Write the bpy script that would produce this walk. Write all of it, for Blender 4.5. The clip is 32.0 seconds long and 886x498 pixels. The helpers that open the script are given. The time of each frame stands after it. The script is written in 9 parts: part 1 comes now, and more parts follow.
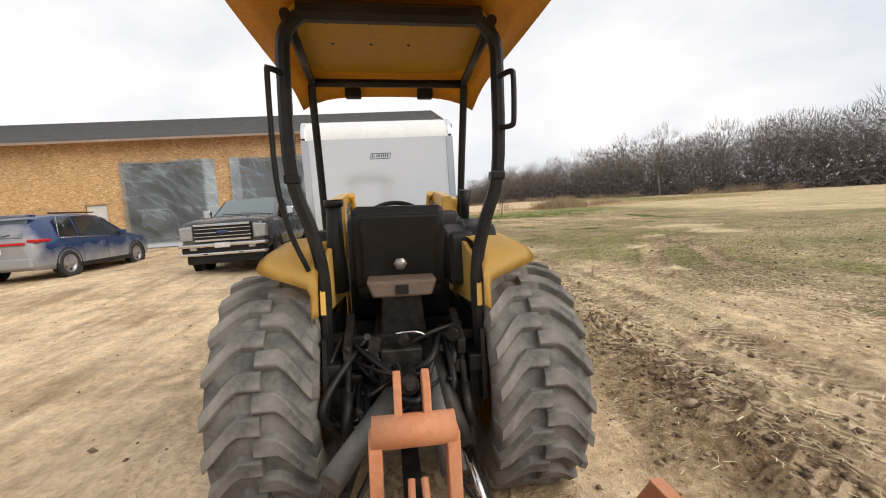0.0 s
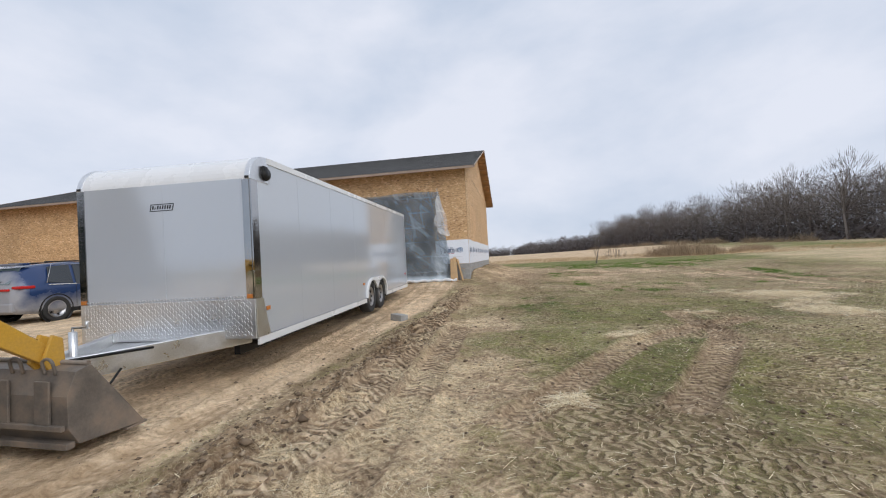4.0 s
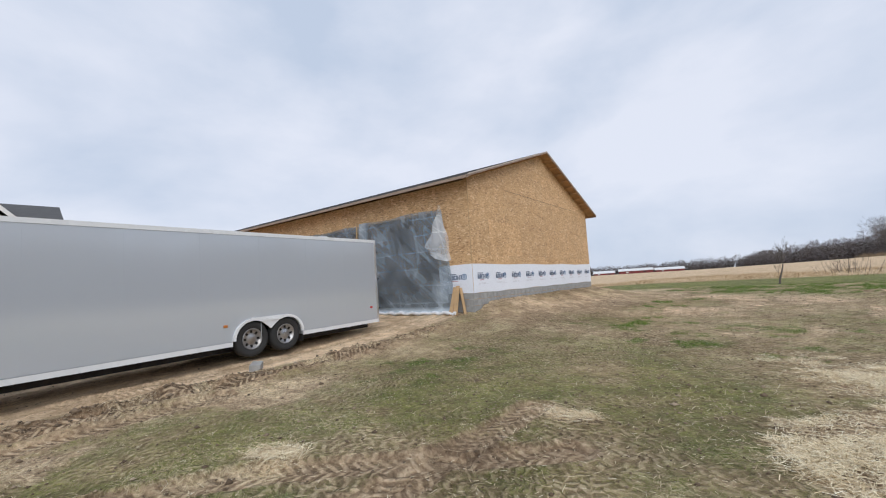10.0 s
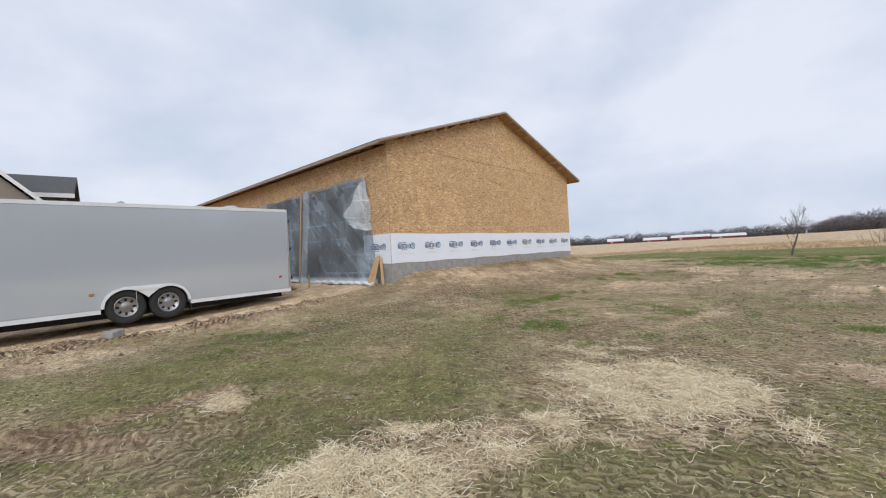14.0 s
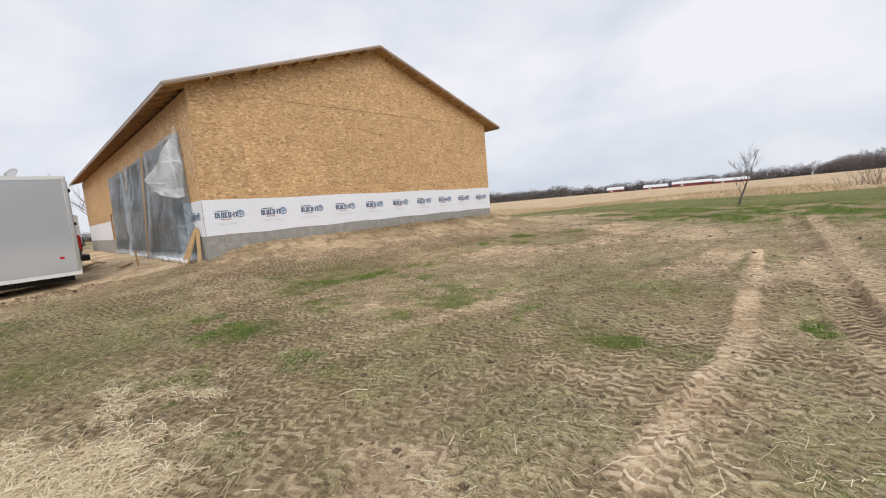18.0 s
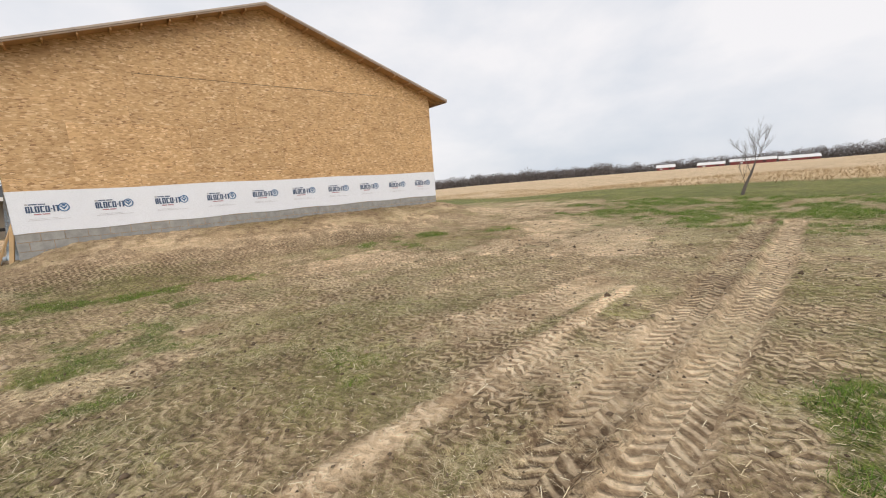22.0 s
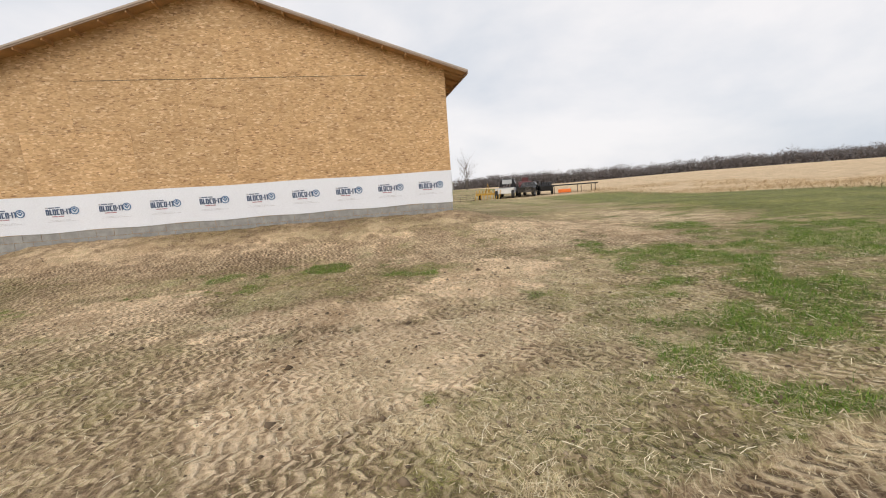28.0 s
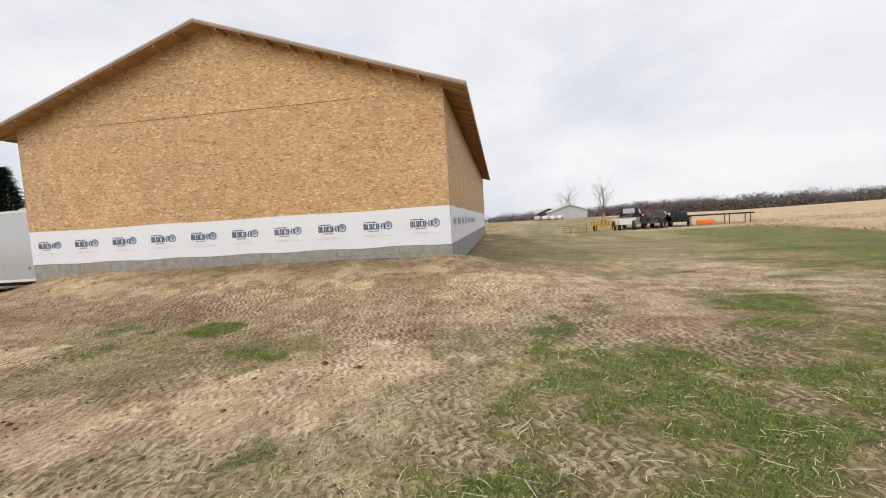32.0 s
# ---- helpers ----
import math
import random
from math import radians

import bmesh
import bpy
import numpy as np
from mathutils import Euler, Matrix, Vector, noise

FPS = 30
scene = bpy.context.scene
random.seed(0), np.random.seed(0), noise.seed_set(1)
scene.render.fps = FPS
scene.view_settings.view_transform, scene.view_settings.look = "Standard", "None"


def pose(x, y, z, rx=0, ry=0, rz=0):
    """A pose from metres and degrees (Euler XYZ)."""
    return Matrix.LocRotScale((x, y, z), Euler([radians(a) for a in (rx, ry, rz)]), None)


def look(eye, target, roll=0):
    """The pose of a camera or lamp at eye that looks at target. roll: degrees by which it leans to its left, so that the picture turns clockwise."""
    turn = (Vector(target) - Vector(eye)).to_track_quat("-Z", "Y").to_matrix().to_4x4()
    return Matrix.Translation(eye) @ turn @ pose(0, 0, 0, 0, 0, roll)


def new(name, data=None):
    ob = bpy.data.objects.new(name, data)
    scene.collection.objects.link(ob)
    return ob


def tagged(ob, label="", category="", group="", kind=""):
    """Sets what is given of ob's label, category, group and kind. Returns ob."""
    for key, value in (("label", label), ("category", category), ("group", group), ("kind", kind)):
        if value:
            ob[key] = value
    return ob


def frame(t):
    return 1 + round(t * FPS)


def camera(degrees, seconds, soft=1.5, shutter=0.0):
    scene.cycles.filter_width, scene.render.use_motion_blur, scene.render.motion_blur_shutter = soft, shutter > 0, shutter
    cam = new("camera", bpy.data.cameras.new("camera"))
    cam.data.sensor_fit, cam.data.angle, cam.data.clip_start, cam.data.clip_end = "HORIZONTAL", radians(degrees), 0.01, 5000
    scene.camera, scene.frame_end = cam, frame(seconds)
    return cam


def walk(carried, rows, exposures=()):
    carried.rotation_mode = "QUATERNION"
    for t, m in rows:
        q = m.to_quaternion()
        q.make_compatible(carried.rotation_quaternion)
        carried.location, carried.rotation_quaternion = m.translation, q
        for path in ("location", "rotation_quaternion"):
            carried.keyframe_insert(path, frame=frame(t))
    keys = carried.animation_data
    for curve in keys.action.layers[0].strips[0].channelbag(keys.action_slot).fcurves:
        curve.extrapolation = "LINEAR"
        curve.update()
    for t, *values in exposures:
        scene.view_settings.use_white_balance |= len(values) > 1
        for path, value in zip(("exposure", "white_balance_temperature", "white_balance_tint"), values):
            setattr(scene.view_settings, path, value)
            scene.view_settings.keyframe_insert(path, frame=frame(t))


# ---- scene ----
cam = camera(94.6, 32.0, 1.1)
# seconds, x, y, z of the eye, yaw, pitch, roll
ROWS = [
    (0.0, 0.030, 0.281, 1.461, -0.93, -5.59, 3.91),
    (0.5, 0.574, 0.537, 1.501, 2.96, -4.71, 3.69),
    (1.0, 1.143, 0.822, 1.535, 6.40, -3.80, 3.30),
    (1.5, 1.747, 1.151, 1.573, 10.14, -1.84, 3.29),
    (2.0, 2.249, 1.507, 1.589, 12.69, -0.39, 3.26),
    (2.5, 2.721, 1.924, 1.576, 13.90, 0.60, 3.27),
    (3.0, 3.177, 2.314, 1.561, 14.70, 1.38, 3.07),
    (3.5, 3.620, 2.720, 1.555, 15.57, 1.27, 2.83),
    (5.5, 5.341, 4.435, 1.585, 23.74, 1.63, 4.85),
    (6.0, 5.767, 4.867, 1.592, 25.53, 1.42, 5.26),
    (6.5, 6.153, 5.292, 1.600, 27.71, 1.51, 5.24),
    (7.0, 6.538, 5.739, 1.615, 30.05, 1.61, 4.98),
    (7.5, 6.891, 6.206, 1.636, 32.93, 1.93, 4.72),
    (8.0, 7.201, 6.700, 1.655, 35.76, 2.36, 4.58),
    (8.5, 7.544, 7.178, 1.663, 38.02, 2.76, 4.50),
    (9.0, 7.893, 7.611, 1.664, 39.52, 3.39, 3.87),
    (9.5, 8.258, 8.033, 1.663, 41.51, 3.97, 2.63),
    (10.0, 8.635, 8.394, 1.658, 43.97, 4.88, 3.52),
    (10.5, 9.013, 8.699, 1.654, 40.08, 5.20, 3.35),
    (11.0, 9.360, 8.983, 1.650, 46.03, 4.38, 5.08),
    (11.5, 9.662, 9.352, 1.643, 44.53, 1.69, 3.96),
    (12.0, 9.952, 9.750, 1.630, 44.59, -0.00, 3.53),
    (12.5, 10.232, 10.142, 1.616, 46.55, -0.15, 2.92),
    (13.0, 10.498, 10.586, 1.606, 48.03, 0.19, 2.78),
    (13.5, 10.760, 11.054, 1.599, 50.19, 0.73, 2.84),
    (14.0, 10.984, 11.572, 1.594, 50.42, 0.37, 3.02),
    (14.5, 11.148, 12.172, 1.593, 48.42, -1.04, 3.70),
    (15.0, 11.291, 12.803, 1.594, 47.23, -2.54, 4.29),
    (15.5, 11.449, 13.420, 1.595, 46.59, -3.42, 5.16),
    (17.5, 12.122, 15.833, 1.571, 49.36, -5.42, 5.68),
    (18.0, 12.243, 16.406, 1.571, 50.79, -6.00, 4.94),
    (18.5, 12.353, 16.975, 1.569, 52.60, -6.93, 4.04),
    (19.0, 12.436, 17.538, 1.559, 53.77, -7.92, 3.46),
    (19.5, 12.595, 18.096, 1.549, 54.21, -8.28, 3.50),
    (20.0, 12.739, 18.670, 1.543, 54.40, -8.57, 3.81),
    (20.5, 12.870, 19.273, 1.550, 54.07, -9.29, 4.15),
    (21.0, 12.934, 19.908, 1.578, 54.86, -9.23, 4.46),
    (21.5, 12.930, 20.564, 1.615, 55.60, -9.02, 4.47),
    (22.0, 12.908, 21.236, 1.643, 56.68, -8.74, 4.41),
    (22.5, 12.841, 21.924, 1.661, 56.95, -8.75, 4.23),
    (23.0, 12.745, 22.613, 1.671, 59.30, -8.11, 4.35),
    (23.5, 12.602, 23.315, 1.679, 61.60, -7.15, 4.65),
    (24.0, 12.450, 24.014, 1.685, 63.85, -6.21, 5.05),
    (24.5, 12.308, 24.700, 1.690, 65.92, -6.13, 5.25),
    (25.0, 12.195, 25.353, 1.698, 67.38, -6.03, 4.93),
    (25.5, 12.062, 25.980, 1.708, 70.20, -6.51, 4.51),
    (27.5, 11.445, 28.333, 1.762, 83.80, -8.59, 4.49),
    (28.0, 11.208, 28.876, 1.777, 85.82, -8.73, 4.07),
    (28.5, 10.925, 29.399, 1.798, 88.73, -7.91, 3.52),
    (29.0, 10.625, 29.898, 1.821, 91.88, -6.94, 2.96),
    (29.5, 10.306, 30.375, 1.843, 94.52, -5.78, 2.67),
    (30.0, 9.978, 30.852, 1.856, 96.93, -5.44, 2.83),
    (30.5, 9.620, 31.268, 1.859, 98.71, -5.10, 2.98),
    (31.0, 9.257, 31.670, 1.858, 100.90, -4.99, 3.22),
    (31.5, 8.884, 32.056, 1.857, 103.07, -4.47, 3.33),
    (32.0, 8.479, 32.412, 1.860, 105.06, -3.91, 3.46),
]
EXPOSURES = [(0.0, 0.42, 7200, 10), (1.1, 0.4, 7200, 10), (2.0, 0.12, 6400, 10), (3.2, 0.04, 6250, 10), (6.0, 0.02, 6200, 10), (10.0, 0.03, 6150, 10), (14.0, 0.05, 6200, 10), (18.0, 0.16, 6700, 10), (21.0, 0.2, 6900, 10), (25.0, 0.18, 7000, 10), (32.0, 0.22, 6950, 10)]
walk(cam, [(t, pose(x, y, z, 90 + pitch, roll, yaw)) for t, x, y, z, yaw, pitch, roll in ROWS], EXPOSURES)

# ---- world and sun: overcast ----
world = bpy.data.worlds.new("overcast_sky")
scene.world = world
world.use_nodes = True
wn, wl = world.node_tree.nodes, world.node_tree.links
wn.clear()
w_out = wn.new("ShaderNodeOutputWorld")
w_bg = wn.new("ShaderNodeBackground")
w_sky = wn.new("ShaderNodeTexSky")
w_sky.sky_type = "NISHITA"
w_sky.sun_disc = False
w_sky.sun_elevation = radians(38)
w_sky.sun_rotation = radians(121)
w_coord = wn.new("ShaderNodeTexCoord")
w_map = wn.new("ShaderNodeMapping")
w_map.inputs["Scale"].default_value = (1.0, 1.0, 2.0)
w_n1 = wn.new("ShaderNodeTexNoise")
w_n1.inputs["Scale"].default_value = 1.9
w_n1.inputs["Detail"].default_value = 6
w_n1.inputs["Roughness"].default_value = 0.52
w_n1.inputs["Distortion"].default_value = 0.15
w_ramp = wn.new("ShaderNodeValToRGB")
w_ramp.color_ramp.elements[0].position = 0.36
w_ramp.color_ramp.elements[0].color = (0.56, 0.625, 0.735, 1)
w_ramp.color_ramp.elements[1].position = 0.62
w_ramp.color_ramp.elements[1].color = (0.79, 0.805, 0.87, 1)
w_mix = wn.new("ShaderNodeMix")
w_mix.data_type = "RGBA"
w_mix.inputs["Factor"].default_value = 0.96
w_scale = wn.new("ShaderNodeVectorMath")
w_scale.operation = "SCALE"
w_scale.inputs["Scale"].default_value = 0.1
wl.new(w_coord.outputs["Generated"], w_map.inputs["Vector"])
wl.new(w_map.outputs["Vector"], w_n1.inputs["Vector"])
wl.new(w_n1.outputs["Fac"], w_ramp.inputs["Fac"])
wl.new(w_sky.outputs["Color"], w_scale.inputs[0])
wl.new(w_scale.outputs["Vector"], w_mix.inputs["A"])
wl.new(w_ramp.outputs["Color"], w_mix.inputs["B"])
wl.new(w_mix.outputs["Result"], w_bg.inputs["Color"])
w_bg.inputs["Strength"].default_value = 1.0
wl.new(w_bg.outputs["Background"], w_out.inputs["Surface"])

sun = new("sun", bpy.data.lights.new("sun", "SUN"))
sun.data.energy = 1.5
sun.data.angle = radians(50)
sun.data.color = (1.0, 0.96, 0.9)
sun.matrix_world = look((75, -45, 62), (0, 0, 0))


# ---- materials ----
def tree_of(name):
    m = bpy.data.materials.new(name)
    m.use_nodes = True
    nt = m.node_tree
    return m, nt, nt.nodes["Principled BSDF"]


def node(nt, kind, **values):
    n = nt.nodes.new("ShaderNode" + kind)
    for k, v in values.items():
        n.inputs[k.replace("_", " ")].default_value = v
    return n


def ramp(nt, fac, stops):
    r = nt.nodes.new("ShaderNodeValToRGB")
    els = r.color_ramp.elements
    while len(els) < len(stops):
        els.new(0.5)
    for e, (p, c) in zip(els, stops):
        e.position = p
        e.color = (*c, 1)
    nt.links.new(fac, r.inputs["Fac"])
    return r.outputs["Color"]


def mix(nt, fac, a, b, mode="MIX"):
    m = nt.nodes.new("ShaderNodeMix")
    m.data_type = "RGBA"
    m.blend_type = mode
    for v, key in ((fac, "Factor"), (a, "A"), (b, "B")):
        if isinstance(v, (int, float)):
            m.inputs[key].default_value = v
        elif isinstance(v, tuple):
            m.inputs[key].default_value = (*v, 1)
        else:
            nt.links.new(v, m.inputs[key])
    return m.outputs["Result"]


def bump(nt, bsdf, height, strength=0.3, distance=0.01):
    b = node(nt, "Bump", Strength=strength, Distance=distance)
    nt.links.new(height, b.inputs["Height"])
    nt.links.new(b.outputs["Normal"], bsdf.inputs["Normal"])


def surface(name, col, rough=0.6, metal=0.0, var=0.25, dirt=None, dirt_amount=0.35, scale=3.0, fine=60.0, relief=0.15, coat=0.0, spec=0.5, grainy=1.0):
    """Paint, rubber, steel, wood: base colour with two scales of variation, dirt and fine relief."""
    m, nt, b = tree_of(name)
    tc = nt.nodes.new("ShaderNodeTexCoord")
    big = node(nt, "TexNoise", Scale=scale, Detail=6, Roughness=0.6)
    small = node(nt, "TexNoise", Scale=fine, Detail=3, Roughness=0.7)
    for n in (big, small):
        nt.links.new(tc.outputs["Object"], n.inputs["Vector"])
    lo = tuple(c * (1 - var) for c in col)
    hi = tuple(min(1, c * (1 + var * 0.7)) for c in col)
    c = ramp(nt, big.outputs["Fac"], [(0.3, lo), (0.7, hi)])
    grain = ramp(nt, small.outputs["Fac"], [(0.3, (1 - 0.14 * grainy,) * 3), (0.75, (1 + 0.08 * grainy,) * 3)])
    c = mix(nt, 1.0, c, grain, "MULTIPLY")
    if dirt:
        f = ramp(nt, big.outputs["Fac"], [(0.62 - dirt_amount * 0.5, (0, 0, 0)), (0.75 - dirt_amount * 0.2, (dirt_amount * 1.6,) * 3)])
        c = mix(nt, f, c, dirt)
    nt.links.new(c, b.inputs["Base Color"])
    r = ramp(nt, big.outputs["Fac"], [(0.3, (max(0, rough - 0.1),) * 3), (0.7, (min(1, rough + 0.12),) * 3)])
    nt.links.new(r, b.inputs["Roughness"])
    b.inputs["Metallic"].default_value = metal
    b.inputs["Specular IOR Level"].default_value = spec
    b.inputs["Coat Weight"].default_value = coat
    b.inputs["Coat Roughness"].default_value = 0.08
    if relief:
        bump(nt, b, small.outputs["Fac"], relief, 0.004)
    return m


def wood_sheet(name, vertical=False):
    """Oriented strand board: overlapping flakes, blotched over larger spans."""
    m, nt, b = tree_of(name)
    tc = nt.nodes.new("ShaderNodeTexCoord")
    info = nt.nodes.new("ShaderNodeObjectInfo")
    off = nt.nodes.new("ShaderNodeVectorMath")
    off.operation = "SCALE"
    off.inputs[0].default_value = (31.0, 17.0, 23.0)
    nt.links.new(info.outputs["Random"], off.inputs["Scale"])
    add = nt.nodes.new("ShaderNodeVectorMath")
    add.operation = "ADD"
    nt.links.new(tc.outputs["Object"], add.inputs[0])
    nt.links.new(off.outputs["Vector"], add.inputs[1])
    cols = []
    cells = []
    for k, (turn, sc) in enumerate(((0.35, (12, 12, 36)), (-0.75, (14, 14, 42)), (1.1, (11, 11, 32)))):
        mp = nt.nodes.new("ShaderNodeMapping")
        mp.inputs["Rotation"].default_value = (turn, turn * 0.6, 0)
        mp.inputs["Scale"].default_value = sc
        mp.inputs["Location"].default_value = (k * 3.1, k * 1.7, k * 5.3)
        nt.links.new(add.outputs["Vector"], mp.inputs["Vector"])
        v = node(nt, "TexVoronoi", Scale=1.0)
        nt.links.new(mp.outputs["Vector"], v.inputs["Vector"])
        sep = nt.nodes.new("ShaderNodeSeparateColor")
        nt.links.new(v.outputs["Color"], sep.inputs["Color"])
        cells.append(sep)
        cols.append(ramp(nt, sep.outputs["Red"], [(0.0, (0.33, 0.185, 0.09)), (0.14, (0.53, 0.325, 0.155)), (0.5, (0.62, 0.395, 0.2)), (0.86, (0.7, 0.465, 0.255)), (1.0, (0.86, 0.65, 0.41))]))
    c = mix(nt, ramp(nt, cells[1].outputs["Green"], [(0.45, (0, 0, 0)), (0.55, (1, 1, 1))]), cols[0], cols[1])
    c = mix(nt, ramp(nt, cells[2].outputs["Green"], [(0.55, (0, 0, 0)), (0.62, (1, 1, 1))]), c, cols[2])
    blotch = node(nt, "TexNoise", Scale=1.6, Detail=5, Roughness=0.65)
    nt.links.new(add.outputs["Vector"], blotch.inputs["Vector"])
    c = mix(nt, 1.0, c, ramp(nt, blotch.outputs["Fac"], [(0.3, (0.84, 0.82, 0.8)), (0.7, (1.06, 1.06, 1.06))]), "MULTIPLY")
    tone = ramp(nt, info.outputs["Random"], [(0.0, (0.93, 0.93, 0.93)), (1.0, (1.04, 1.03, 1.02))])
    c = mix(nt, 1.0, c, tone, "MULTIPLY")
    nt.links.new(c, b.inputs["Base Color"])
    b.inputs["Roughness"].default_value = 0.72
    bump(nt, b, cells[0].outputs["Blue"], 0.25, 0.002)
    return m


def plain(name, col, rough=0.5, metal=0.0):
    m, nt, b = tree_of(name)
    b.inputs["Base Color"].default_value = (*col, 1)
    b.inputs["Roughness"].default_value = rough
    b.inputs["Metallic"].default_value = metal
    return m


def calc(nt, op, a, b=None, c=None):
    """A math node on sockets or numbers."""
    n = nt.nodes.new("ShaderNodeMath")
    n.operation = op
    for i, v in enumerate((a, b, c)):
        if v is None:
            continue
        if isinstance(v, (int, float)):
            n.inputs[i].default_value = v
        else:
            nt.links.new(v, n.inputs[i])
    return n.outputs[0]


def film(name, alpha=0.5, col=(0.62, 0.66, 0.7), clear=False):
    """Polythene sheet: partly clear, glossy, with milky borders; sky glints on level folds and thin slanting wrinkles
    are painted as milky lines.
    """
    m, nt, b = tree_of(name)
    tc = nt.nodes.new("ShaderNodeTexCoord")
    total = None
    relief_ = None
    # wrinkle lines, like the folds below, paint sky glints as milky streaks
    for turn, long, thin, width, top in ((0.62, 3.2, 0.42, 0.02, 0.17), (0.85, 2.0, 0.34, 0.014, 0.1), (1.35, 3.6, 0.5, 0.02, 0.14)):
        mp = nt.nodes.new("ShaderNodeMapping")
        mp.vector_type = "TEXTURE"
        mp.inputs["Rotation"].default_value = (0, turn, 0)
        mp.inputs["Scale"].default_value = (long, 1.0, thin)
        mp.inputs["Location"].default_value = (turn * 9, turn * 5, 3)
        nt.links.new(tc.outputs["Object"], mp.inputs["Vector"])
        n = node(nt, "TexNoise", Scale=1.0, Detail=2, Roughness=0.45, Distortion=0.1)
        nt.links.new(mp.outputs["Vector"], n.inputs["Vector"])
        line = ramp(nt, calc(nt, "ABSOLUTE", calc(nt, "SUBTRACT", n.outputs["Fac"], 0.5)), [(0.0, (top,) * 3), (width * 0.4, (top * 0.45,) * 3), (width * 2.2, (0, 0, 0))])
        total = line if total is None else calc(nt, "ADD", total, line)
        relief_ = n.outputs["Fac"] if relief_ is None else calc(nt, "ADD", relief_, n.outputs["Fac"])
    cloud = node(nt, "TexNoise", Scale=0.9, Detail=5, Roughness=0.55)
    nt.links.new(tc.outputs["Object"], cloud.inputs["Vector"])
    pos = nt.nodes.new("ShaderNodeSeparateXYZ")
    nt.links.new(tc.outputs["Object"], pos.inputs["Vector"])
    level = calc(nt, "FRACT", calc(nt, "MULTIPLY_ADD", pos.outputs["Z"], 1.75, calc(nt, "MULTIPLY", cloud.outputs["Fac"], 0.3)))
    fold = ramp(nt, level, [(0.0, (0.34,) * 3), (0.03, (0.08,) * 3), (0.12, (0, 0, 0))])
    fold = calc(nt, "MULTIPLY", fold, ramp(nt, cloud.outputs["Fac"], [(0.4, (0.2,) * 3), (0.6, (1, 1, 1))]))
    base = ramp(nt, cloud.outputs["Fac"], [(0.38, (alpha * 0.6,) * 3), (0.62, (min(1, alpha * 1.6),) * 3)])
    b.inputs["Base Color"].default_value = (*col, 1)
    b.inputs["Roughness"].default_value = 0.22
    for at, half in ((-4.9, 0.36), (-8.5, 0.3), (-9.4, 0.3)):
        hem = calc(nt, "ABSOLUTE", calc(nt, "ADD", calc(nt, "SUBTRACT", pos.outputs["X"], at), calc(nt, "MULTIPLY", calc(nt, "SUBTRACT", cloud.outputs["Fac"], 0.5), 0.3)))
        total = calc(nt, "ADD", total, ramp(nt, hem, [(half * 0.6, (0.3,) * 3), (half, (0, 0, 0))]))
    total = calc(nt, "ADD", total, ramp(nt, pos.outputs["Z"], [(0.8, (0.75,) * 3), (0.94, (0, 0, 0))]))
    milky = calc(nt, "MINIMUM", calc(nt, "ADD", calc(nt, "ADD", base, total), fold), 1.0)
    if clear:
        nt.links.new(calc(nt, "SUBTRACT", 1.0, milky), b.inputs["Transmission Weight"])
        b.inputs["IOR"].default_value = 1.4
    else:
        nt.links.new(milky, b.inputs["Alpha"])
    bump(nt, b, relief_, 0.5, 0.08)
    return m


def glass(name, tint=(0.02, 0.025, 0.03)):
    m, nt, b = tree_of(name)
    b.inputs["Base Color"].default_value = (*tint, 1)
    b.inputs["Roughness"].default_value = 0.04
    b.inputs["Specular IOR Level"].default_value = 0.8
    return m


def island_colour(name, stops, rough=0.8, trans=0.0):
    """Strands and clods: a colour drawn per loose piece."""
    m, nt, b = tree_of(name)
    g = nt.nodes.new("ShaderNodeNewGeometry")
    c = ramp(nt, g.outputs["Random Per Island"], stops)
    nt.links.new(c, b.inputs["Base Color"])
    b.inputs["Roughness"].default_value = rough
    b.inputs["Specular IOR Level"].default_value = 0.25
    return m


def tread(nt, along, across, width, pitch, slant=1.35):
    """A bar-tread print from the distance along and across a row of tyres: -1 in the grooves to 1 on the bars."""
    f = calc(nt, "MULTIPLY", across, 1.0 / width)
    row = calc(nt, "FLOOR", f)
    mid = calc(nt, "SUBTRACT", calc(nt, "FRACT", f), 0.5)
    side = calc(nt, "GREATER_THAN", mid, 0.0)
    far = calc(nt, "ABSOLUTE", mid)
    ph = calc(nt, "MULTIPLY_ADD", along, 1.0 / pitch, calc(nt, "MULTIPLY", far, 2 * slant))
    ph = calc(nt, "ADD", ph, calc(nt, "MULTIPLY", row, 0.37))
    ph = calc(nt, "MULTIPLY_ADD", side, 0.5, ph)
    w = calc(nt, "SINE", calc(nt, "MULTIPLY", ph, 2 * math.pi))
    w = calc(nt, "MAXIMUM", calc(nt, "MINIMUM", calc(nt, "MULTIPLY", w, 1.7), 1.0), -1.0)
    return calc(nt, "MULTIPLY", w, calc(nt, "LESS_THAN", far, 0.45))


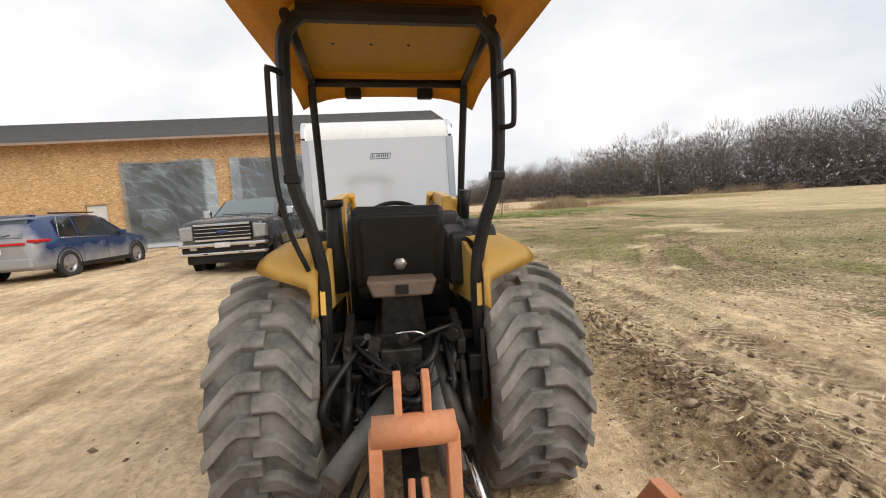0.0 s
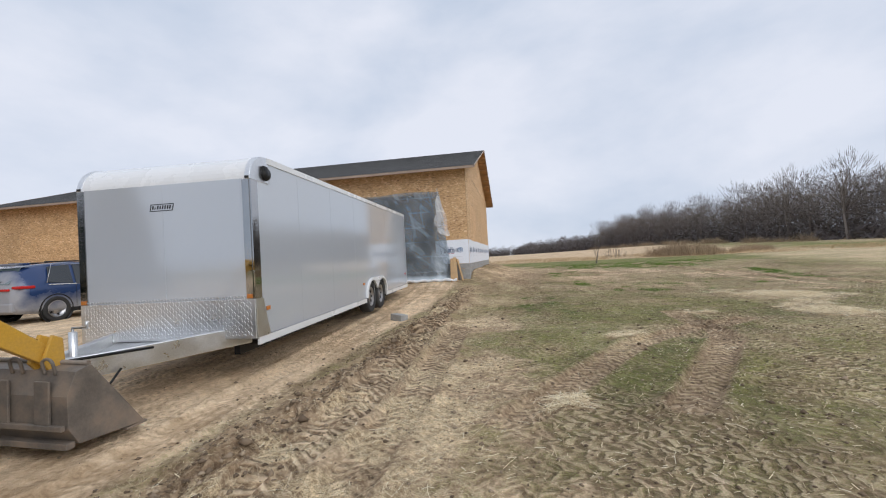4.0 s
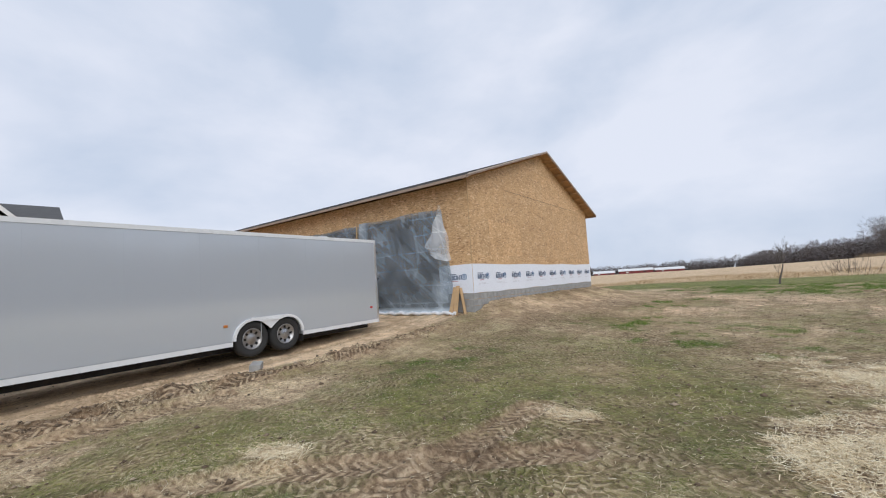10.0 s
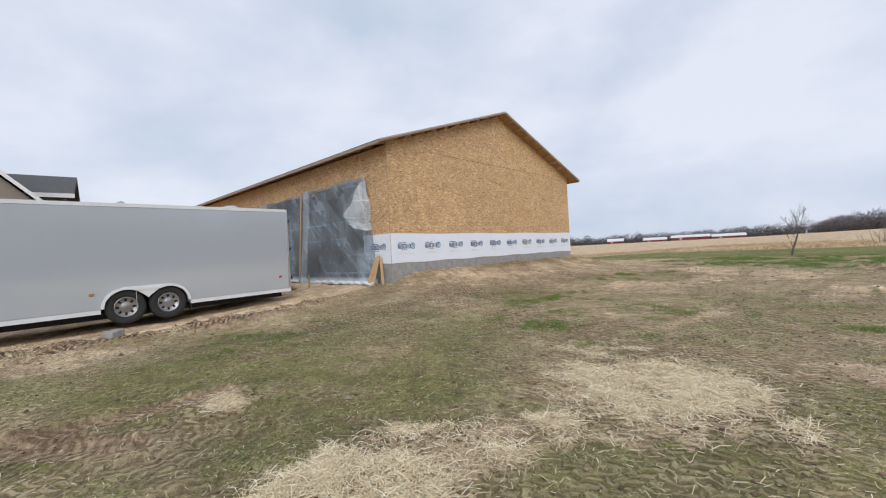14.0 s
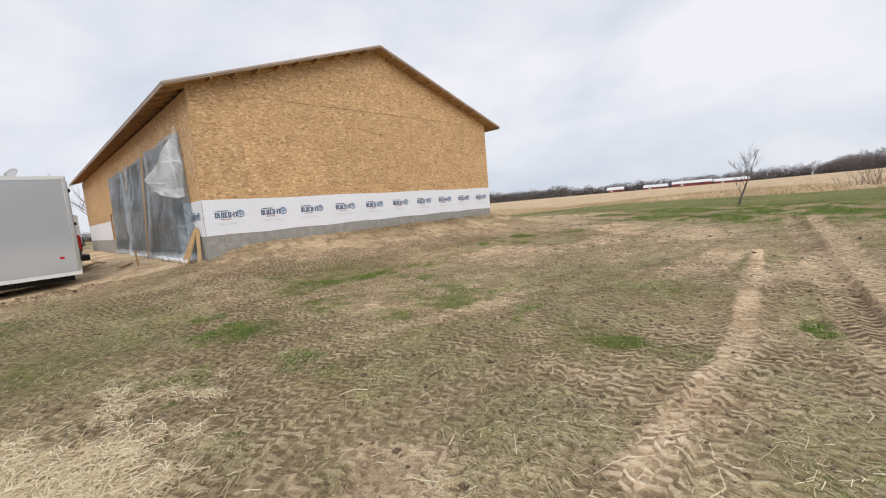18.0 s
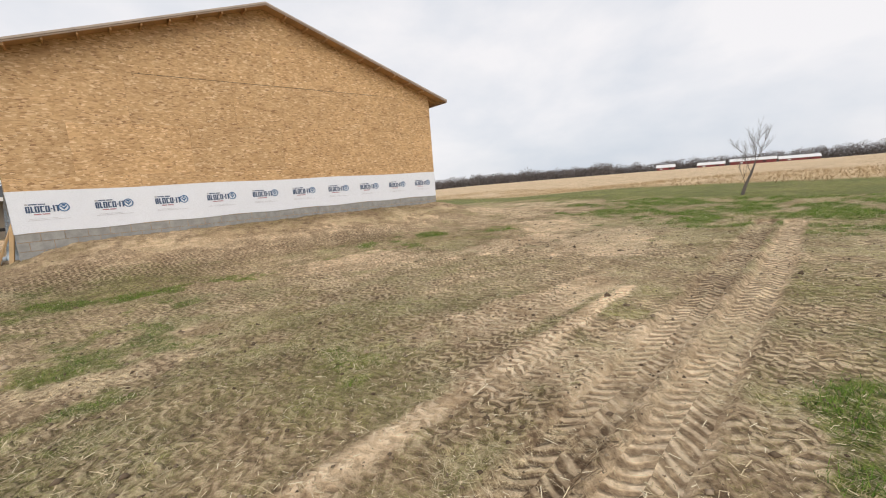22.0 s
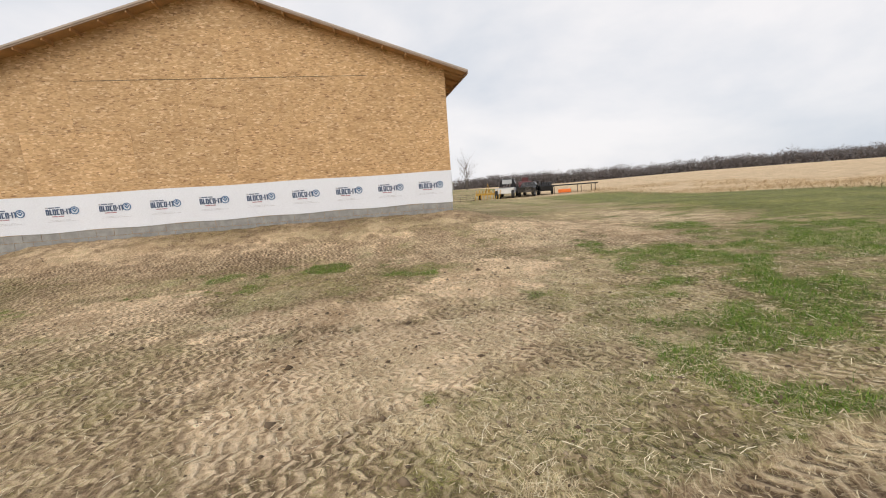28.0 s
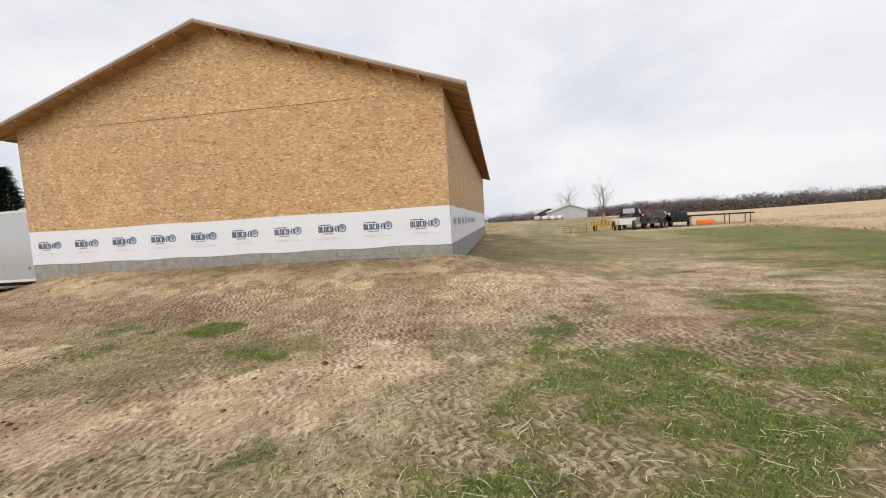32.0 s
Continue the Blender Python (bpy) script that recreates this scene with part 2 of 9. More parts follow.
def flakes(nt, vec, turn, scale, lo, hi, key="Red"):
    """Thin straight fibres lying one way: 0 to 1."""
    mp = nt.nodes.new("ShaderNodeMapping")
    mp.vector_type = "TEXTURE"
    mp.inputs["Rotation"].default_value = (0, 0, turn)
    mp.inputs["Scale"].default_value = tuple(1.0 / q for q in scale)
    nt.links.new(vec, mp.inputs["Vector"])
    v = node(nt, "TexVoronoi", Scale=1.0)
    v.voronoi_dimensions = "2D"
    nt.links.new(mp.outputs["Vector"], v.inputs["Vector"])
    sep = nt.nodes.new("ShaderNodeSeparateColor")
    nt.links.new(v.outputs["Color"], sep.inputs["Color"])
    core = ramp(nt, v.outputs["Distance"], [(0.3, (1, 1, 1)), (0.5, (0, 0, 0))])
    pick = ramp(nt, sep.outputs[key], [(lo, (0, 0, 0)), (hi, (1, 1, 1))])
    return calc(nt, "MULTIPLY", core, pick), sep.outputs["Green"]


def ground_material():
    """Trampled soil, sand, green growth and straw, by the cover painted on the sheet, with tyre prints."""
    m, nt, b = tree_of("trampled_ground")
    tc = nt.nodes.new("ShaderNodeTexCoord")
    at = tc.outputs["Object"]
    att = nt.nodes.new("ShaderNodeAttribute")
    att.attribute_name = "cover"
    sep = nt.nodes.new("ShaderNodeSeparateColor")
    nt.links.new(att.outputs["Color"], sep.inputs["Color"])
    tr = nt.nodes.new("ShaderNodeAttribute")
    tr.attribute_name = "track"
    tsep = nt.nodes.new("ShaderNodeSeparateColor")
    nt.links.new(tr.outputs["Color"], tsep.inputs["Color"])
    ns = {}
    for key, sc, det in (("a", 0.5, 6), ("b", 4.0, 7), ("c", 22.0, 6), ("d", 90.0, 4), ("w", 5.0, 3), ("m", 0.55, 4), ("m2", 0.8, 4), ("k", 9.0, 4)):
        n = node(nt, "TexNoise", Scale=sc, Detail=det, Roughness=0.62)
        if key == "m2":
            off = nt.nodes.new("ShaderNodeMapping")
            off.inputs["Location"].default_value = (13.0, 7.0, 0)
            nt.links.new(at, off.inputs["Vector"])
            nt.links.new(off.outputs["Vector"], n.inputs["Vector"])
        else:
            nt.links.new(at, n.inputs["Vector"])
        ns[key] = n
    val = {k: n.outputs["Fac"] for k, n in ns.items()}
    # prints over the field: rows of tyres in several directions, broken up
    pos = nt.nodes.new("ShaderNodeSeparateXYZ")
    nt.links.new(at, pos.inputs["Vector"])
    wob = calc(nt, "MULTIPLY", calc(nt, "SUBTRACT", val["w"], 0.5), 0.15)
    val["south"] = calc(nt, "ADD", val["m2"], calc(nt, "MULTIPLY", calc(nt, "SUBTRACT", 12.6, pos.outputs["Y"]), 0.09))
    drift = calc(nt, "MULTIPLY", calc(nt, "SUBTRACT", val["a"], 0.5), 1.1)
    height = None
    for turn, key, lo, pitch, width in ((-3.0, None, 0, 0.1, 0.2), (-72.0, "south", 0.46, 0.11, 0.24), (28.0, "m", 0.58, 0.1, 0.2), (10.0, "a", 0.53, 0.1, 0.2)):
        c, s = math.cos(radians(turn)), math.sin(radians(turn))
        x = calc(nt, "ADD", pos.outputs["X"], drift)
        along = calc(nt, "ADD", calc(nt, "MULTIPLY_ADD", x, -s, calc(nt, "MULTIPLY", pos.outputs["Y"], c)), wob)
        across = calc(nt, "ADD", calc(nt, "MULTIPLY_ADD", x, c, calc(nt, "MULTIPLY", pos.outputs["Y"], s)), wob)
        t = tread(nt, along, across, width, pitch, 0.6)
        if height is None:
            height = t
        else:
            on = ramp(nt, val[key], [(lo, (0, 0, 0)), (lo + 0.03, (1, 1, 1))])
            height = calc(nt, "MULTIPLY_ADD", on, calc(nt, "SUBTRACT", t, height), height)
    broken = ramp(nt, val["b"], [(0.36, (0.25,) * 3), (0.56, (1, 1, 1))])
    height = calc(nt, "MULTIPLY", height, calc(nt, "MULTIPLY", broken, tr.outputs["Alpha"]))
    own = tread(nt, calc(nt, "ADD", tsep.outputs["Red"], calc(nt, "MULTIPLY", wob, 0.5)), calc(nt, "ADD", tsep.outputs["Green"], 0.5), 1.0, 0.11, 1.2)
    own = calc(nt, "MULTIPLY", own, ramp(nt, val["b"], [(0.36, (0.3,) * 3), (0.54, (1, 1, 1))]))
    height = calc(nt, "MULTIPLY_ADD", tsep.outputs["Blue"], calc(nt, "SUBTRACT", own, height), height)
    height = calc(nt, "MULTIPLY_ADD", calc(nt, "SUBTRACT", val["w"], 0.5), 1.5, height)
    # dry crumbled crests, damp packed grooves; the groove tone also paints in weak relief shading
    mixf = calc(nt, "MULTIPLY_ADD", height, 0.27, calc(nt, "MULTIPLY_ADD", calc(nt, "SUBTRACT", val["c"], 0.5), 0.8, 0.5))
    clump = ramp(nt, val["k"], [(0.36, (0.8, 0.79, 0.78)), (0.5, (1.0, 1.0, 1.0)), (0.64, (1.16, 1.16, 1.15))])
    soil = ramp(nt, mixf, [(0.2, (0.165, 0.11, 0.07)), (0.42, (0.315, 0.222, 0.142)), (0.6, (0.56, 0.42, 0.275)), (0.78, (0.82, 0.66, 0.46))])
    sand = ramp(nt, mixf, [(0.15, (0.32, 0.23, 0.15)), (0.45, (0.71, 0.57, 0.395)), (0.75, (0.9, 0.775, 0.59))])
    rut = nt.nodes.new("ShaderNodeMapping")
    rut.vector_type = "TEXTURE"
    rut.inputs["Rotation"].default_value = (0, 0, radians(8))
    rut.inputs["Scale"].default_value = (0.22, 3.5, 1)
    nt.links.new(at, rut.inputs["Vector"])
    streak = node(nt, "TexNoise", Scale=1.0, Detail=5, Roughness=0.6)
    nt.links.new(rut.outputs["Vector"], streak.inputs["Vector"])
    sand = mix(nt, 1.0, sand, ramp(nt, streak.outputs["Fac"], [(0.34, (0.78, 0.74, 0.7)), (0.5, (0.98, 0.96, 0.94)), (0.66, (1.1, 1.08, 1.06))]), "MULTIPLY")
    sand = mix(nt, 1.0, sand, ramp(nt, calc(nt, "MULTIPLY_ADD", calc(nt, "SUBTRACT", val["b"], 0.5), 0.6, val["m2"]), [(0.36, (0.78, 0.72, 0.66)), (0.5, (1.03, 1.0, 0.97)), (0.66, (1.18, 1.16, 1.14))]), "MULTIPLY")
    straw = ramp(nt, calc(nt, "MULTIPLY_ADD", calc(nt, "SUBTRACT", val["c"], 0.5), 0.6, calc(nt, "MULTIPLY_ADD", height, 0.035, val["d"])), [(0.34, (0.24, 0.172, 0.1)), (0.5, (0.58, 0.45, 0.28)), (0.62, (0.85, 0.72, 0.5))])
    straw = mix(nt, 1.0, straw, ramp(nt, val["b"], [(0.34, (0.72, 0.69, 0.66)), (0.55, (1.05, 1.05, 1.05))]), "MULTIPLY")
    green = ramp(nt, val["d"], [(0.3, (0.06, 0.078, 0.02)), (0.5, (0.13, 0.158, 0.045)), (0.68, (0.29, 0.3, 0.11))])

    green = mix(nt, 1.0, green, ramp(nt, val["b"], [(0.34, (0.72, 0.74, 0.7)), (0.62, (1.2, 1.16, 1.1))]), "MULTIPLY")
    green = mix(nt, 1.0, green, ramp(nt, val["m"], [(0.36, (0.8, 0.84, 0.8)), (0.64, (1.25, 1.16, 1.1))]), "MULTIPLY")

    def breakup(v, key, lo, hi):
        return ramp(nt, calc(nt, "ADD", v, val[key]), [(lo, (0, 0, 0)), (hi, (1, 1, 1))])
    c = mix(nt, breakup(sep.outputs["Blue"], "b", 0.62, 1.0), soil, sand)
    dark = mix(nt, att.outputs["Alpha"], (1.0, 1.0, 1.0), (0.43, 0.385, 0.35))
    c = mix(nt, 1.0, c, dark, "MULTIPLY")
    c = mix(nt, breakup(sep.outputs["Green"], "c", 0.72, 1.05), c, straw)
    val["speck"] = calc(nt, "MULTIPLY_ADD", val["d"], 0.65, calc(nt, "MULTIPLY", val["k"], 0.35))
    c = mix(nt, breakup(sep.outputs["Red"], "speck", 0.62, 1.08), c, green)
    # fibres of straw and blades pressed flat
    wild = nt.nodes.new("ShaderNodeVectorMath")
    wild.operation = "ADD"
    sway = nt.nodes.new("ShaderNodeVectorMath")
    sway.operation = "SCALE"
    sway.inputs["Scale"].default_value = 0.12
    nt.links.new(ns["w"].outputs["Color"], sway.inputs[0])
    nt.links.new(at, wild.inputs[0])
    nt.links.new(sway.outputs["Vector"], wild.inputs[1])
    thin = calc(nt, "MULTIPLY_ADD", sep.outputs["Green"], 1.3, 0.03)
    for turn, sc, lo in ((0.4, (9, 160, 1), 0.74), (1.5, (11, 190, 1), 0.76), (2.5, (8, 150, 1), 0.76), (3.0, (14, 210, 1), 0.72)):
        f, tone = flakes(nt, wild.outputs["Vector"], turn, sc, lo, lo + 0.04)
        col = ramp(nt, tone, [(0.0, (0.46, 0.36, 0.21)), (0.5, (0.72, 0.59, 0.38)), (1.0, (0.92, 0.82, 0.6))])
        k = calc(nt, "MULTIPLY", calc(nt, "MULTIPLY", f, calc(nt, "MINIMUM", thin, 1.0)), ramp(nt, sep.outputs["Blue"], [(0.45, (1, 1, 1)), (0.8, (0.15,) * 3)]))
        c = mix(nt, k, c, col)
    c = mix(nt, 1.0, c, mix(nt, ramp(nt, sep.outputs["Blue"], [(0.3, (0, 0, 0)), (0.75, (0.8,) * 3)]), clump, (1.0, 1.0, 1.0)), "MULTIPLY")
    c = mix(nt, 1.0, c, ramp(nt, val["a"], [(0.3, (0.9, 0.88, 0.86)), (0.7, (1.2, 1.17, 1.14))]), "MULTIPLY")
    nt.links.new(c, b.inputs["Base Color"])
    b.inputs["Roughness"].default_value = 0.92
    b.inputs["Specular IOR Level"].default_value = 0.2
    s2 = calc(nt, "MULTIPLY_ADD", val["d"], 0.35, val["c"])
    s2 = calc(nt, "MULTIPLY_ADD", height, 0.4, s2)
    bump(nt, b, s2, 1.0, 0.05)
    return m


M_GROUND = ground_material()
M_OSB = wood_sheet("strand_board")
M_LUMBER = surface("sawn_lumber", (0.5, 0.33, 0.17), 0.75, var=0.2, scale=4, fine=80)
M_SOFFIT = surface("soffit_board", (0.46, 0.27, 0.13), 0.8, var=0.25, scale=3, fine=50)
M_FASCIA = surface("weathered_fascia", (0.36, 0.27, 0.21), 0.75, var=0.2, scale=2, fine=60)
M_RAKE = surface("pale_rake_trim", (0.5, 0.41, 0.345), 0.7, var=0.15, scale=2, fine=60)
M_SHINGLE = surface("asphalt_shingle", (0.095, 0.095, 0.096), 0.92, var=0.3, scale=2.5, fine=90, relief=0.5)
M_CMU = surface("concrete_block", (0.36, 0.355, 0.34), 0.9, var=0.24, scale=5, fine=120, relief=0.4)
M_MORTAR = surface("mortar", (0.5, 0.49, 0.47), 0.95, var=0.15, scale=6, fine=120)
M_WRAP = surface("house_wrap", (0.86, 0.89, 0.96), 0.45, var=0.015, scale=2.0, fine=70, relief=0.08)
M_INK = plain("print_dark", (0.06, 0.1, 0.19), 0.5)
M_INK2 = plain("print_blue", (0.05, 0.16, 0.33), 0.5)
M_INK3 = plain("print_grey", (0.5, 0.5, 0.53), 0.5)
M_INK4 = plain("print_red", (0.45, 0.2, 0.24), 0.5)
M_FILM = film("polythene_film", 0.2, (0.52, 0.6, 0.67), clear=True)
M_FILM2 = film("polythene_flap", 0.25, (0.78, 0.81, 0.85))
M_HEM = surface("bunched_polythene", (0.82, 0.84, 0.87), 0.3, var=0.12, scale=4, fine=40, relief=0.3)
M_DARK = surface("dark_interior", (0.05, 0.045, 0.04), 0.9)
M_SILVER = plain("silver_panel", (0.53, 0.56, 0.605), 0.1, 0.25)
# guard steel darkened in colour to paint in the dark surroundings it mirrors
M_GUARD = surface("reflection_dark_guard", (0.42, 0.42, 0.42), 0.08, metal=1.0, var=0.05, relief=0.0, grainy=0.1)
M_WHITE = surface("white_gelcoat", (0.74, 0.75, 0.76), 0.25, var=0.04, scale=1.2, fine=30, relief=0.0, coat=0.3, grainy=0.15)
M_ALU = surface("aluminium", (0.78, 0.79, 0.8), 0.34, metal=1.0, var=0.08, scale=5, fine=80, relief=0.03)
M_CHROME = surface("polished_steel", (0.62, 0.62, 0.62), 0.08, metal=1.0, var=0.05, relief=0.0)
M_RUBBER = surface("tyre_rubber", (0.028, 0.028, 0.028), 0.8, var=0.3, scale=6, fine=60, relief=0.3)
M_TYREDUST = surface("dusty_tyre", (0.15, 0.148, 0.142), 0.8, var=0.45, dirt=(0.27, 0.25, 0.22), dirt_amount=0.45, scale=5, fine=40, relief=0.35)
M_YELLOW = surface("yellow_paint", (0.62, 0.35, 0.04), 0.42, var=0.2, dirt=(0.26, 0.17, 0.09), dirt_amount=0.3, scale=3, fine=50, relief=0.05, coat=0.2)
M_YFADE = surface("faded_yellow_plastic", (0.8, 0.53, 0.15), 0.5, var=0.12, scale=2.5, fine=50, relief=0.04, grainy=0.4)
M_CANOPY = surface("canopy_yellow", (0.66, 0.29, 0.02), 0.5, var=0.12, scale=1.5, fine=40, relief=0.08)
M_BLACK = surface("black_steel", (0.012, 0.012, 0.013), 0.42, var=0.3, spec=0.3, dirt=(0.05, 0.042, 0.035), dirt_amount=0.2, scale=7, fine=60, relief=0.1)
M_BLACKP = surface("black_plastic", (0.014, 0.014, 0.015), 0.5, var=0.2, spec=0.3, dirt=(0.05, 0.045, 0.04), dirt_amount=0.15, scale=5, fine=80, relief=0.15)
M_GREASE = surface("greasy_iron", (0.022, 0.02, 0.019), 0.45, metal=0.3, var=0.5, spec=0.35, dirt=(0.09, 0.07, 0.055), dirt_amount=0.3, scale=9, fine=50, relief=0.4)
M_ORANGE = surface("faded_orange_paint", (0.6, 0.24, 0.12), 0.6, var=0.18, dirt=(0.36, 0.25, 0.17), dirt_amount=0.3, scale=5, fine=40, relief=0.2)
M_BUCKET = surface("worn_steel", (0.19, 0.165, 0.142), 0.55, metal=0.2, var=0.3, dirt=(0.28, 0.21, 0.15), dirt_amount=0.4, scale=4, fine=40, relief=0.35)
M_RAM = surface("dusty_ram", (0.11, 0.108, 0.102), 0.5, metal=0.2, var=0.3, dirt=(0.2, 0.17, 0.14), dirt_amount=0.3, scale=8, fine=50, relief=0.2)
M_EVERGREEN = island_colour("evergreen_needles", [(0.0, (0.012, 0.02, 0.012)), (0.6, (0.025, 0.038, 0.02)), (1.0, (0.05, 0.062, 0.032))], 0.8)
M_RUSTY = surface("rusty_seat_bracket", (0.16, 0.115, 0.09), 0.7, var=0.3, scale=8, fine=60, relief=0.3)
M_DECAL = plain("decal_white", (0.8, 0.8, 0.78), 0.4)
M_LINING = surface("dull_yellow_lining", (0.4, 0.22, 0.006), 0.55, var=0.12, scale=2, fine=40, relief=0.06)
M_STUBBLE = island_colour("cut_stubble", [(0.0, (0.36, 0.25, 0.13)), (0.6, (0.52, 0.38, 0.22)), (1.0, (0.64, 0.5, 0.31))], 0.9)
M_YTOP = surface("faded_canopy_top", (0.62, 0.4, 0.15), 0.45, var=0.1, scale=1.5, fine=40, relief=0.05)
M_AMBER = plain("amber_lens", (0.5, 0.17, 0.03), 0.3)
M_REDL = plain("red_lens", (0.5, 0.02, 0.02), 0.2)
M_GLASS = glass("vehicle_glass")
def dusty_paint(name, col, dust, belt):
    """Glossy car paint with road dust thrown up over the sills and the tail."""
    m, nt, b = tree_of(name)
    tc = nt.nodes.new("ShaderNodeTexCoord")
    pos = nt.nodes.new("ShaderNodeSeparateXYZ")
    nt.links.new(tc.outputs["Object"], pos.inputs["Vector"])
    n = node(nt, "TexNoise", Scale=2.2, Detail=6, Roughness=0.62)
    nt.links.new(tc.outputs["Object"], n.inputs["Vector"])
    low = calc(nt, "MULTIPLY", calc(nt, "SUBTRACT", belt, pos.outputs["Z"]), 1.5)
    tail = calc(nt, "MULTIPLY", calc(nt, "SUBTRACT", -2.0, pos.outputs["Y"]), 2.2)
    reach = calc(nt, "ADD", calc(nt, "MAXIMUM", low, tail), calc(nt, "MULTIPLY", calc(nt, "SUBTRACT", n.outputs["Fac"], 0.5), 1.3))
    f = ramp(nt, reach, [(0.02, (0, 0, 0)), (0.75, (0.85, 0.85, 0.85))])
    nt.links.new(mix(nt, f, col, dust), b.inputs["Base Color"])
    nt.links.new(ramp(nt, reach, [(0.0, (0.2,) * 3), (0.6, (0.75,) * 3)]), b.inputs["Roughness"])
    b.inputs["Metallic"].default_value = 0.15
    b.inputs["Coat Weight"].default_value = 0.4
    return m


M_SUV = dusty_paint("dusty_blue_paint", (0.02, 0.045, 0.13), (0.36, 0.36, 0.37), 0.88)
M_TRUCK = surface("dark_truck_paint", (0.035, 0.033, 0.033), 0.25, metal=0.4, var=0.1, dirt=(0.25, 0.22, 0.2), dirt_amount=0.3, scale=1.5, fine=30, relief=0.02, coat=0.8)
M_RIM = surface("alloy_rim", (0.45, 0.45, 0.46), 0.35, metal=0.8, var=0.15, dirt=(0.25, 0.21, 0.17), dirt_amount=0.4)
M_BARK = surface("bare_bark", (0.13, 0.11, 0.095), 0.95, var=0.25, scale=2, fine=20, relief=0.3)
# these two bark colours are lightened to stand in for distance haze
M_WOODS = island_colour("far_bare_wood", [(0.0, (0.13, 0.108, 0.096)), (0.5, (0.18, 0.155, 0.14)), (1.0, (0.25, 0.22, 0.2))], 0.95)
M_THICKET = island_colour("dark_undergrowth", [(0.0, (0.125, 0.11, 0.106)), (1.0, (0.18, 0.16, 0.155))], 0.95)
M_BRUSH = island_colour("dry_brush", [(0.0, (0.2, 0.14, 0.09)), (0.5, (0.34, 0.25, 0.16)), (1.0, (0.5, 0.4, 0.27))], 0.95)
M_STRAW = island_colour("straw_strands", [(0.0, (0.34, 0.25, 0.14)), (0.4, (0.6, 0.48, 0.3)), (0.8, (0.8, 0.68, 0.46)), (1.0, (0.9, 0.82, 0.62))], 0.7)
M_PALESTRAW = island_colour("pale_straw", [(0.0, (0.5, 0.38, 0.21)), (0.3, (0.72, 0.58, 0.36)), (0.7, (0.9, 0.79, 0.55)), (1.0, (0.96, 0.9, 0.7))], 0.6)
M_GRASS = island_colour("green_blades", [(0.0, (0.045, 0.1, 0.01)), (0.5, (0.11, 0.21, 0.018)), (0.88, (0.19, 0.285, 0.035)), (1.0, (0.4, 0.37, 0.15))], 0.6)
M_CLOD = island_colour("soil_clods", [(0.0, (0.1, 0.07, 0.046)), (0.6, (0.21, 0.155, 0.105)), (1.0, (0.42, 0.33, 0.23))], 0.95)
M_SIDING = surface("taupe_siding", (0.25, 0.22, 0.185), 0.7, var=0.1, scale=1.0, fine=30)
M_RED = surface("red_paint", (0.2, 0.035, 0.035), 0.5, var=0.2, scale=0.6, fine=20)
M_WHITEP = surface("white_paint", (0.75, 0.75, 0.74), 0.55, var=0.1, scale=0.7, fine=20)
M_GREYT = surface("grey_tin", (0.5, 0.51, 0.52), 0.5, var=0.12, scale=0.5, fine=15)
M_MAROON = surface("maroon_paint", (0.12, 0.03, 0.03), 0.5, var=0.2, scale=2, fine=30)
M_SAFETY = plain("safety_orange", (0.75, 0.16, 0.02), 0.6)


# ---- mesh helpers ----
def finish(name, bm, material, parent=None, smooth=None):
    me = bpy.data.meshes.new(name)
    bm.normal_update()
    bm.to_mesh(me)
    bm.free()
    if material is not None:
        me.materials.append(material)
    ob = new(name, me)
    if parent is not None:
        ob.parent = parent
    return ob


def part(name, bm, material, parent, label=""):
    ob = finish(name, bm, material, parent)
    return tagged(ob, label) if label else ob


def thing(name, m, label, category, group="", kind=""):
    ob = new(name)
    ob.empty_display_size = 0.2
    ob.matrix_world = m
    return tagged(ob, label, category, group, kind)


def box(lo, hi, bev=0.0, bm=None, m=None):
    out = bm or bmesh.new()
    b = bmesh.new() if bev else out
    vs = [b.verts.new((x, y, z)) for x in (lo[0], hi[0]) for y in (lo[1], hi[1]) for z in (lo[2], hi[2])]
    if m is not None:
        for v in vs:
            v.co = m @ v.co
    for f in ((0, 1, 3, 2), (4, 6, 7, 5), (0, 4, 5, 1), (2, 3, 7, 6), (0, 2, 6, 4), (1, 5, 7, 3)):
        b.faces.new([vs[i] for i in f])
    if bev:
        bmesh.ops.bevel(b, geom=b.edges[:], offset=bev, segments=2, affect="EDGES", profile=0.5)
        return merge(out, b)
    return out


def merge(out, b):
    me = bpy.data.meshes.new("tmp")
    b.to_mesh(me)
    b.free()
    out.from_mesh(me)
    bpy.data.meshes.remove(me)
    return out


def slab(poly, t0, t1, axis="x", bev=0.0, bm=None):
    """A polygon in the plane across the axis, from t0 to t1 along it."""
    out = bm or bmesh.new()
    b = bmesh.new()

    def co(p, t):
        return {"x": (t, p[0], p[1]), "y": (p[0], t, p[1]), "z": (p[0], p[1], t)}[axis]
    a = [b.verts.new(co(p, t0)) for p in poly]
    c = [b.verts.new(co(p, t1)) for p in poly]
    b.faces.new(a)
    b.faces.new(c[::-1])
    n = len(poly)
    for i in range(n):
        b.faces.new((a[i], c[i], c[(i + 1) % n], a[(i + 1) % n]))
    bmesh.ops.recalc_face_normals(b, faces=b.faces)
    if bev:
        bmesh.ops.bevel(b, geom=b.edges[:], offset=bev, segments=2, affect="EDGES", profile=0.5)
    return merge(out, b)


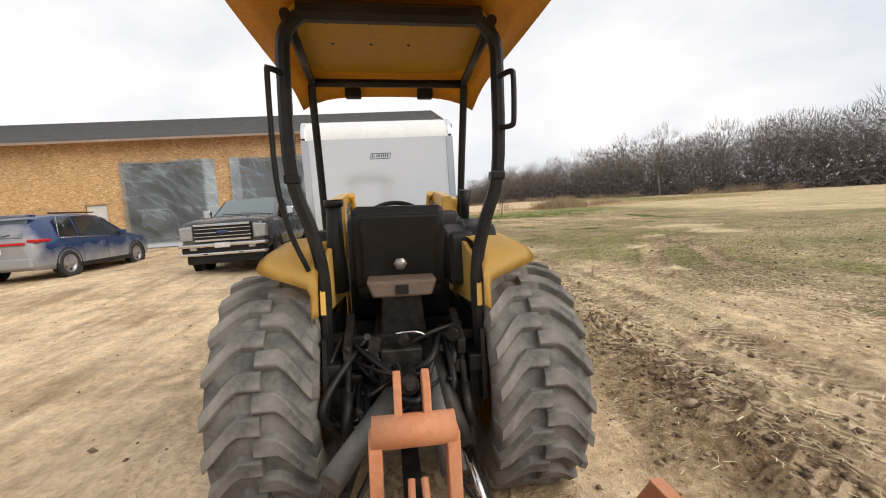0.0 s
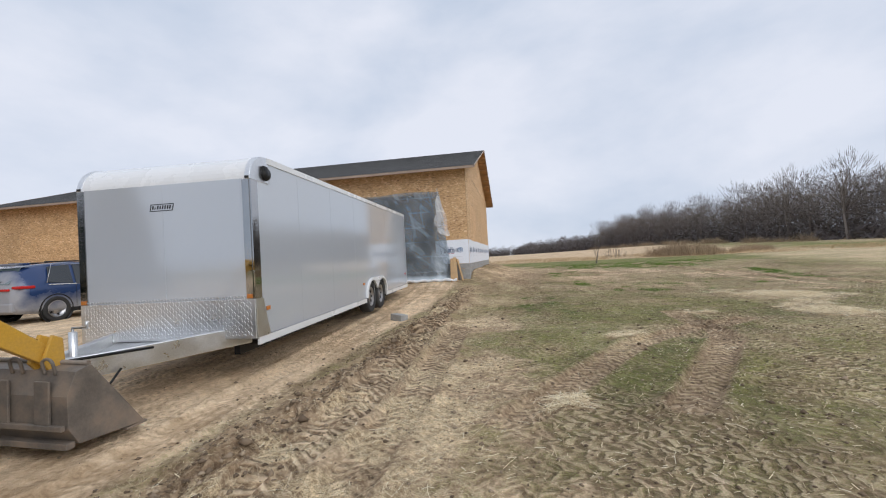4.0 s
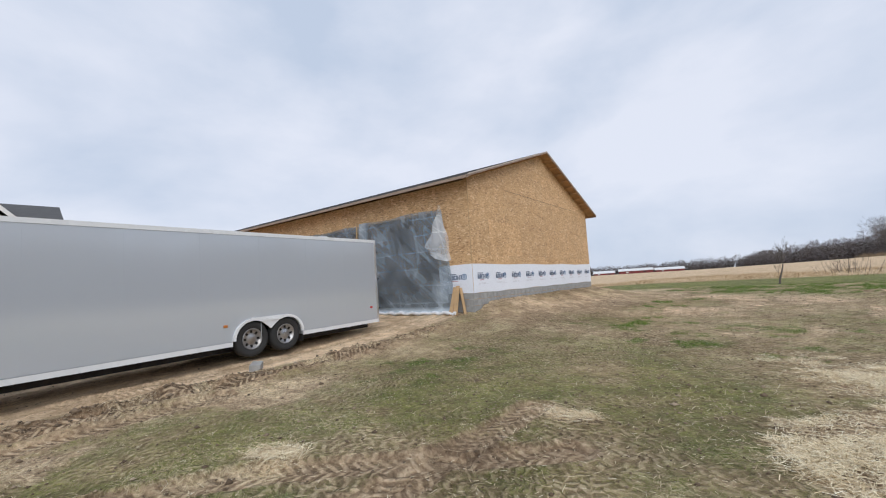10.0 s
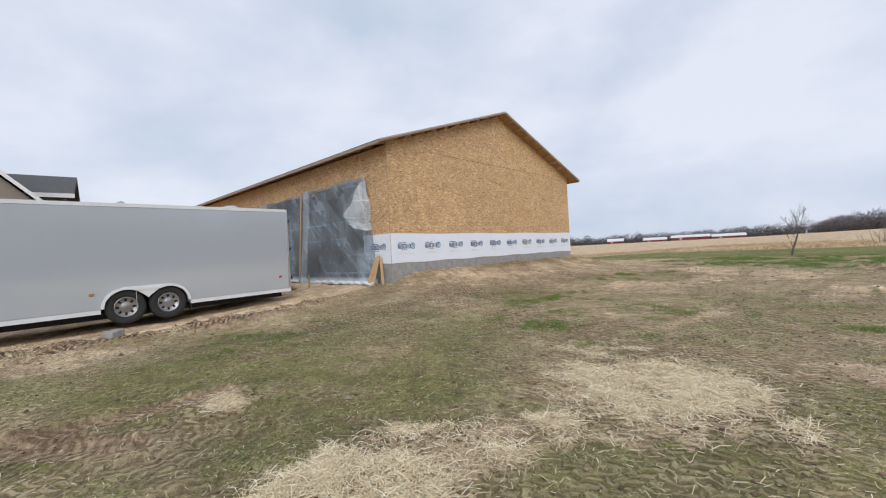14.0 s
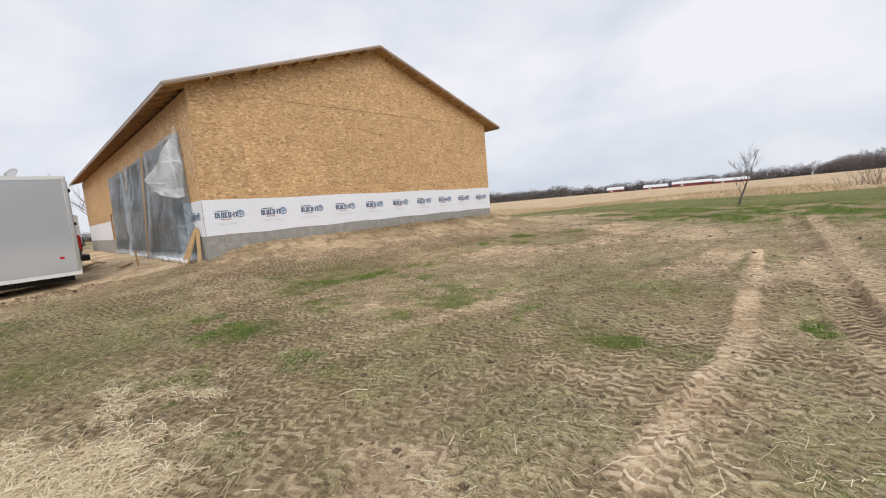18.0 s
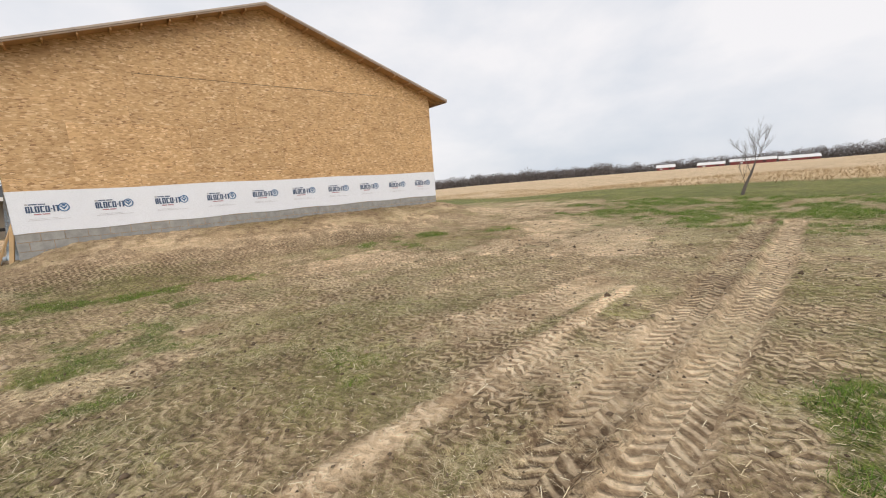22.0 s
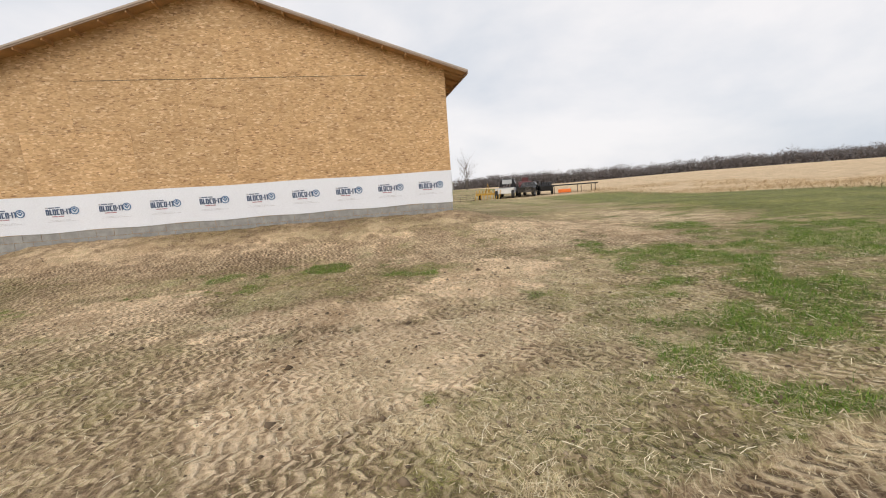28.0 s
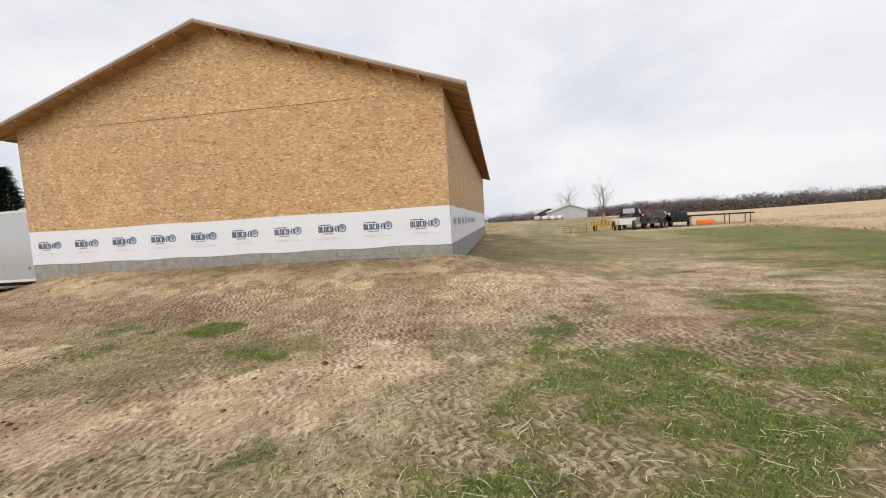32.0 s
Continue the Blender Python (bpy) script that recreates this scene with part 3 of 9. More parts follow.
def rod(path, r, seg=8, bm=None, flat=False):
    """A tube along a path of points; r is one radius or one for each point."""
    out = bm or bmesh.new()
    pts = [Vector(p) for p in path]
    rings = []
    up = None
    for i, p in enumerate(pts):
        d = (pts[min(i + 1, len(pts) - 1)] - pts[max(i - 1, 0)]).normalized()
        if up is None:
            up = Vector((0, 0, 1)) if abs(d.z) < 0.9 else Vector((1, 0, 0))
        side = d.cross(up).normalized()
        up = side.cross(d).normalized()
        rr = r[i] if isinstance(r, (list, tuple)) else r
        rings.append([out.verts.new(p + (side * math.cos(a) + up * math.sin(a)) * rr) for a in (2 * math.pi * (k + 0.5) / seg for k in range(seg))])
    for a, b in zip(rings, rings[1:]):
        for k in range(seg):
            f = out.faces.new((a[k], a[(k + 1) % seg], b[(k + 1) % seg], b[k]))
            f.smooth = not flat
    out.faces.new(rings[0][::-1])
    out.faces.new(rings[-1])
    return out


def curve_pts(pts, n=6):
    """A smooth path through the points."""
    out = []
    p = [Vector(q) for q in pts]
    for i in range(len(p) - 1):
        a, b, c, d = p[max(i - 1, 0)], p[i], p[i + 1], p[min(i + 2, len(p) - 1)]
        for k in range(n):
            t = k / n
            out.append(0.5 * ((2 * b) + (c - a) * t + (2 * a - 5 * b + 4 * c - d) * t * t + (3 * b - a - 3 * c + d) * t ** 3))
    out.append(p[-1])
    return out


def lathe(profile, seg=24, m=None, bm=None):
    """A profile of (radius, along) turned about the x axis."""
    out = bm or bmesh.new()
    m = m or Matrix()
    rings = []
    for r, x in profile:
        if r < 1e-5:
            rings.append([out.verts.new(m @ Vector((x, 0, 0)))])
        else:
            rings.append([out.verts.new(m @ Vector((x, r * math.cos(2 * math.pi * k / seg), r * math.sin(2 * math.pi * k / seg)))) for k in range(seg)])
    for a, b in zip(rings, rings[1:]):
        for k in range(seg):
            k2 = (k + 1) % seg
            q = [a[k % len(a)], a[k2 % len(a)], b[k2 % len(b)], b[k % len(b)]]
            q = [v for i, v in enumerate(q) if v not in q[:i]]
            if len(q) > 2:
                out.faces.new(q).smooth = True
    return out


def bulk(name, verts, faces, material, label="", category="", kind="stuff"):
    """One mesh from arrays; the faces all have the same number of corners."""
    me = bpy.data.meshes.new(name)
    verts = np.asarray(verts, dtype=np.float32)
    faces = np.asarray(faces, dtype=np.int32)
    k = faces.shape[1]
    me.vertices.add(len(verts))
    me.vertices.foreach_set("co", verts.ravel())
    me.loops.add(faces.size)
    me.loops.foreach_set("vertex_index", faces.ravel())
    me.polygons.add(len(faces))
    me.polygons.foreach_set("loop_start", np.arange(0, faces.size, k, dtype=np.int32))
    me.update(calc_edges=True)
    me.materials.append(material)
    return tagged(new(name, me), label, category, "", kind)


# ---- numeric noise ----
def lattice(ix, iy, seed):
    h = (ix.astype(np.int64) * 374761393 + iy.astype(np.int64) * 668265263 + seed * 1442695041) & 0x7FFFFFFF
    h = ((h ^ (h >> 13)) * 1274126177) & 0x7FFFFFFF
    h = (h ^ (h >> 16)) & 0xFFFF
    return h / 65535.0


def vnoise(x, y, seed=0):
    x, y = np.asarray(x, float), np.asarray(y, float)
    ix, iy = np.floor(x), np.floor(y)
    fx, fy = x - ix, y - iy
    fx, fy = fx * fx * (3 - 2 * fx), fy * fy * (3 - 2 * fy)
    a, b = lattice(ix, iy, seed), lattice(ix + 1, iy, seed)
    c, d = lattice(ix, iy + 1, seed), lattice(ix + 1, iy + 1, seed)
    return (a + (b - a) * fx) * (1 - fy) + (c + (d - c) * fx) * fy


def fbm(x, y, seed=0, octaves=4):
    s, amp, tot = 0.0, 1.0, 0.0
    for k in range(octaves):
        s = s + amp * vnoise(x * 2 ** k, y * 2 ** k, seed + 17 * k)
        tot += amp
        amp *= 0.5
    return s / tot


def sstep(a, b, x):
    t = np.clip((x - a) / (b - a), 0, 1)
    return t * t * (3 - 2 * t)


# ---- plan ----
BARN_ANGLE = 7.2
BARN_AT = (0.43, 18.26)          # the corner of gable wall and door wall
BARN_W, BARN_L = 11.87, 22.9
WALL_TOP, WRAP_TOP, WRAP_LOW = 4.94, 2.225, 1.31
BE = np.array([math.cos(radians(BARN_ANGLE)), math.sin(radians(BARN_ANGLE))])      # out of the gable
BU = np.array([-BE[1], BE[0]])                                                       # along the gable
TRAILER = pose(-0.815, 7.035, 0, 0, 0, 9.9)
TRACTOR_AT, TRACTOR_TURN = (-0.23, 2.46), 7.0


def barn_uv(x, y):
    dx, dy = x - BARN_AT[0], y - BARN_AT[1]
    return dx * BU[0] + dy * BU[1], -(dx * BE[0] + dy * BE[1])


def land(x, y):
    """The lie of the land, without ruts."""
    x, y = np.asarray(x, float), np.asarray(y, float)
    base = np.interp(y, [-400, -20, 0, 10, 22, 31, 40, 60], [0, 0, 0.0, 0.2, 0.15, 0.33, 0.5, 0.5])
    base = base - 0.55 * sstep(-3, -20, x) * sstep(26, 34, y)
    base = base + 0.2 * sstep(-2, -7, x) * sstep(4, 9, y) * sstep(30, 16, y)
    r = np.hypot(x, y)
    az = np.degrees(np.arctan2(x, y))
    rise = np.interp(az, [-180, -100, -75, -60, -45, -30, -10, 0, 15, 45, 90, 180], [-0.3, -0.6, -0.6, -0.7, -0.25, -0.15, -0.15, 0.0, 0.3, -0.15, -0.2, -0.3])
    base = base + (1.55 + r * np.tan(np.radians(rise)) - base) * sstep(38, 190, r)
    u, v = barn_uv(x, y)
    du = np.maximum(np.maximum(-u, u - BARN_W), 0)
    dv = np.maximum(np.maximum(-v, v - BARN_L), 0)
    d = np.hypot(du, dv)
    gable = sstep(-0.3, 1.1, u) * sstep(1.2, 0.0, v)
    wall_h = 0.7 + 0.34 * gable
    reach = 3.0 - 0.8 * gable
    return base + (wall_h - base) * np.exp(-(d / reach) ** 1.35)


def land_at(x, y):
    return float(land(np.array([x]), np.array([y]))[0])


# ---- ground: one sheet to the horizon ----
def axis_steps(lo, hi, step, start, end):
    """Even steps from lo to hi, then growing ones out to start and end."""
    out = list(np.arange(lo, hi + step / 2, step))
    for sign, edge, limit in ((1, hi, end), (-1, lo, start)):
        s, p, more = step, edge, []
        while abs(p - limit) > s and len(more) < 400:
            s *= 1.13
            p += sign * s
            more.append(p)
        more.append(limit)
        out = out + more if sign > 0 else more[::-1] + out
    return np.array(out)


def path_coords(x, y, pts):
    """Nearest distance along and across a path of straight pieces."""
    best = np.full(x.shape, 1e9)
    along = np.zeros(x.shape)
    across = np.full(x.shape, 1e9)
    done = 0.0
    for (ax, ay), (bx, by) in zip(pts, pts[1:]):
        ln = math.hypot(bx - ax, by - ay)
        tx, ty = (bx - ax) / ln, (by - ay) / ln
        s = np.clip((x - ax) * tx + (y - ay) * ty, 0, ln)
        px, py = ax + s * tx, ay + s * ty
        d = np.hypot(x - px, y - py)
        side = (x - ax) * ty - (y - ay) * tx
        use = d < best
        best = np.where(use, d, best)
        along = np.where(use, done + s, along)
        across = np.where(use, np.where(side >= 0, d, -d), across)
        done += ln
    return along, across


TRACKS = [  # path, width, depth, sand shown
    ([(12.7, 18.4), (12.1, 20.5), (11.78, 21.6), (11.42, 23.1), (10.98, 25.1), (10.45, 27.2), (9.3, 32.0)], 0.34, 0.035, 0.12),
    ([(13.3, 18.4), (12.5, 20.5), (12.16, 21.7), (11.84, 23.2), (11.4, 25.1), (10.9, 27.5), (9.8, 32.0)], 0.34, 0.022, 0.4),
    ([(1.75, 1.5), (2.0, 4.5), (1.95, 7.0), (1.45, 10.5), (0.9, 14.0)], 0.4, 0.026, 0.05),
    ([(2.9, 1.0), (2.65, 4.5), (2.4, 7.5), (2.0, 10.5)], 0.38, 0.02, 0.1),
    ([(0.8, 3.2), (0.75, 5.0), (0.3, 7.6), (-0.5, 12.5), (-0.9, 16.5)], 0.4, 0.008, 0.9),
    ([(5.0, 7.2), (6.2, 10.0), (6.0, 12.5)], 0.36, 0.014, 0.15),
    ([(3.6, 6.8), (4.9, 9.6), (6.9, 11.6)], 0.36, 0.014, 0.15),
]
LINE = [(11.3, 18.2), (11.18, 20.0), (11.12, 20.7), (10.84, 21.8), (10.5, 23.4), (10.2, 24.8), (10.0, 25.8)]     # pale ridge pressed beside the track
STRAW_SPOTS = [(9.0, 15.7, 1.0, 1.05), (9.5, 15.4, 0.7, 1.0), (8.7, 13.3, 0.5, 0.95), (8.55, 12.4, 0.45, 0.4), (8.95, 14.3, 0.55, 0.8), (6.4, 12.45, 0.3, 0.17), (4.9, 10.05, 0.28, 0.18), (3.97, 7.15, 0.28, 0.22), (2.7, 7.4, 1.0, 1.3),
               (1.7, 24.0, 0.9, 4.5), (2.5, 29.5, 1.2, 1.6), (8.2, 20.2, 0.35, 0.9), (2.4, 11.0, 0.8, 0.9), (2.3, 4.8, 0.8, 1.6), (1.0, 31.5, 1.6, 1.2), (-1.0, 36.0, 2.5, 1.2), (7.2, 30.8, 1.8, 1.8), (8.6, 29.6, 1.0, 1.0)]
SAND_SPOTS = [(6.1, 27.8, 0.65, 1.4), (5.3, 29.6, 0.8, 1.0), (4.4, 30.5, 0.8, 0.8), (10.6, 17.2, 0.5, 0.4), (7.2, 29.0, 0.5, 1.0), (3.7, 3.4, 1.5, 2.4), (9.6, 24.6, 0.4, 1.3), (5.0, 24.5, 0.8, 1.6), (7.7, 28.4, 1.1, 1.5), (11.0, 24.4, 0.8, 1.3), (1.0, 32.6, 2.2, 1.7), (2.5, 33.8, 1.2, 0.8)]
GREEN_SPOTS = [(6.5, 37.5, 9.0, 4.0), (5.0, 33.5, 2.8, 1.9), (5.2, 19.0, 2.0, 0.9), (7.6, 20.2, 1.5, 0.9), (7.7, 32.5, 1.2, 1.2), (1.05, 3.8, 0.2, 0.7), (1.4, 4.6, 0.12, 0.4), (12.75, 24.5, 0.5, 3.2), (5.3, 10.2, 0.9, 0.6),
               (8.0, 17.6, 1.2, 1.2), (11.2, 23.3, 0.4, 0.35), (3.3, 13.5, 1.2, 1.6), (9.4, 22.3, 0.5, 0.3), (3.2, 27.0, 0.35, 2.5), (7.2, 33.4, 1.7, 1.7), (3.6, 35.5, 2.5, 1.2), (8.3, 28.7, 0.3, 0.25), (11.6, 21.3, 0.2, 0.2), (10.3, 19.95, 0.25, 0.2), (6.1, 30.1, 0.25, 0.3), (8.7, 31.4, 1.1, 1.0), (10.2, 33.0, 2.2, 2.6), (8.5, 36.0, 4.0, 2.4), (4.4, 20.6, 0.35, 1.6), (4.2, 26.5, 0.3, 2.2), (6.2, 17.4, 0.9, 0.4), (5.6, 20.6, 0.35, 0.9)]


def spot(x, y, cx, cy, rx, ry, seed):
    wob = 1.5 * (fbm(x * 1.1 + cx, y * 1.1 + cy, seed, 3) - 0.5) + 1.2 * (fbm(x * 5 + cx, y * 5 + cy, seed + 1, 3) - 0.5)
    d = np.hypot((x - cx) / rx, (y - cy) / ry) + wob
    return sstep(1.25, 0.6, d)


def cover(x, y):
    """Green, straw, sand and wet soil at each place, 0 to 1."""
    n1, n2, n3 = fbm(x * 0.45, y * 0.45, 3), fbm(x * 0.9, y * 0.9, 8), fbm(x * 2.2, y * 2.2, 21, 3)
    green = 0.23 - 0.07 * sstep(15, 19, y) * sstep(31, 28, y) + 0.22 * sstep(0.38, 0.68, n1 * 0.4 + n2 * 0.25 + n3 * 0.35)
    straw = 0.07 + 0.33 * sstep(0.42, 0.68, n3) * sstep(0.35, 0.6, fbm(x * 0.6, y * 0.6, 31))
    sand = 0.12 + 0.2 * sstep(0.46, 0.7, fbm(x * 0.7, y * 0.7, 44))
    wet = 0.1 + 0.42 * sstep(0.45, 0.66, fbm(x * 0.4, y * 0.4, 51))
    wet = np.maximum(wet, 0.55 * spot(x, y, 10.5, 17.3, 1.0, 3.4, 140) * (0.5 + 0.5 * sstep(0.4, 0.6, n3)))
    wet = np.maximum(wet, 0.5 * spot(x, y, 9.0, 21.0, 1.4, 3.2, 141) * (0.4 + 0.6 * sstep(0.4, 0.6, n3)))
    patchy = 0.4 + 0.6 * sstep(0.4, 0.58, fbm(x * 3.3, y * 3.3, 35, 3))
    n4 = fbm(x * 4.5, y * 4.5, 39, 3)
    for k, (cx, cy, rx, ry) in enumerate(GREEN_SPOTS):
        green = np.maximum(green, (0.68 + 0.5 * sstep(0.36, 0.56, n4 * 0.7 + n3 * 0.3)) * ((0.4 if k in (1, 4, 14, 15) else 0.12) + (0.52 if k in (1, 4, 14, 15) else 0.78) * sstep(0.4, 0.6, n3 * 0.65 + n2 * 0.2 + 0.15 * n1)) * (0.55 if k in (2, 3, 8, 9, 11, 12) else 1.0) * spot(x, y, cx, cy, rx, ry, 60 + k))
    u, v = barn_uv(x, y)
    # the drive: bare sandy soil before the doors and along the trailer
    edge = np.interp(y, [-5, 3, 8, 12, 17, 18.5], [1.2, 1.15, 0.95, 0.6, 0.2, 0.2]) + 0.35 * (fbm(y * 0.9, x * 0.2, 71) - 0.5)
    drive = sstep(edge + 0.15, edge - 0.35, x) * sstep(19.5, 17.5, y) * sstep(-45, -30, x) * sstep(-40, -20, y)
    berm = np.exp(-((x - edge - 0.55) / 0.42) ** 2) * sstep(17.5, 15.5, y) * sstep(0.5, 2.5, y)
    bank = sstep(3.2, 0.5, np.maximum(-v, 0)) * sstep(-1.5, 0.5, u) * sstep(BARN_W + 5, BARN_W, u) * (v < 1)
    green = green * (1 - drive) * (1 - 0.75 * berm) * (1 - 0.5 * bank)
    for k, i in ((5, 9), (6, 10)):
        cx, cy, rx, ry = GREEN_SPOTS[k]
        green = np.maximum(green, 0.8 * spot(x, y, cx, cy, rx, ry, 60 + k))
    for k, (cx, cy, rx, ry) in enumerate(STRAW_SPOTS):
        m = spot(x, y, cx, cy, rx, ry, 80 + k)
        straw = np.maximum(straw, (0.55 if k < 8 else 0.3 if k in (9, 10) else 0.5) * m * patchy)
        sand = np.maximum(sand, 0.45 * m * patchy) if k < 5 else sand
        green = green * (1 - (0.75 if k < 16 else 0.1) * m)
    for k, (cx, cy, rx, ry) in enumerate(SAND_SPOTS):
        m = spot(x, y, cx, cy, rx, ry, 110 + k)
        sand = np.maximum(sand, (0.95 if k < 3 else 0.75 if k in (4, 6, 8, 9) else 0.55) * (0.7 + 0.3 * sstep(0.4, 0.6, n3)) * m)
        green = green * (1 - 0.8 * m)
        straw = np.maximum(straw, 0.22 * m * patchy)
    sand = np.maximum(sand, drive * (0.72 + 0.28 * sstep(0.35, 0.65, n2)))
    sand = np.maximum(sand * (1 - 0.6 * bank), bank * (0.22 + 0.5 * sstep(0.42, 0.58, n3) * sstep(0.3, 1.0, -v)))
    straw = np.maximum(straw * (1 - 0.9 * drive) * (1 - 0.6 * bank), bank * (0.06 + 0.3 * sstep(0.46, 0.6, n3) * sstep(0.5, 1.4, -v)))
    wet = np.maximum(wet * (1 - drive), berm * (0.65 + 0.35 * sstep(0.4, 0.55, n3)))
    wet = np.maximum(wet * (1 - 0.7 * bank), bank * 0.75 * sstep(0.5, 0.64, n3) * sstep(0.47, 0.6, n2))
    wet = np.maximum(wet, (0.5 + 0.4 * sstep(3, 6, u)) * sstep(1.9, 0.4, np.maximum(-v, 0)) * bank * (0.5 + 0.5 * sstep(0.36, 0.6, n2)))
    for pts, w, depth, show in TRACKS:
        s, d = path_coords(x, y, pts)
        m = sstep(w * 0.75, w * 0.45, np.abs(d))
        sand = np.maximum(sand, show * m * (0.6 + 0.4 * n3))
        green = green * (1 - 0.7 * m)
        wet = np.where(show < 0.3, np.maximum(wet, 0.35 * m), wet * (1 - m))
    s, d = path_coords(x, y, LINE)
    m = sstep(0.14, 0.05, np.abs(d) + 0.12 * (n3 - 0.5)) * (0.7 + 0.3 * sstep(0.35, 0.5, n2))
    sand, straw, wet, green = np.maximum(sand, m), straw * (1 - 0.9 * m), wet * (1 - m), green * (1 - m)
    # beyond the worked ground: a band of turf, then tan stubble
    turf = sstep(37, 41, y + 0.1 * x) + sstep(16, 22, x)
    turf = np.clip(turf, 0, 1)
    stubble = np.maximum(sstep(47.5, 50.5, y + 0.02 * x + 2 * (n1 - 0.5)) * sstep(40, 15, x - 0.06 * y), sstep(-26, -34, x) * sstep(36, 44, y + 0.25 * (x + 30)))
    hill = sstep(15.5, 19.5, x - 1.1 * np.maximum(20 - y, 0) + 3 * (n1 - 0.5)) * sstep(47, 44, y - 0.4 * np.maximum(x - 16, 0))
    hill = np.maximum(0.85 * hill, sstep(30, 60, x))
    green = green * (1 - turf) + turf * (0.48 + 0.4 * sstep(0.36, 0.62, n1 * 0.5 + n2 * 0.5)) * (1 - 0.8 * hill)
    straw = np.maximum(straw * (1 - turf), turf * 0.12) * (1 - stubble) + stubble * 0.25
    straw = np.maximum(straw, hill * (0.35 + 0.3 * sstep(0.4, 0.6, n2)))
    sand = np.maximum(sand, hill * 0.5)
    green = green * (1 - stubble)
    sand = sand * (1 - stubble) * (1 - turf * (1 - hill)) + stubble * 0.6
    wet = wet * (1 - stubble) * (1 - turf) + 0.42 * stubble
    return green, straw, sand, wet


def print_map(x, y):
    """Along, across, hold of the nearest main track, and how strongly the field is printed."""
    edge = np.interp(y, [-5, 3, 8, 12, 17, 18.5], [1.2, 1.15, 0.95, 0.6, 0.2, 0.2])
    field = sstep(edge + 0.1, edge + 0.5, x) * sstep(39, 33, y) * sstep(20, 16, x)
    field = np.maximum(field, 0.7 * sstep(edge - 3.6, edge - 2.4, x) * sstep(edge + 0.4, edge + 0.1, x) * sstep(0.42, 0.55, fbm(x * 0.8, y * 0.5, 59, 3)))
    u, v = barn_uv(x, y)
    field = field * sstep(0.5, 2.6, np.maximum(-v, 0) + 9 * (v > 0))
    field = field * (0.6 + 0.4 * sstep(0.36, 0.52, fbm(x * 0.5, y * 0.5, 58, 3)))
    best = np.full(x.shape, 1e9)
    along, across, hold = np.zeros(x.shape), np.zeros(x.shape), np.zeros(x.shape)
    for pts, w, depth, show in TRACKS:
        s, d = path_coords(x, y, pts)
        use = np.abs(d) / w < best
        best = np.where(use, np.abs(d) / w, best)
        along, across = np.where(use, s, along), np.where(use, d / w, across)
        hold = np.where(use, sstep(0.62, 0.47, np.abs(d) / w) * min(1.0, depth / 0.025), hold)
    return along, np.clip(across, -2, 2), hold, field * (1 - hold)


def relief(x, y):
    """Ruts, clods and prints on top of the land."""
    edge = np.interp(y, [-5, 3, 8, 12, 17, 18.5], [1.2, 1.15, 0.95, 0.6, 0.2, 0.2])
    near = sstep(30, 18, np.abs(x - 5)) * sstep(46, 40, y) * sstep(-10, -4, y)
    h = 0.05 * (fbm(x * 1.2, y * 1.2, 5, 4) - 0.5) + 0.04 * (fbm(x * 7, y * 7, 9, 3) - 0.5)
    berm = np.exp(-((x - edge - 0.55) / 0.42) ** 2) * sstep(17.5, 15.5, y) * sstep(0.5, 2.5, y)
    h = h + 0.05 * (fbm(x * 1.7, y * 1.1, 15, 4) - 0.5) * sstep(edge + 0.2, edge - 0.2, x)
    h = h + berm * (0.1 + 0.26 * (fbm(x * 2.2, y * 1.6, 13, 4) - 0.5) + 0.2 * (fbm(x * 6, y * 6, 14, 3) - 0.5))
    bar = np.sin(2 * np.pi * (y / 0.21 + np.abs(x % 0.5 - 0.25) * 3))
    h = h + 0.005 * bar * sstep(0.4, 0.6, fbm(x * 2, y * 2, 77, 2)) * sstep(edge + 0.2, edge + 1.0, x)
    for pts, w, depth, show in TRACKS:
        s, d = path_coords(x, y, pts)
        m = sstep(w * 0.62, w * 0.42, np.abs(d))
        h = h - 0.03 * m + 0.025 * sstep(w * 0.95, w * 0.65, np.abs(d)) * (1 - m)
    s, d = path_coords(x, y, LINE)
    h = h + 0.025 * sstep(0.22, 0.1, np.abs(d))
    u, v = barn_uv(x, y)
    bank = sstep(3.0, 1.0, np.maximum(-v, 0)) * sstep(-1.0, 0.5, u) * sstep(BARN_W + 3, BARN_W, u) * (v < 1)
    h = h + bank * 0.07 * (fbm(x * 3, y * 3, 23, 4) - 0.5)
    inside = (u > -0.02) & (u < BARN_W + 0.02) & (v > -0.02) & (v < BARN_L + 0.02)
    return np.where(inside, -0.12, h * near)


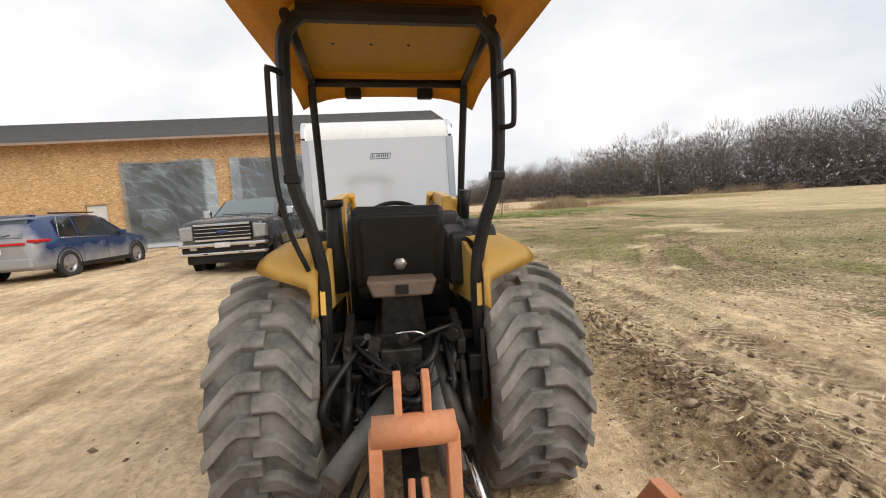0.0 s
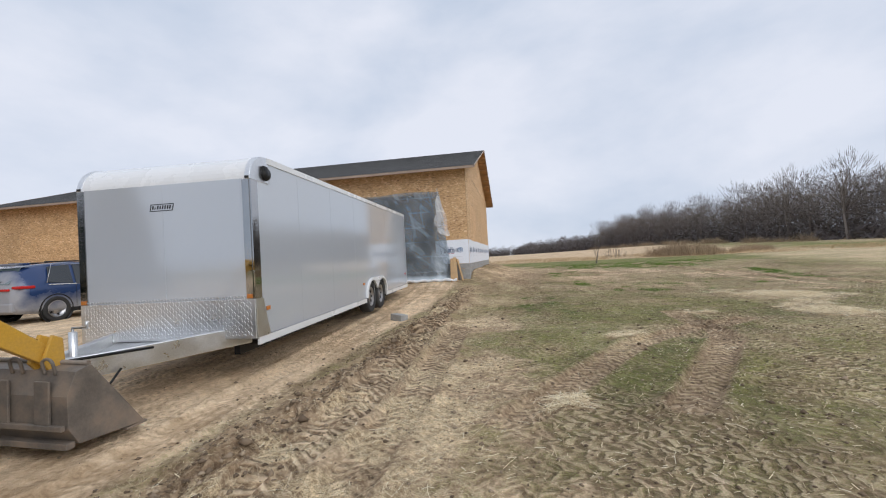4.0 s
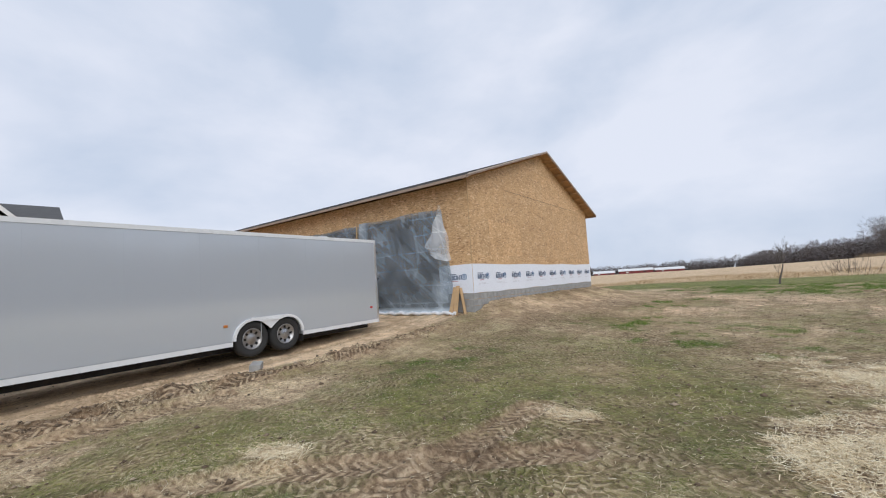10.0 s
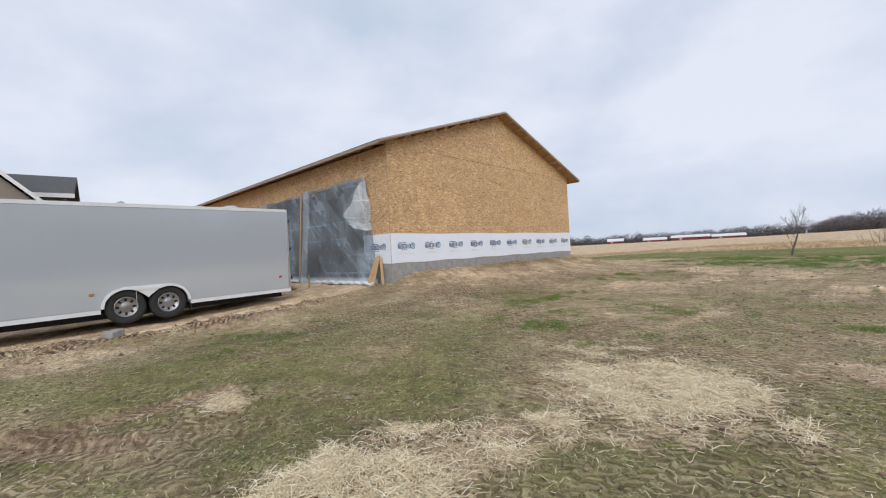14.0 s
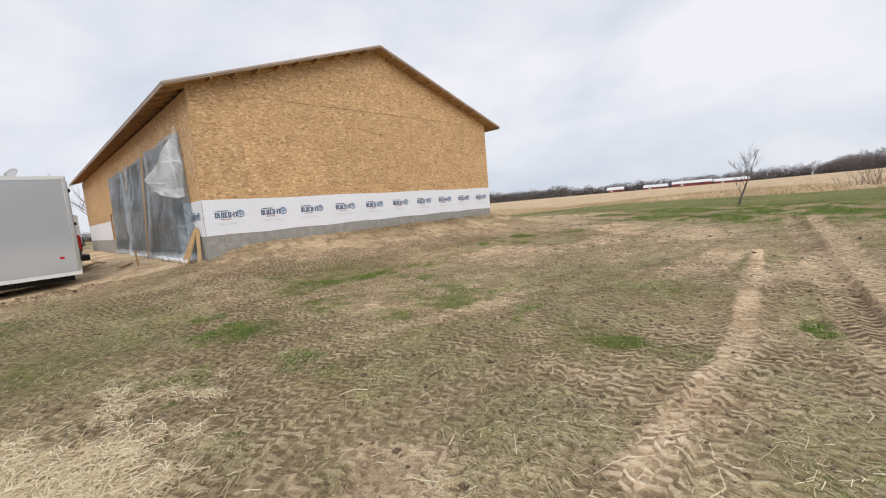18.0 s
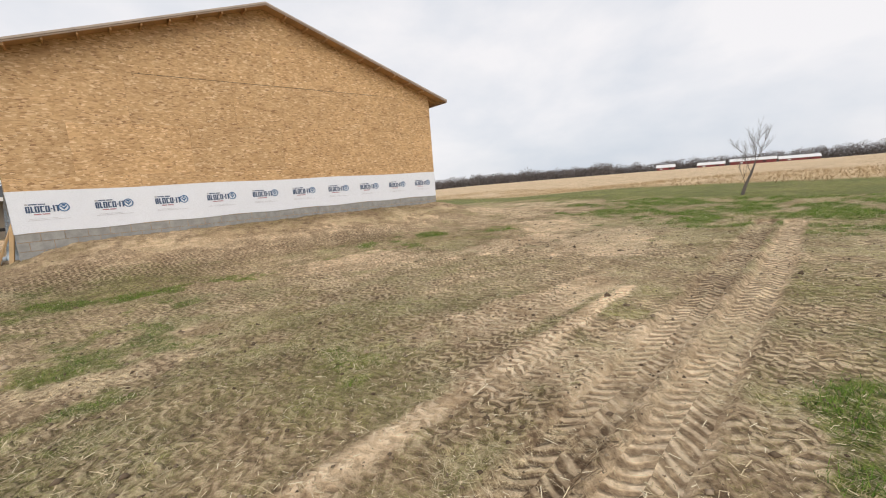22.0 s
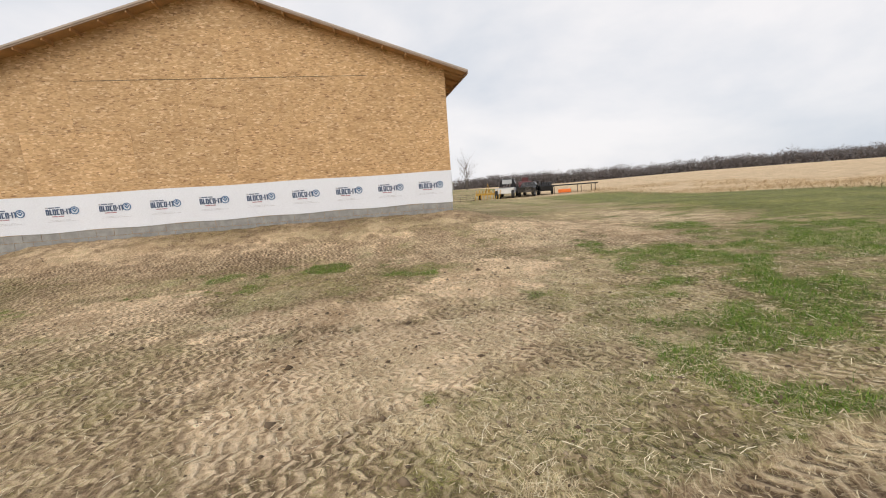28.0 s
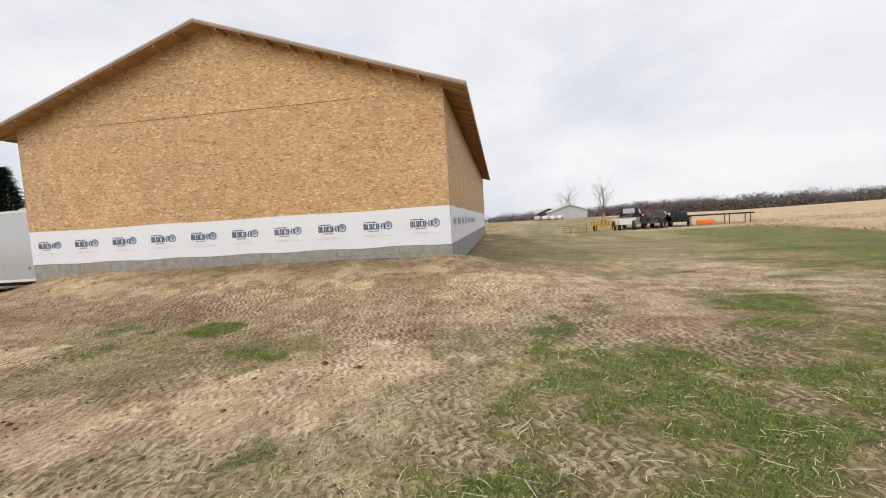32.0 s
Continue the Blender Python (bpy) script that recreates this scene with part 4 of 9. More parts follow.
def build_ground():
    xs = axis_steps(-3.4, 13.8, 0.05, -1500, 1500)
    ys = axis_steps(1.4, 33.5, 0.05, -1500, 1500)
    X, Y = np.meshgrid(xs, ys)
    Z = land(X, Y) + relief(X, Y)
    g, s, a, w = cover(X, Y)
    nx, ny = X.shape[1], X.shape[0]
    verts = np.stack([X.ravel(), Y.ravel(), Z.ravel()], 1)
    i = np.arange(nx * ny).reshape(ny, nx)
    faces = np.stack([i[:-1, :-1].ravel(), i[:-1, 1:].ravel(), i[1:, 1:].ravel(), i[1:, :-1].ravel()], 1)
    ob = bulk("ground", verts, faces, M_GROUND, "trampled soil with tyre prints, straw and new grass", "ground", "structure")
    layer = ob.data.color_attributes.new("cover", "FLOAT_COLOR", "POINT")
    layer.data.foreach_set("color", np.stack([g.ravel(), s.ravel(), a.ravel(), w.ravel()], 1).astype(np.float32).ravel())
    layer = ob.data.color_attributes.new("track", "FLOAT_COLOR", "POINT")
    layer.data.foreach_set("color", np.stack([q.ravel() for q in print_map(X, Y)], 1).astype(np.float32).ravel())
    ob.data.polygons.foreach_set("use_smooth", np.ones(len(faces), bool))
    return ob


build_ground()

# ---- barn: local x runs out of the gable, y along it, origin at the near corner ----
BARN = pose(BARN_AT[0], BARN_AT[1], 0, 0, 0, BARN_ANGLE)
SLOPE = 0.333
OVER_E, OVER_R = 0.58, 0.42                # eave and rake overhangs
RIDGE = WALL_TOP + SLOPE * BARN_W / 2
barn = thing("garage_building", BARN, "unfinished garage sheathed in bare strand board with a shingled gable roof", "building")
SHEET = 0.012


def sheet_piece(name, poly, axis, t, parent, material=M_OSB):
    return part(name, slab(poly, t, t + SHEET, axis), material, parent)


def rake_z(y):
    return WALL_TOP + 0.13 + SLOPE * (BARN_W / 2 - abs(y - BARN_W / 2))


def build_gable(x_face, name, sign):
    core = bmesh.new()
    prof = [(0.02, 0.45), (BARN_W - 0.02, 0.45), (BARN_W - 0.02, WALL_TOP + 0.13), (BARN_W / 2, RIDGE + 0.11), (0.02, WALL_TOP + 0.13)]
    xa, xb = (x_face - 0.15, x_face - 0.012) if sign > 0 else (x_face + 0.012, x_face + 0.15)
    wall = part(name, slab(prof, xa, xb, "x", bm=core), M_SOFFIT, barn, "strand-board gable wall")
    x0 = x_face - 0.012 if sign > 0 else x_face
    gap = 0.004
    course, length = 1.21, 2.42
    row = 0
    z = WALL_TOP - 3 * course
    while z < RIDGE:
        z1 = z + course
        shift = 0.0 if row % 2 == 0 else -length / 2
        y = shift
        while y < BARN_W:
            a, b = max(y, 0) + gap / 2, min(y + length, BARN_W) - gap / 2
            y += length
            if b - a < 0.05:
                continue
            lowz, top = z + gap / 2, z1 - gap / 2
            pts = [(a, lowz), (b, lowz)]
            if lowz >= min(rake_z(a), rake_z(b)):
                half = BARN_W / 2 - (lowz - WALL_TOP - 0.13) / SLOPE
                lo_y, hi_y = BARN_W / 2 - half, BARN_W / 2 + half
                a2, b2 = max(a, lo_y), min(b, hi_y)
                if b2 - a2 < 0.05:
                    continue
                pts = [(a2, lowz), (b2, lowz)]
                a, b = a2, b2
            tops = []
            for yy in sorted({a, b, *([BARN_W / 2] if a < BARN_W / 2 < b else []), *[q for q in (BARN_W / 2 - (BARN_W / 2 - (top - WALL_TOP - 0.13) / SLOPE), BARN_W / 2 + (BARN_W / 2 - (top - WALL_TOP - 0.13) / SLOPE)) if a < q < b]}, reverse=True):
                zz = min(top, rake_z(yy)) if row >= 3 else top
                if zz > lowz + 0.002:
                    tops.append((yy, zz))
            if len(tops) + 2 >= 3:
                sheet_piece("board", pts + tops, "x", x0, wall)
        z = z1
        row += 1
    return wall


gable_wall = build_gable(0.0, "gable_wall", 1)
part("seam_strip", box((-0.002, 2.6, WALL_TOP - 0.002), (0.003, BARN_W - 2.2, WALL_TOP + 0.009)), M_DARK, gable_wall, "thin dark seam between board courses")
part("corner_edge", box((-0.014, -0.004, WRAP_LOW + 0.95), (0.004, 0.012, WALL_TOP + 0.1)), M_LUMBER, gable_wall, "pale cut edge of the corner sheet")
part("back_gable", slab([(0, 0.45), (BARN_W, 0.45), (BARN_W, WALL_TOP), (BARN_W / 2, RIDGE), (0, WALL_TOP)], -BARN_L, -BARN_L + 0.15, "x"), M_OSB, barn)
part("rear_wall", box((-BARN_L + 0.15, BARN_W - 0.15, 0.45), (-0.16, BARN_W - 0.02, WALL_TOP)), M_SOFFIT, barn)
rear = barn.children[-1]
for i in range(10):
    for j in range(3):
        a = -2.42 * (i + (0.5 if j % 2 else 0)) - 0.002
        b = max(a - 2.416, -BARN_L)
        if j % 2 and i == 0:
            part("board", box((-1.208, BARN_W - 0.012, WALL_TOP - 1.21 * (j + 1) + 0.004), (-0.002, BARN_W, WALL_TOP - 1.21 * j)), M_OSB, rear)
        if a - b > 0.1:
            part("board", box((b, BARN_W - 0.012, WALL_TOP - 1.21 * (j + 1) + 0.004), (a, BARN_W, WALL_TOP - 1.21 * j)), M_OSB, rear)

# the door wall, with three wide openings and one doorway: solid runs between them (distances from the near corner)
DOORS = [(1.3, 5.0, 4.05), (5.2, 8.6, 4.02), (9.3, 12.6, 4.05), (13.36, 14.12, 2.54)]
door_wall = part("door_wall", box((-BARN_L + 0.15, 0.012, 4.3), (-0.15, 0.15, WALL_TOP)), M_SOFFIT, barn, "strand-board wall with film-covered door openings")
runs = []
at = 0.0
for a, b, top in DOORS:
    runs.append((at, a, 0.45, 4.3))
    runs.append((a, b, top, 4.3))
    at = b
runs.append((at, BARN_L - 0.15, 0.45, 4.3))
body = bmesh.new()
for a, b, z0, z1 in runs:
    box((-b, 0.012, z0), (-max(a, 0.15), 0.15, z1), bm=body)
part("wall_core", body, M_SOFFIT, door_wall)
for a, b, z0, z1 in [(0.0, 1.3, WRAP_LOW, WALL_TOP)] + [(s, t, 4.06, WALL_TOP) for s, t in ((1.3, 3.7), (3.7, 6.1), (6.1, 8.6))] + [(8.6, 9.3, 0.75, WALL_TOP), (9.3, 11.6, 4.06, WALL_TOP), (11.6, 12.6, 4.06, WALL_TOP), (12.6, 13.36, WRAP_LOW, WALL_TOP), (13.36, 14.12, 2.55, WALL_TOP), (14.12, 15.9, WRAP_LOW, 2.5), (14.12, 16.3, 2.5, 3.72), (14.12, 15.0, 3.72, WALL_TOP), (15.0, 17.4, 3.72, WALL_TOP), (17.4, 19.8, 3.72, WALL_TOP), (19.8, BARN_L, 3.72, WALL_TOP), (16.3, 18.7, 2.5, 3.72), (18.7, 21.1, 2.5, 3.72), (21.1, BARN_L, 2.5, 3.72), (15.9, 18.3, WRAP_LOW, 2.5), (18.3, 20.7, WRAP_LOW, 2.5), (20.7, BARN_L, WRAP_LOW, 2.5)]:
    part("board", box((-b + 0.002, 0.0, z0 + 0.002), (-a - 0.002, 0.012, z1 - 0.002)), M_OSB, door_wall)
for a, b, top in DOORS[:3]:
    part("door_header", box((-b - 0.02, -0.018, top - 0.02), (-a + 0.02, 0.01, top + 0.035), 0.004), M_LUMBER, door_wall)
part("door_jamb", box((-14.16, -0.02, 0.72), (-14.12, 0.15, 2.58)), M_LUMBER, door_wall)
part("door_jamb", box((-13.36, -0.02, 0.72), (-13.32, 0.15, 2.58)), M_LUMBER, door_wall)
part("door_header", box((-14.12, -0.02, 2.54), (-13.36, 0.15, 2.58)), M_LUMBER, door_wall)
# pale panel stands in for the lighter interior behind the open doorway
part("service_door", box((-14.12, 0.06, 0.72), (-13.36, 0.1, 2.54), 0.005), M_WHITEP, door_wall, "pale panel standing in for the light interior of the doorway")
part("slab", box((-BARN_L + 0.1, 0.1, 0.45), (-0.1, BARN_W - 0.1, 0.7)), M_CMU, barn, "concrete floor slab")

# roof: two slopes in stepped shingle courses, with boards and fascia at the edges
roof = part("roof", bmesh.new(), M_SHINGLE, barn, "dark grey asphalt shingles")


def slope_part(name, side):
    bm = bmesh.new()
    run = BARN_W / 2 + OVER_E
    n = 46
    for k in range(n):
        d0_, d1 = run * k / n, run * (k + 1) / n + 0.03
        za, zb = RIDGE + 0.17 - SLOPE * d0_, RIDGE + 0.17 - SLOPE * min(d1, run)
        ya, yb = BARN_W / 2 - side * d0_, BARN_W / 2 - side * min(d1, run)
        lift = 0.012
        q = [(ya, za), (yb, zb + lift), (yb, zb), (ya, za - lift)]
        slab(q, -BARN_L - OVER_R, OVER_R, "x", bm=bm)
    return part(name, bm, M_SHINGLE, roof)


slope_part("shingle_slope", 1)
slope_part("shingle_slope", -1)
for side in (1, -1):
    ye = BARN_W / 2 - side * (BARN_W / 2 + OVER_E)
    yi = BARN_W / 2 - side * (BARN_W / 2 + OVER_E - 0.03)
    ze = RIDGE + 0.17 - SLOPE * (BARN_W / 2 + OVER_E)
    part("fascia", box((-BARN_L - OVER_R, min(ye, yi), ze - 0.095), (OVER_R, max(ye, yi), ze - 0.005)), M_FASCIA, roof)
    # deck boards seen from below
    q = [(BARN_W / 2, RIDGE + 0.155), (yi, ze - 0.012), (yi, ze - 0.03), (BARN_W / 2, RIDGE + 0.135)]
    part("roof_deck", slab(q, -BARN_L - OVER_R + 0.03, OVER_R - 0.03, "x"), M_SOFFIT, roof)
    # gable rake boards and lookouts
    for xx in (OVER_R - 0.03, -BARN_L - OVER_R):
        q = [(BARN_W / 2, RIDGE + 0.165), (ye, ze - 0.003), (ye, ze - 0.07), (BARN_W / 2, RIDGE + 0.1)]
        part("rake_board", slab(q, xx, xx + 0.03, "x"), M_FASCIA, roof)
        q = [(BARN_W / 2, RIDGE + 0.185), (ye, ze + 0.017), (ye, ze - 0.028), (BARN_W / 2, RIDGE + 0.14)]
        part("rake_trim", slab(q, xx + (0.03 if xx > 0 else -0.012), xx + (0.042 if xx > 0 else 0.0), "x"), M_RAKE, roof, "pale drip edge along the rake")
    for k in range(9):
        d = 0.55 + k * 0.61
        yy = BARN_W / 2 - side * d
        zz = RIDGE + 0.135 - SLOPE * d
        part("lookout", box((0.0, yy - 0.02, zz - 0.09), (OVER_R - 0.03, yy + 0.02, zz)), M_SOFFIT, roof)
    # rafter tails under the eave
    tails = 38
    for k in range(tails):
        xx = -BARN_L + 0.1 + k * (BARN_L - 0.15) / (tails - 1)
        yw = 0.0 if side > 0 else BARN_W
        z_in = RIDGE + 0.135 - SLOPE * (BARN_W / 2)
        q = [(yw, z_in), (yi, ze - 0.03), (yi, ze - 0.09), (yw, z_in - 0.1)]
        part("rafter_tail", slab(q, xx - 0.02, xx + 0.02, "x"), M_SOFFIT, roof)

# house wrap along the foot of the walls, with its printed marks
wrap = tagged(finish("house_wrap", bmesh.new(), M_WRAP, None), "white house wrap strip with blue printed marks on the wall foot", "house wrap")
wrap.matrix_world = BARN


def wrap_strip(name, length, along):
    b = bmesh.new()
    n, k = int(length / 0.12), 8
    grid = []
    for i in range(n + 1):
        s = length * i / n
        for j in range(k + 1):
            z = WRAP_LOW + (WRAP_TOP - WRAP_LOW) * j / k
            d = 0.004 + 0.007 * float(fbm(np.array([s * 2.3]), np.array([z * 3.1]), 4, 3)[0])
            if j == 0:
                z += 0.012 * math.sin(s * 3.1)
            if j == k:
                z += 0.01 * math.sin(s * 1.7 + 1)
            grid.append(b.verts.new((d, s, z) if along == "y" else (-s, -d, z)))
    for i in range(n):
        for j in range(k):
            a = i * (k + 1) + j
            b.faces.new((grid[a], grid[a + k + 1], grid[a + k + 2], grid[a + 1]))
    for f in b.faces:
        f.smooth = True
    return part(name, b, M_WRAP, wrap)


strip_g = wrap_strip("gable_strip", BARN_W, "y")
strip_d = wrap_strip("corner_strip", 1.28, "x")
strip_d2 = wrap_strip("far_strip", 8.6, "x")
strip_d2.location = (-14.2, 0, 0)
strip_r = wrap_strip("rear_strip", 22.0, "x")
strip_r.matrix_local = Matrix.Translation((0, BARN_W, 0)) @ Matrix.Diagonal((1, -1, 1, 1))


def printed_mark(m, parent):
    """Bars and a round badge, standing off the wrap; drawn in the plane of x and z."""
    def bars(name, rects, material):
        b = bmesh.new()
        for x0, z0, x1, z1 in rects:
            b.faces.new([b.verts.new(m @ Vector(p)) for p in ((x0, 0, z0), (x1, 0, z0), (x1, 0, z1), (x0, 0, z1))])
        part(name, b, material, parent)
    glyphs = []
    x = 0.0
    for w, holes in ((0.07, 1), (0.055, 2), (0.075, 1), (0.07, 3), (0.075, 1), (0.03, 4), (0.03, 0), (0.07, 5)):
        t = 0.029
        if holes == 4:
            glyphs.append((x, 0.055, x + w, 0.08))
        elif holes == 5:
            glyphs += [(x, 0.115, x + w, 0.14), (x + w / 2 - t / 2, 0.0, x + w / 2 + t / 2, 0.115)]
        elif holes == 2:
            glyphs += [(x, 0, x + t, 0.14), (x + t, 0, x + w, 0.025)]
        elif holes == 0:
            glyphs.append((x, 0, x + t, 0.14))
        elif holes == 3:
            glyphs += [(x, 0, x + t, 0.14), (x + t, 0, x + w, 0.025), (x + t, 0.115, x + w, 0.14)]
        else:
            glyphs += [(x, 0, x + t, 0.14), (x + w - t, 0, x + w, 0.14), (x + t, 0, x + w - t, 0.022), (x + t, 0.118, x + w - t, 0.14)]
        bars("printed_glyph", glyphs, M_INK)
        glyphs = []
        x += w + 0.012
    bars("printed_square", [(0.0, 0.162, 0.045, 0.196)], M_INK3)
    bars("printed_line", [(0.06, 0.167, 0.2, 0.19)], M_INK)
    bars("printed_line", [(0.215, 0.167, 0.33, 0.19)], M_INK)
    bars("printed_line", [(0.12, -0.052, 0.24, -0.03)], M_INK4)
    bars("printed_line", [(0.255, -0.052, 0.38, -0.03)], M_INK4)
    bars("printed_line", [(0.0, -0.171, 0.7, -0.165)], M_INK3)
    bars("printed_line", [(0.03, -0.141, 0.5, -0.136)], M_INK3)
    b = bmesh.new()
    ring = [b.verts.new(m @ Vector((0.63 + r * math.cos(a), 0, 0.085 + r * math.sin(a)))) for r in (0.1, 0.078) for a in (2 * math.pi * k / 20 for k in range(20))]
    for k in range(20):
        b.faces.new((ring[k], ring[(k + 1) % 20], ring[20 + (k + 1) % 20], ring[20 + k]))
    for q in ([(-0.06, 0.02), (0.0, -0.055), (0.0, -0.01), (-0.05, 0.04)], [(0.06, 0.02), (0.05, 0.04), (0.0, -0.01), (0.0, -0.055)], [(-0.04, 0.05), (0.0, 0.02), (0.04, 0.05), (0.0, 0.07)]):
        b.faces.new([b.verts.new(m @ Vector((0.63 + px, 0, 0.085 + pz))) for px, pz in q])
    part("printed_badge", b, M_INK2, parent)


for k in range(10):
    printed_mark(Matrix.Translation((0.016, 0.26 + 1.18 * k, 1.755)) @ pose(0, 0, 0, 0, 0, 90), strip_g)
printed_mark(Matrix.Translation((-0.95, -0.016, 1.755)), strip_d)
for k in range(8):
    printed_mark(Matrix.Translation((-0.5 - 1.18 * k, -0.016, 1.755)) @ Matrix.Rotation(radians(180), 4, "Z") @ Matrix.Scale(-1, 4, (0, 1, 0)), strip_r)

# concrete blocks under the wrap
for name, face, count in (("block_course", "gable", 29), ("block_return", "door", 3)):
    wall_core = part("footing_wall" if face == "gable" else "footing_return", box((-0.19, 0.01, 0.0), (-0.012, BARN_W - 0.01, 1.32)) if face == "gable" else box((-1.28, 0.012, 0.0), (-0.19, 0.19, 1.32)), M_MORTAR, barn, "grey concrete block footing")
    for r in range(5):
        for i in range(count + 1):
            s0 = i * 0.4064 - (0.2032 if r % 2 else 0)
            a, b_ = max(s0, 0) + 0.005, min(s0 + 0.4064, BARN_W if face == "gable" else 1.28) - 0.005
            if b_ - a < 0.04:
                continue
            z0 = 1.325 - 0.2032 * (r + 1) + 0.005
            j = 0.0015 * ((i * 7 + r * 3) % 4)
            if face == "gable":
                part("block", box((-0.02, a, z0), (-0.009 + j, b_, z0 + 0.193)), M_CMU, wall_core)
            else:
                part("block", box((-b_, 0.004 - j, z0), (-a, 0.02, z0 + 0.193)), M_CMU, wall_core)
part("footing_rear", box((-BARN_L, BARN_W - 0.14, 0.3), (-0.2, BARN_W, 1.32)), M_CMU, barn)
part("footing_far", box((-BARN_L, 0.0, 0.3), (-12.6, 0.14, 1.32)), M_CMU, barn)


# polythene over the doors
def sheet_film(name, a, b, z0, z1, seed, material, slant=0.0, lean=0.0):
    bm = bmesh.new()
    n, k = 60, 60
    g = []
    u = np.linspace(0, 1, n + 1)
    w = np.linspace(0, 1, k + 1)
    U, W = np.meshgrid(u, w, indexing="ij")
    folds = 0.05 * (fbm((U + W * 0.7) * 9, (U - W) * 2.0, seed, 4) - 0.45) + 0.03 * np.sin((U * 1.0 + W * 0.8) * 16 + 4 * fbm(U * 3, W * 3, seed + 5, 3)) * W * (1 - 0.4 * W)
    for i in range(n + 1):
        for j in range(k + 1):
            near = a - slant * (1 - w[j])
            x = -(near + (b - near) * u[i])
            top = z1 - 0.03 * math.sin(u[i] * 9 + seed)
            z = z0 + (top - z0) * w[j]
            bulge = 0.02 + (0.03 + abs(folds[i, j]) + lean * (1 - w[j]) ** 1.4) * min(1.0, 0.05 + u[i] * 7)
            g.append(bm.verts.new((x, -bulge, z)))
    for i in range(n):
        for j in range(k):
            q = i * (k + 1) + j
            f = bm.faces.new((g[q], g[q + 1], g[q + k + 2], g[q + k + 1]))
            f.smooth = True
    ob = finish(name, bm, material)
    ob.matrix_world = BARN
    return ob


for a, b, z0, z1, seed, slant, lean in ((1.06, 5.05, 0.7, 4.14, 2, 0.4, 0.3), (5.12, 8.66, 0.7, 4.08, 9, 0.0, 0.22), (9.24, 12.72, 0.72, 4.1, 15, 0.0, 0.1)):
    f = sheet_film("plastic_sheet", a, b, z0, z1, seed, M_FILM, slant, lean)
    tagged(f, "translucent polythene sheet stapled over a wide door opening", "plastic sheet", "sheets over the doors")
flap_bm = bmesh.new()
g = []
for i in range(17):
    for j in range(25):
        u_, w_ = i / 16, j / 24
        # hangs from the top corner of the opening, bellied out from the wall, its lower edge torn aslant
        rx, ry, rz = -0.64 - 0.5 * u_, -0.14 - 0.78 * u_, 2.4 + 0.45 * u_ - 0.2 * math.sin(u_ * math.pi)
        ruffle = 0.04 * math.sin(u_ * 11 + w_ * 4) * w_ + 0.02 * math.sin(w_ * 13 + u_ * 5)
        g.append(flap_bm.verts.new((-1.1 + (rx + 1.1) * w_ + ruffle, -0.09 + (ry + 0.09) * w_ ** 1.2 + ruffle, 4.27 + (rz - 4.27) * w_)))
for i in range(16):
    for j in range(24):
        q = i * 25 + j
        flap_bm.faces.new((g[q], g[q + 25], g[q + 26], g[q + 1])).smooth = True
flap = tagged(finish("plastic_flap", flap_bm, M_FILM2), "loose milky flap of polythene hanging at the door corner", "plastic sheet")
flap.matrix_world = BARN
hem_bm = rod(curve_pts([(-0.45, -0.4, 0.72), (-0.9, -0.42, 0.74), (-2.0, -0.36, 0.73), (-3.2, -0.38, 0.74), (-4.4, -0.3, 0.73), (-5.6, -0.3, 0.74), (-7.2, -0.27, 0.73), (-8.6, -0.26, 0.74)], 8), 0.055, 8)
for v in hem_bm.verts:
    v.co.z += 0.022 * math.sin(v.co.x * 13) + 0.015 * math.sin(v.co.x * 31 + v.co.y * 20)
hem = tagged(finish("plastic_roll", hem_bm, M_HEM), "bunched hem of polythene on the ground at the sill", "plastic sheet")
hem.matrix_world = BARN
batten = tagged(finish("batten", box((-0.025, -0.02, 0.0), (0.025, 0.02, 3.52), 0.003), M_LUMBER), "thin sawn batten standing between two plastic sheets", "batten")
batten.matrix_world = BARN @ pose(-5.09, -0.36, 0.69, -4.0, 0, 0)
for fx, fy, tx, ty, top, half in ((-0.62, -0.46, -0.66, -0.03, 1.52, 0.065), (-0.48, -0.4, -0.56, -0.03, 1.56, 0.065), (-0.26, -0.16, -0.46, -0.03, 1.5, 0.045)):
    foot, head = Vector((fx, fy, 0.66)), Vector((tx, ty - 0.02, top))
    p = tagged(finish("plank", box((-half, -0.019, 0), (half, 0.019, (head - foot).length), 0.004), M_LUMBER), "sawn plank leaning on the wall beside the doors", "plank", "leaning planks")
    p.matrix_world = BARN @ Matrix.Translation(foot) @ (head - foot).to_track_quat("Z", "Y").to_matrix().to_4x4()


# ---- enclosed trailer ----
def tyre_profile(r, w, rim):
    h = w / 2
    return [(rim, -h * 0.8), (rim + 0.01, -h * 0.95), (r * 0.86, -h), (r * 0.95, -h * 0.92), (r, -h * 0.7), (r, h * 0.7), (r * 0.95, h * 0.92), (r * 0.86, h), (rim + 0.01, h * 0.95), (rim, h * 0.8)]


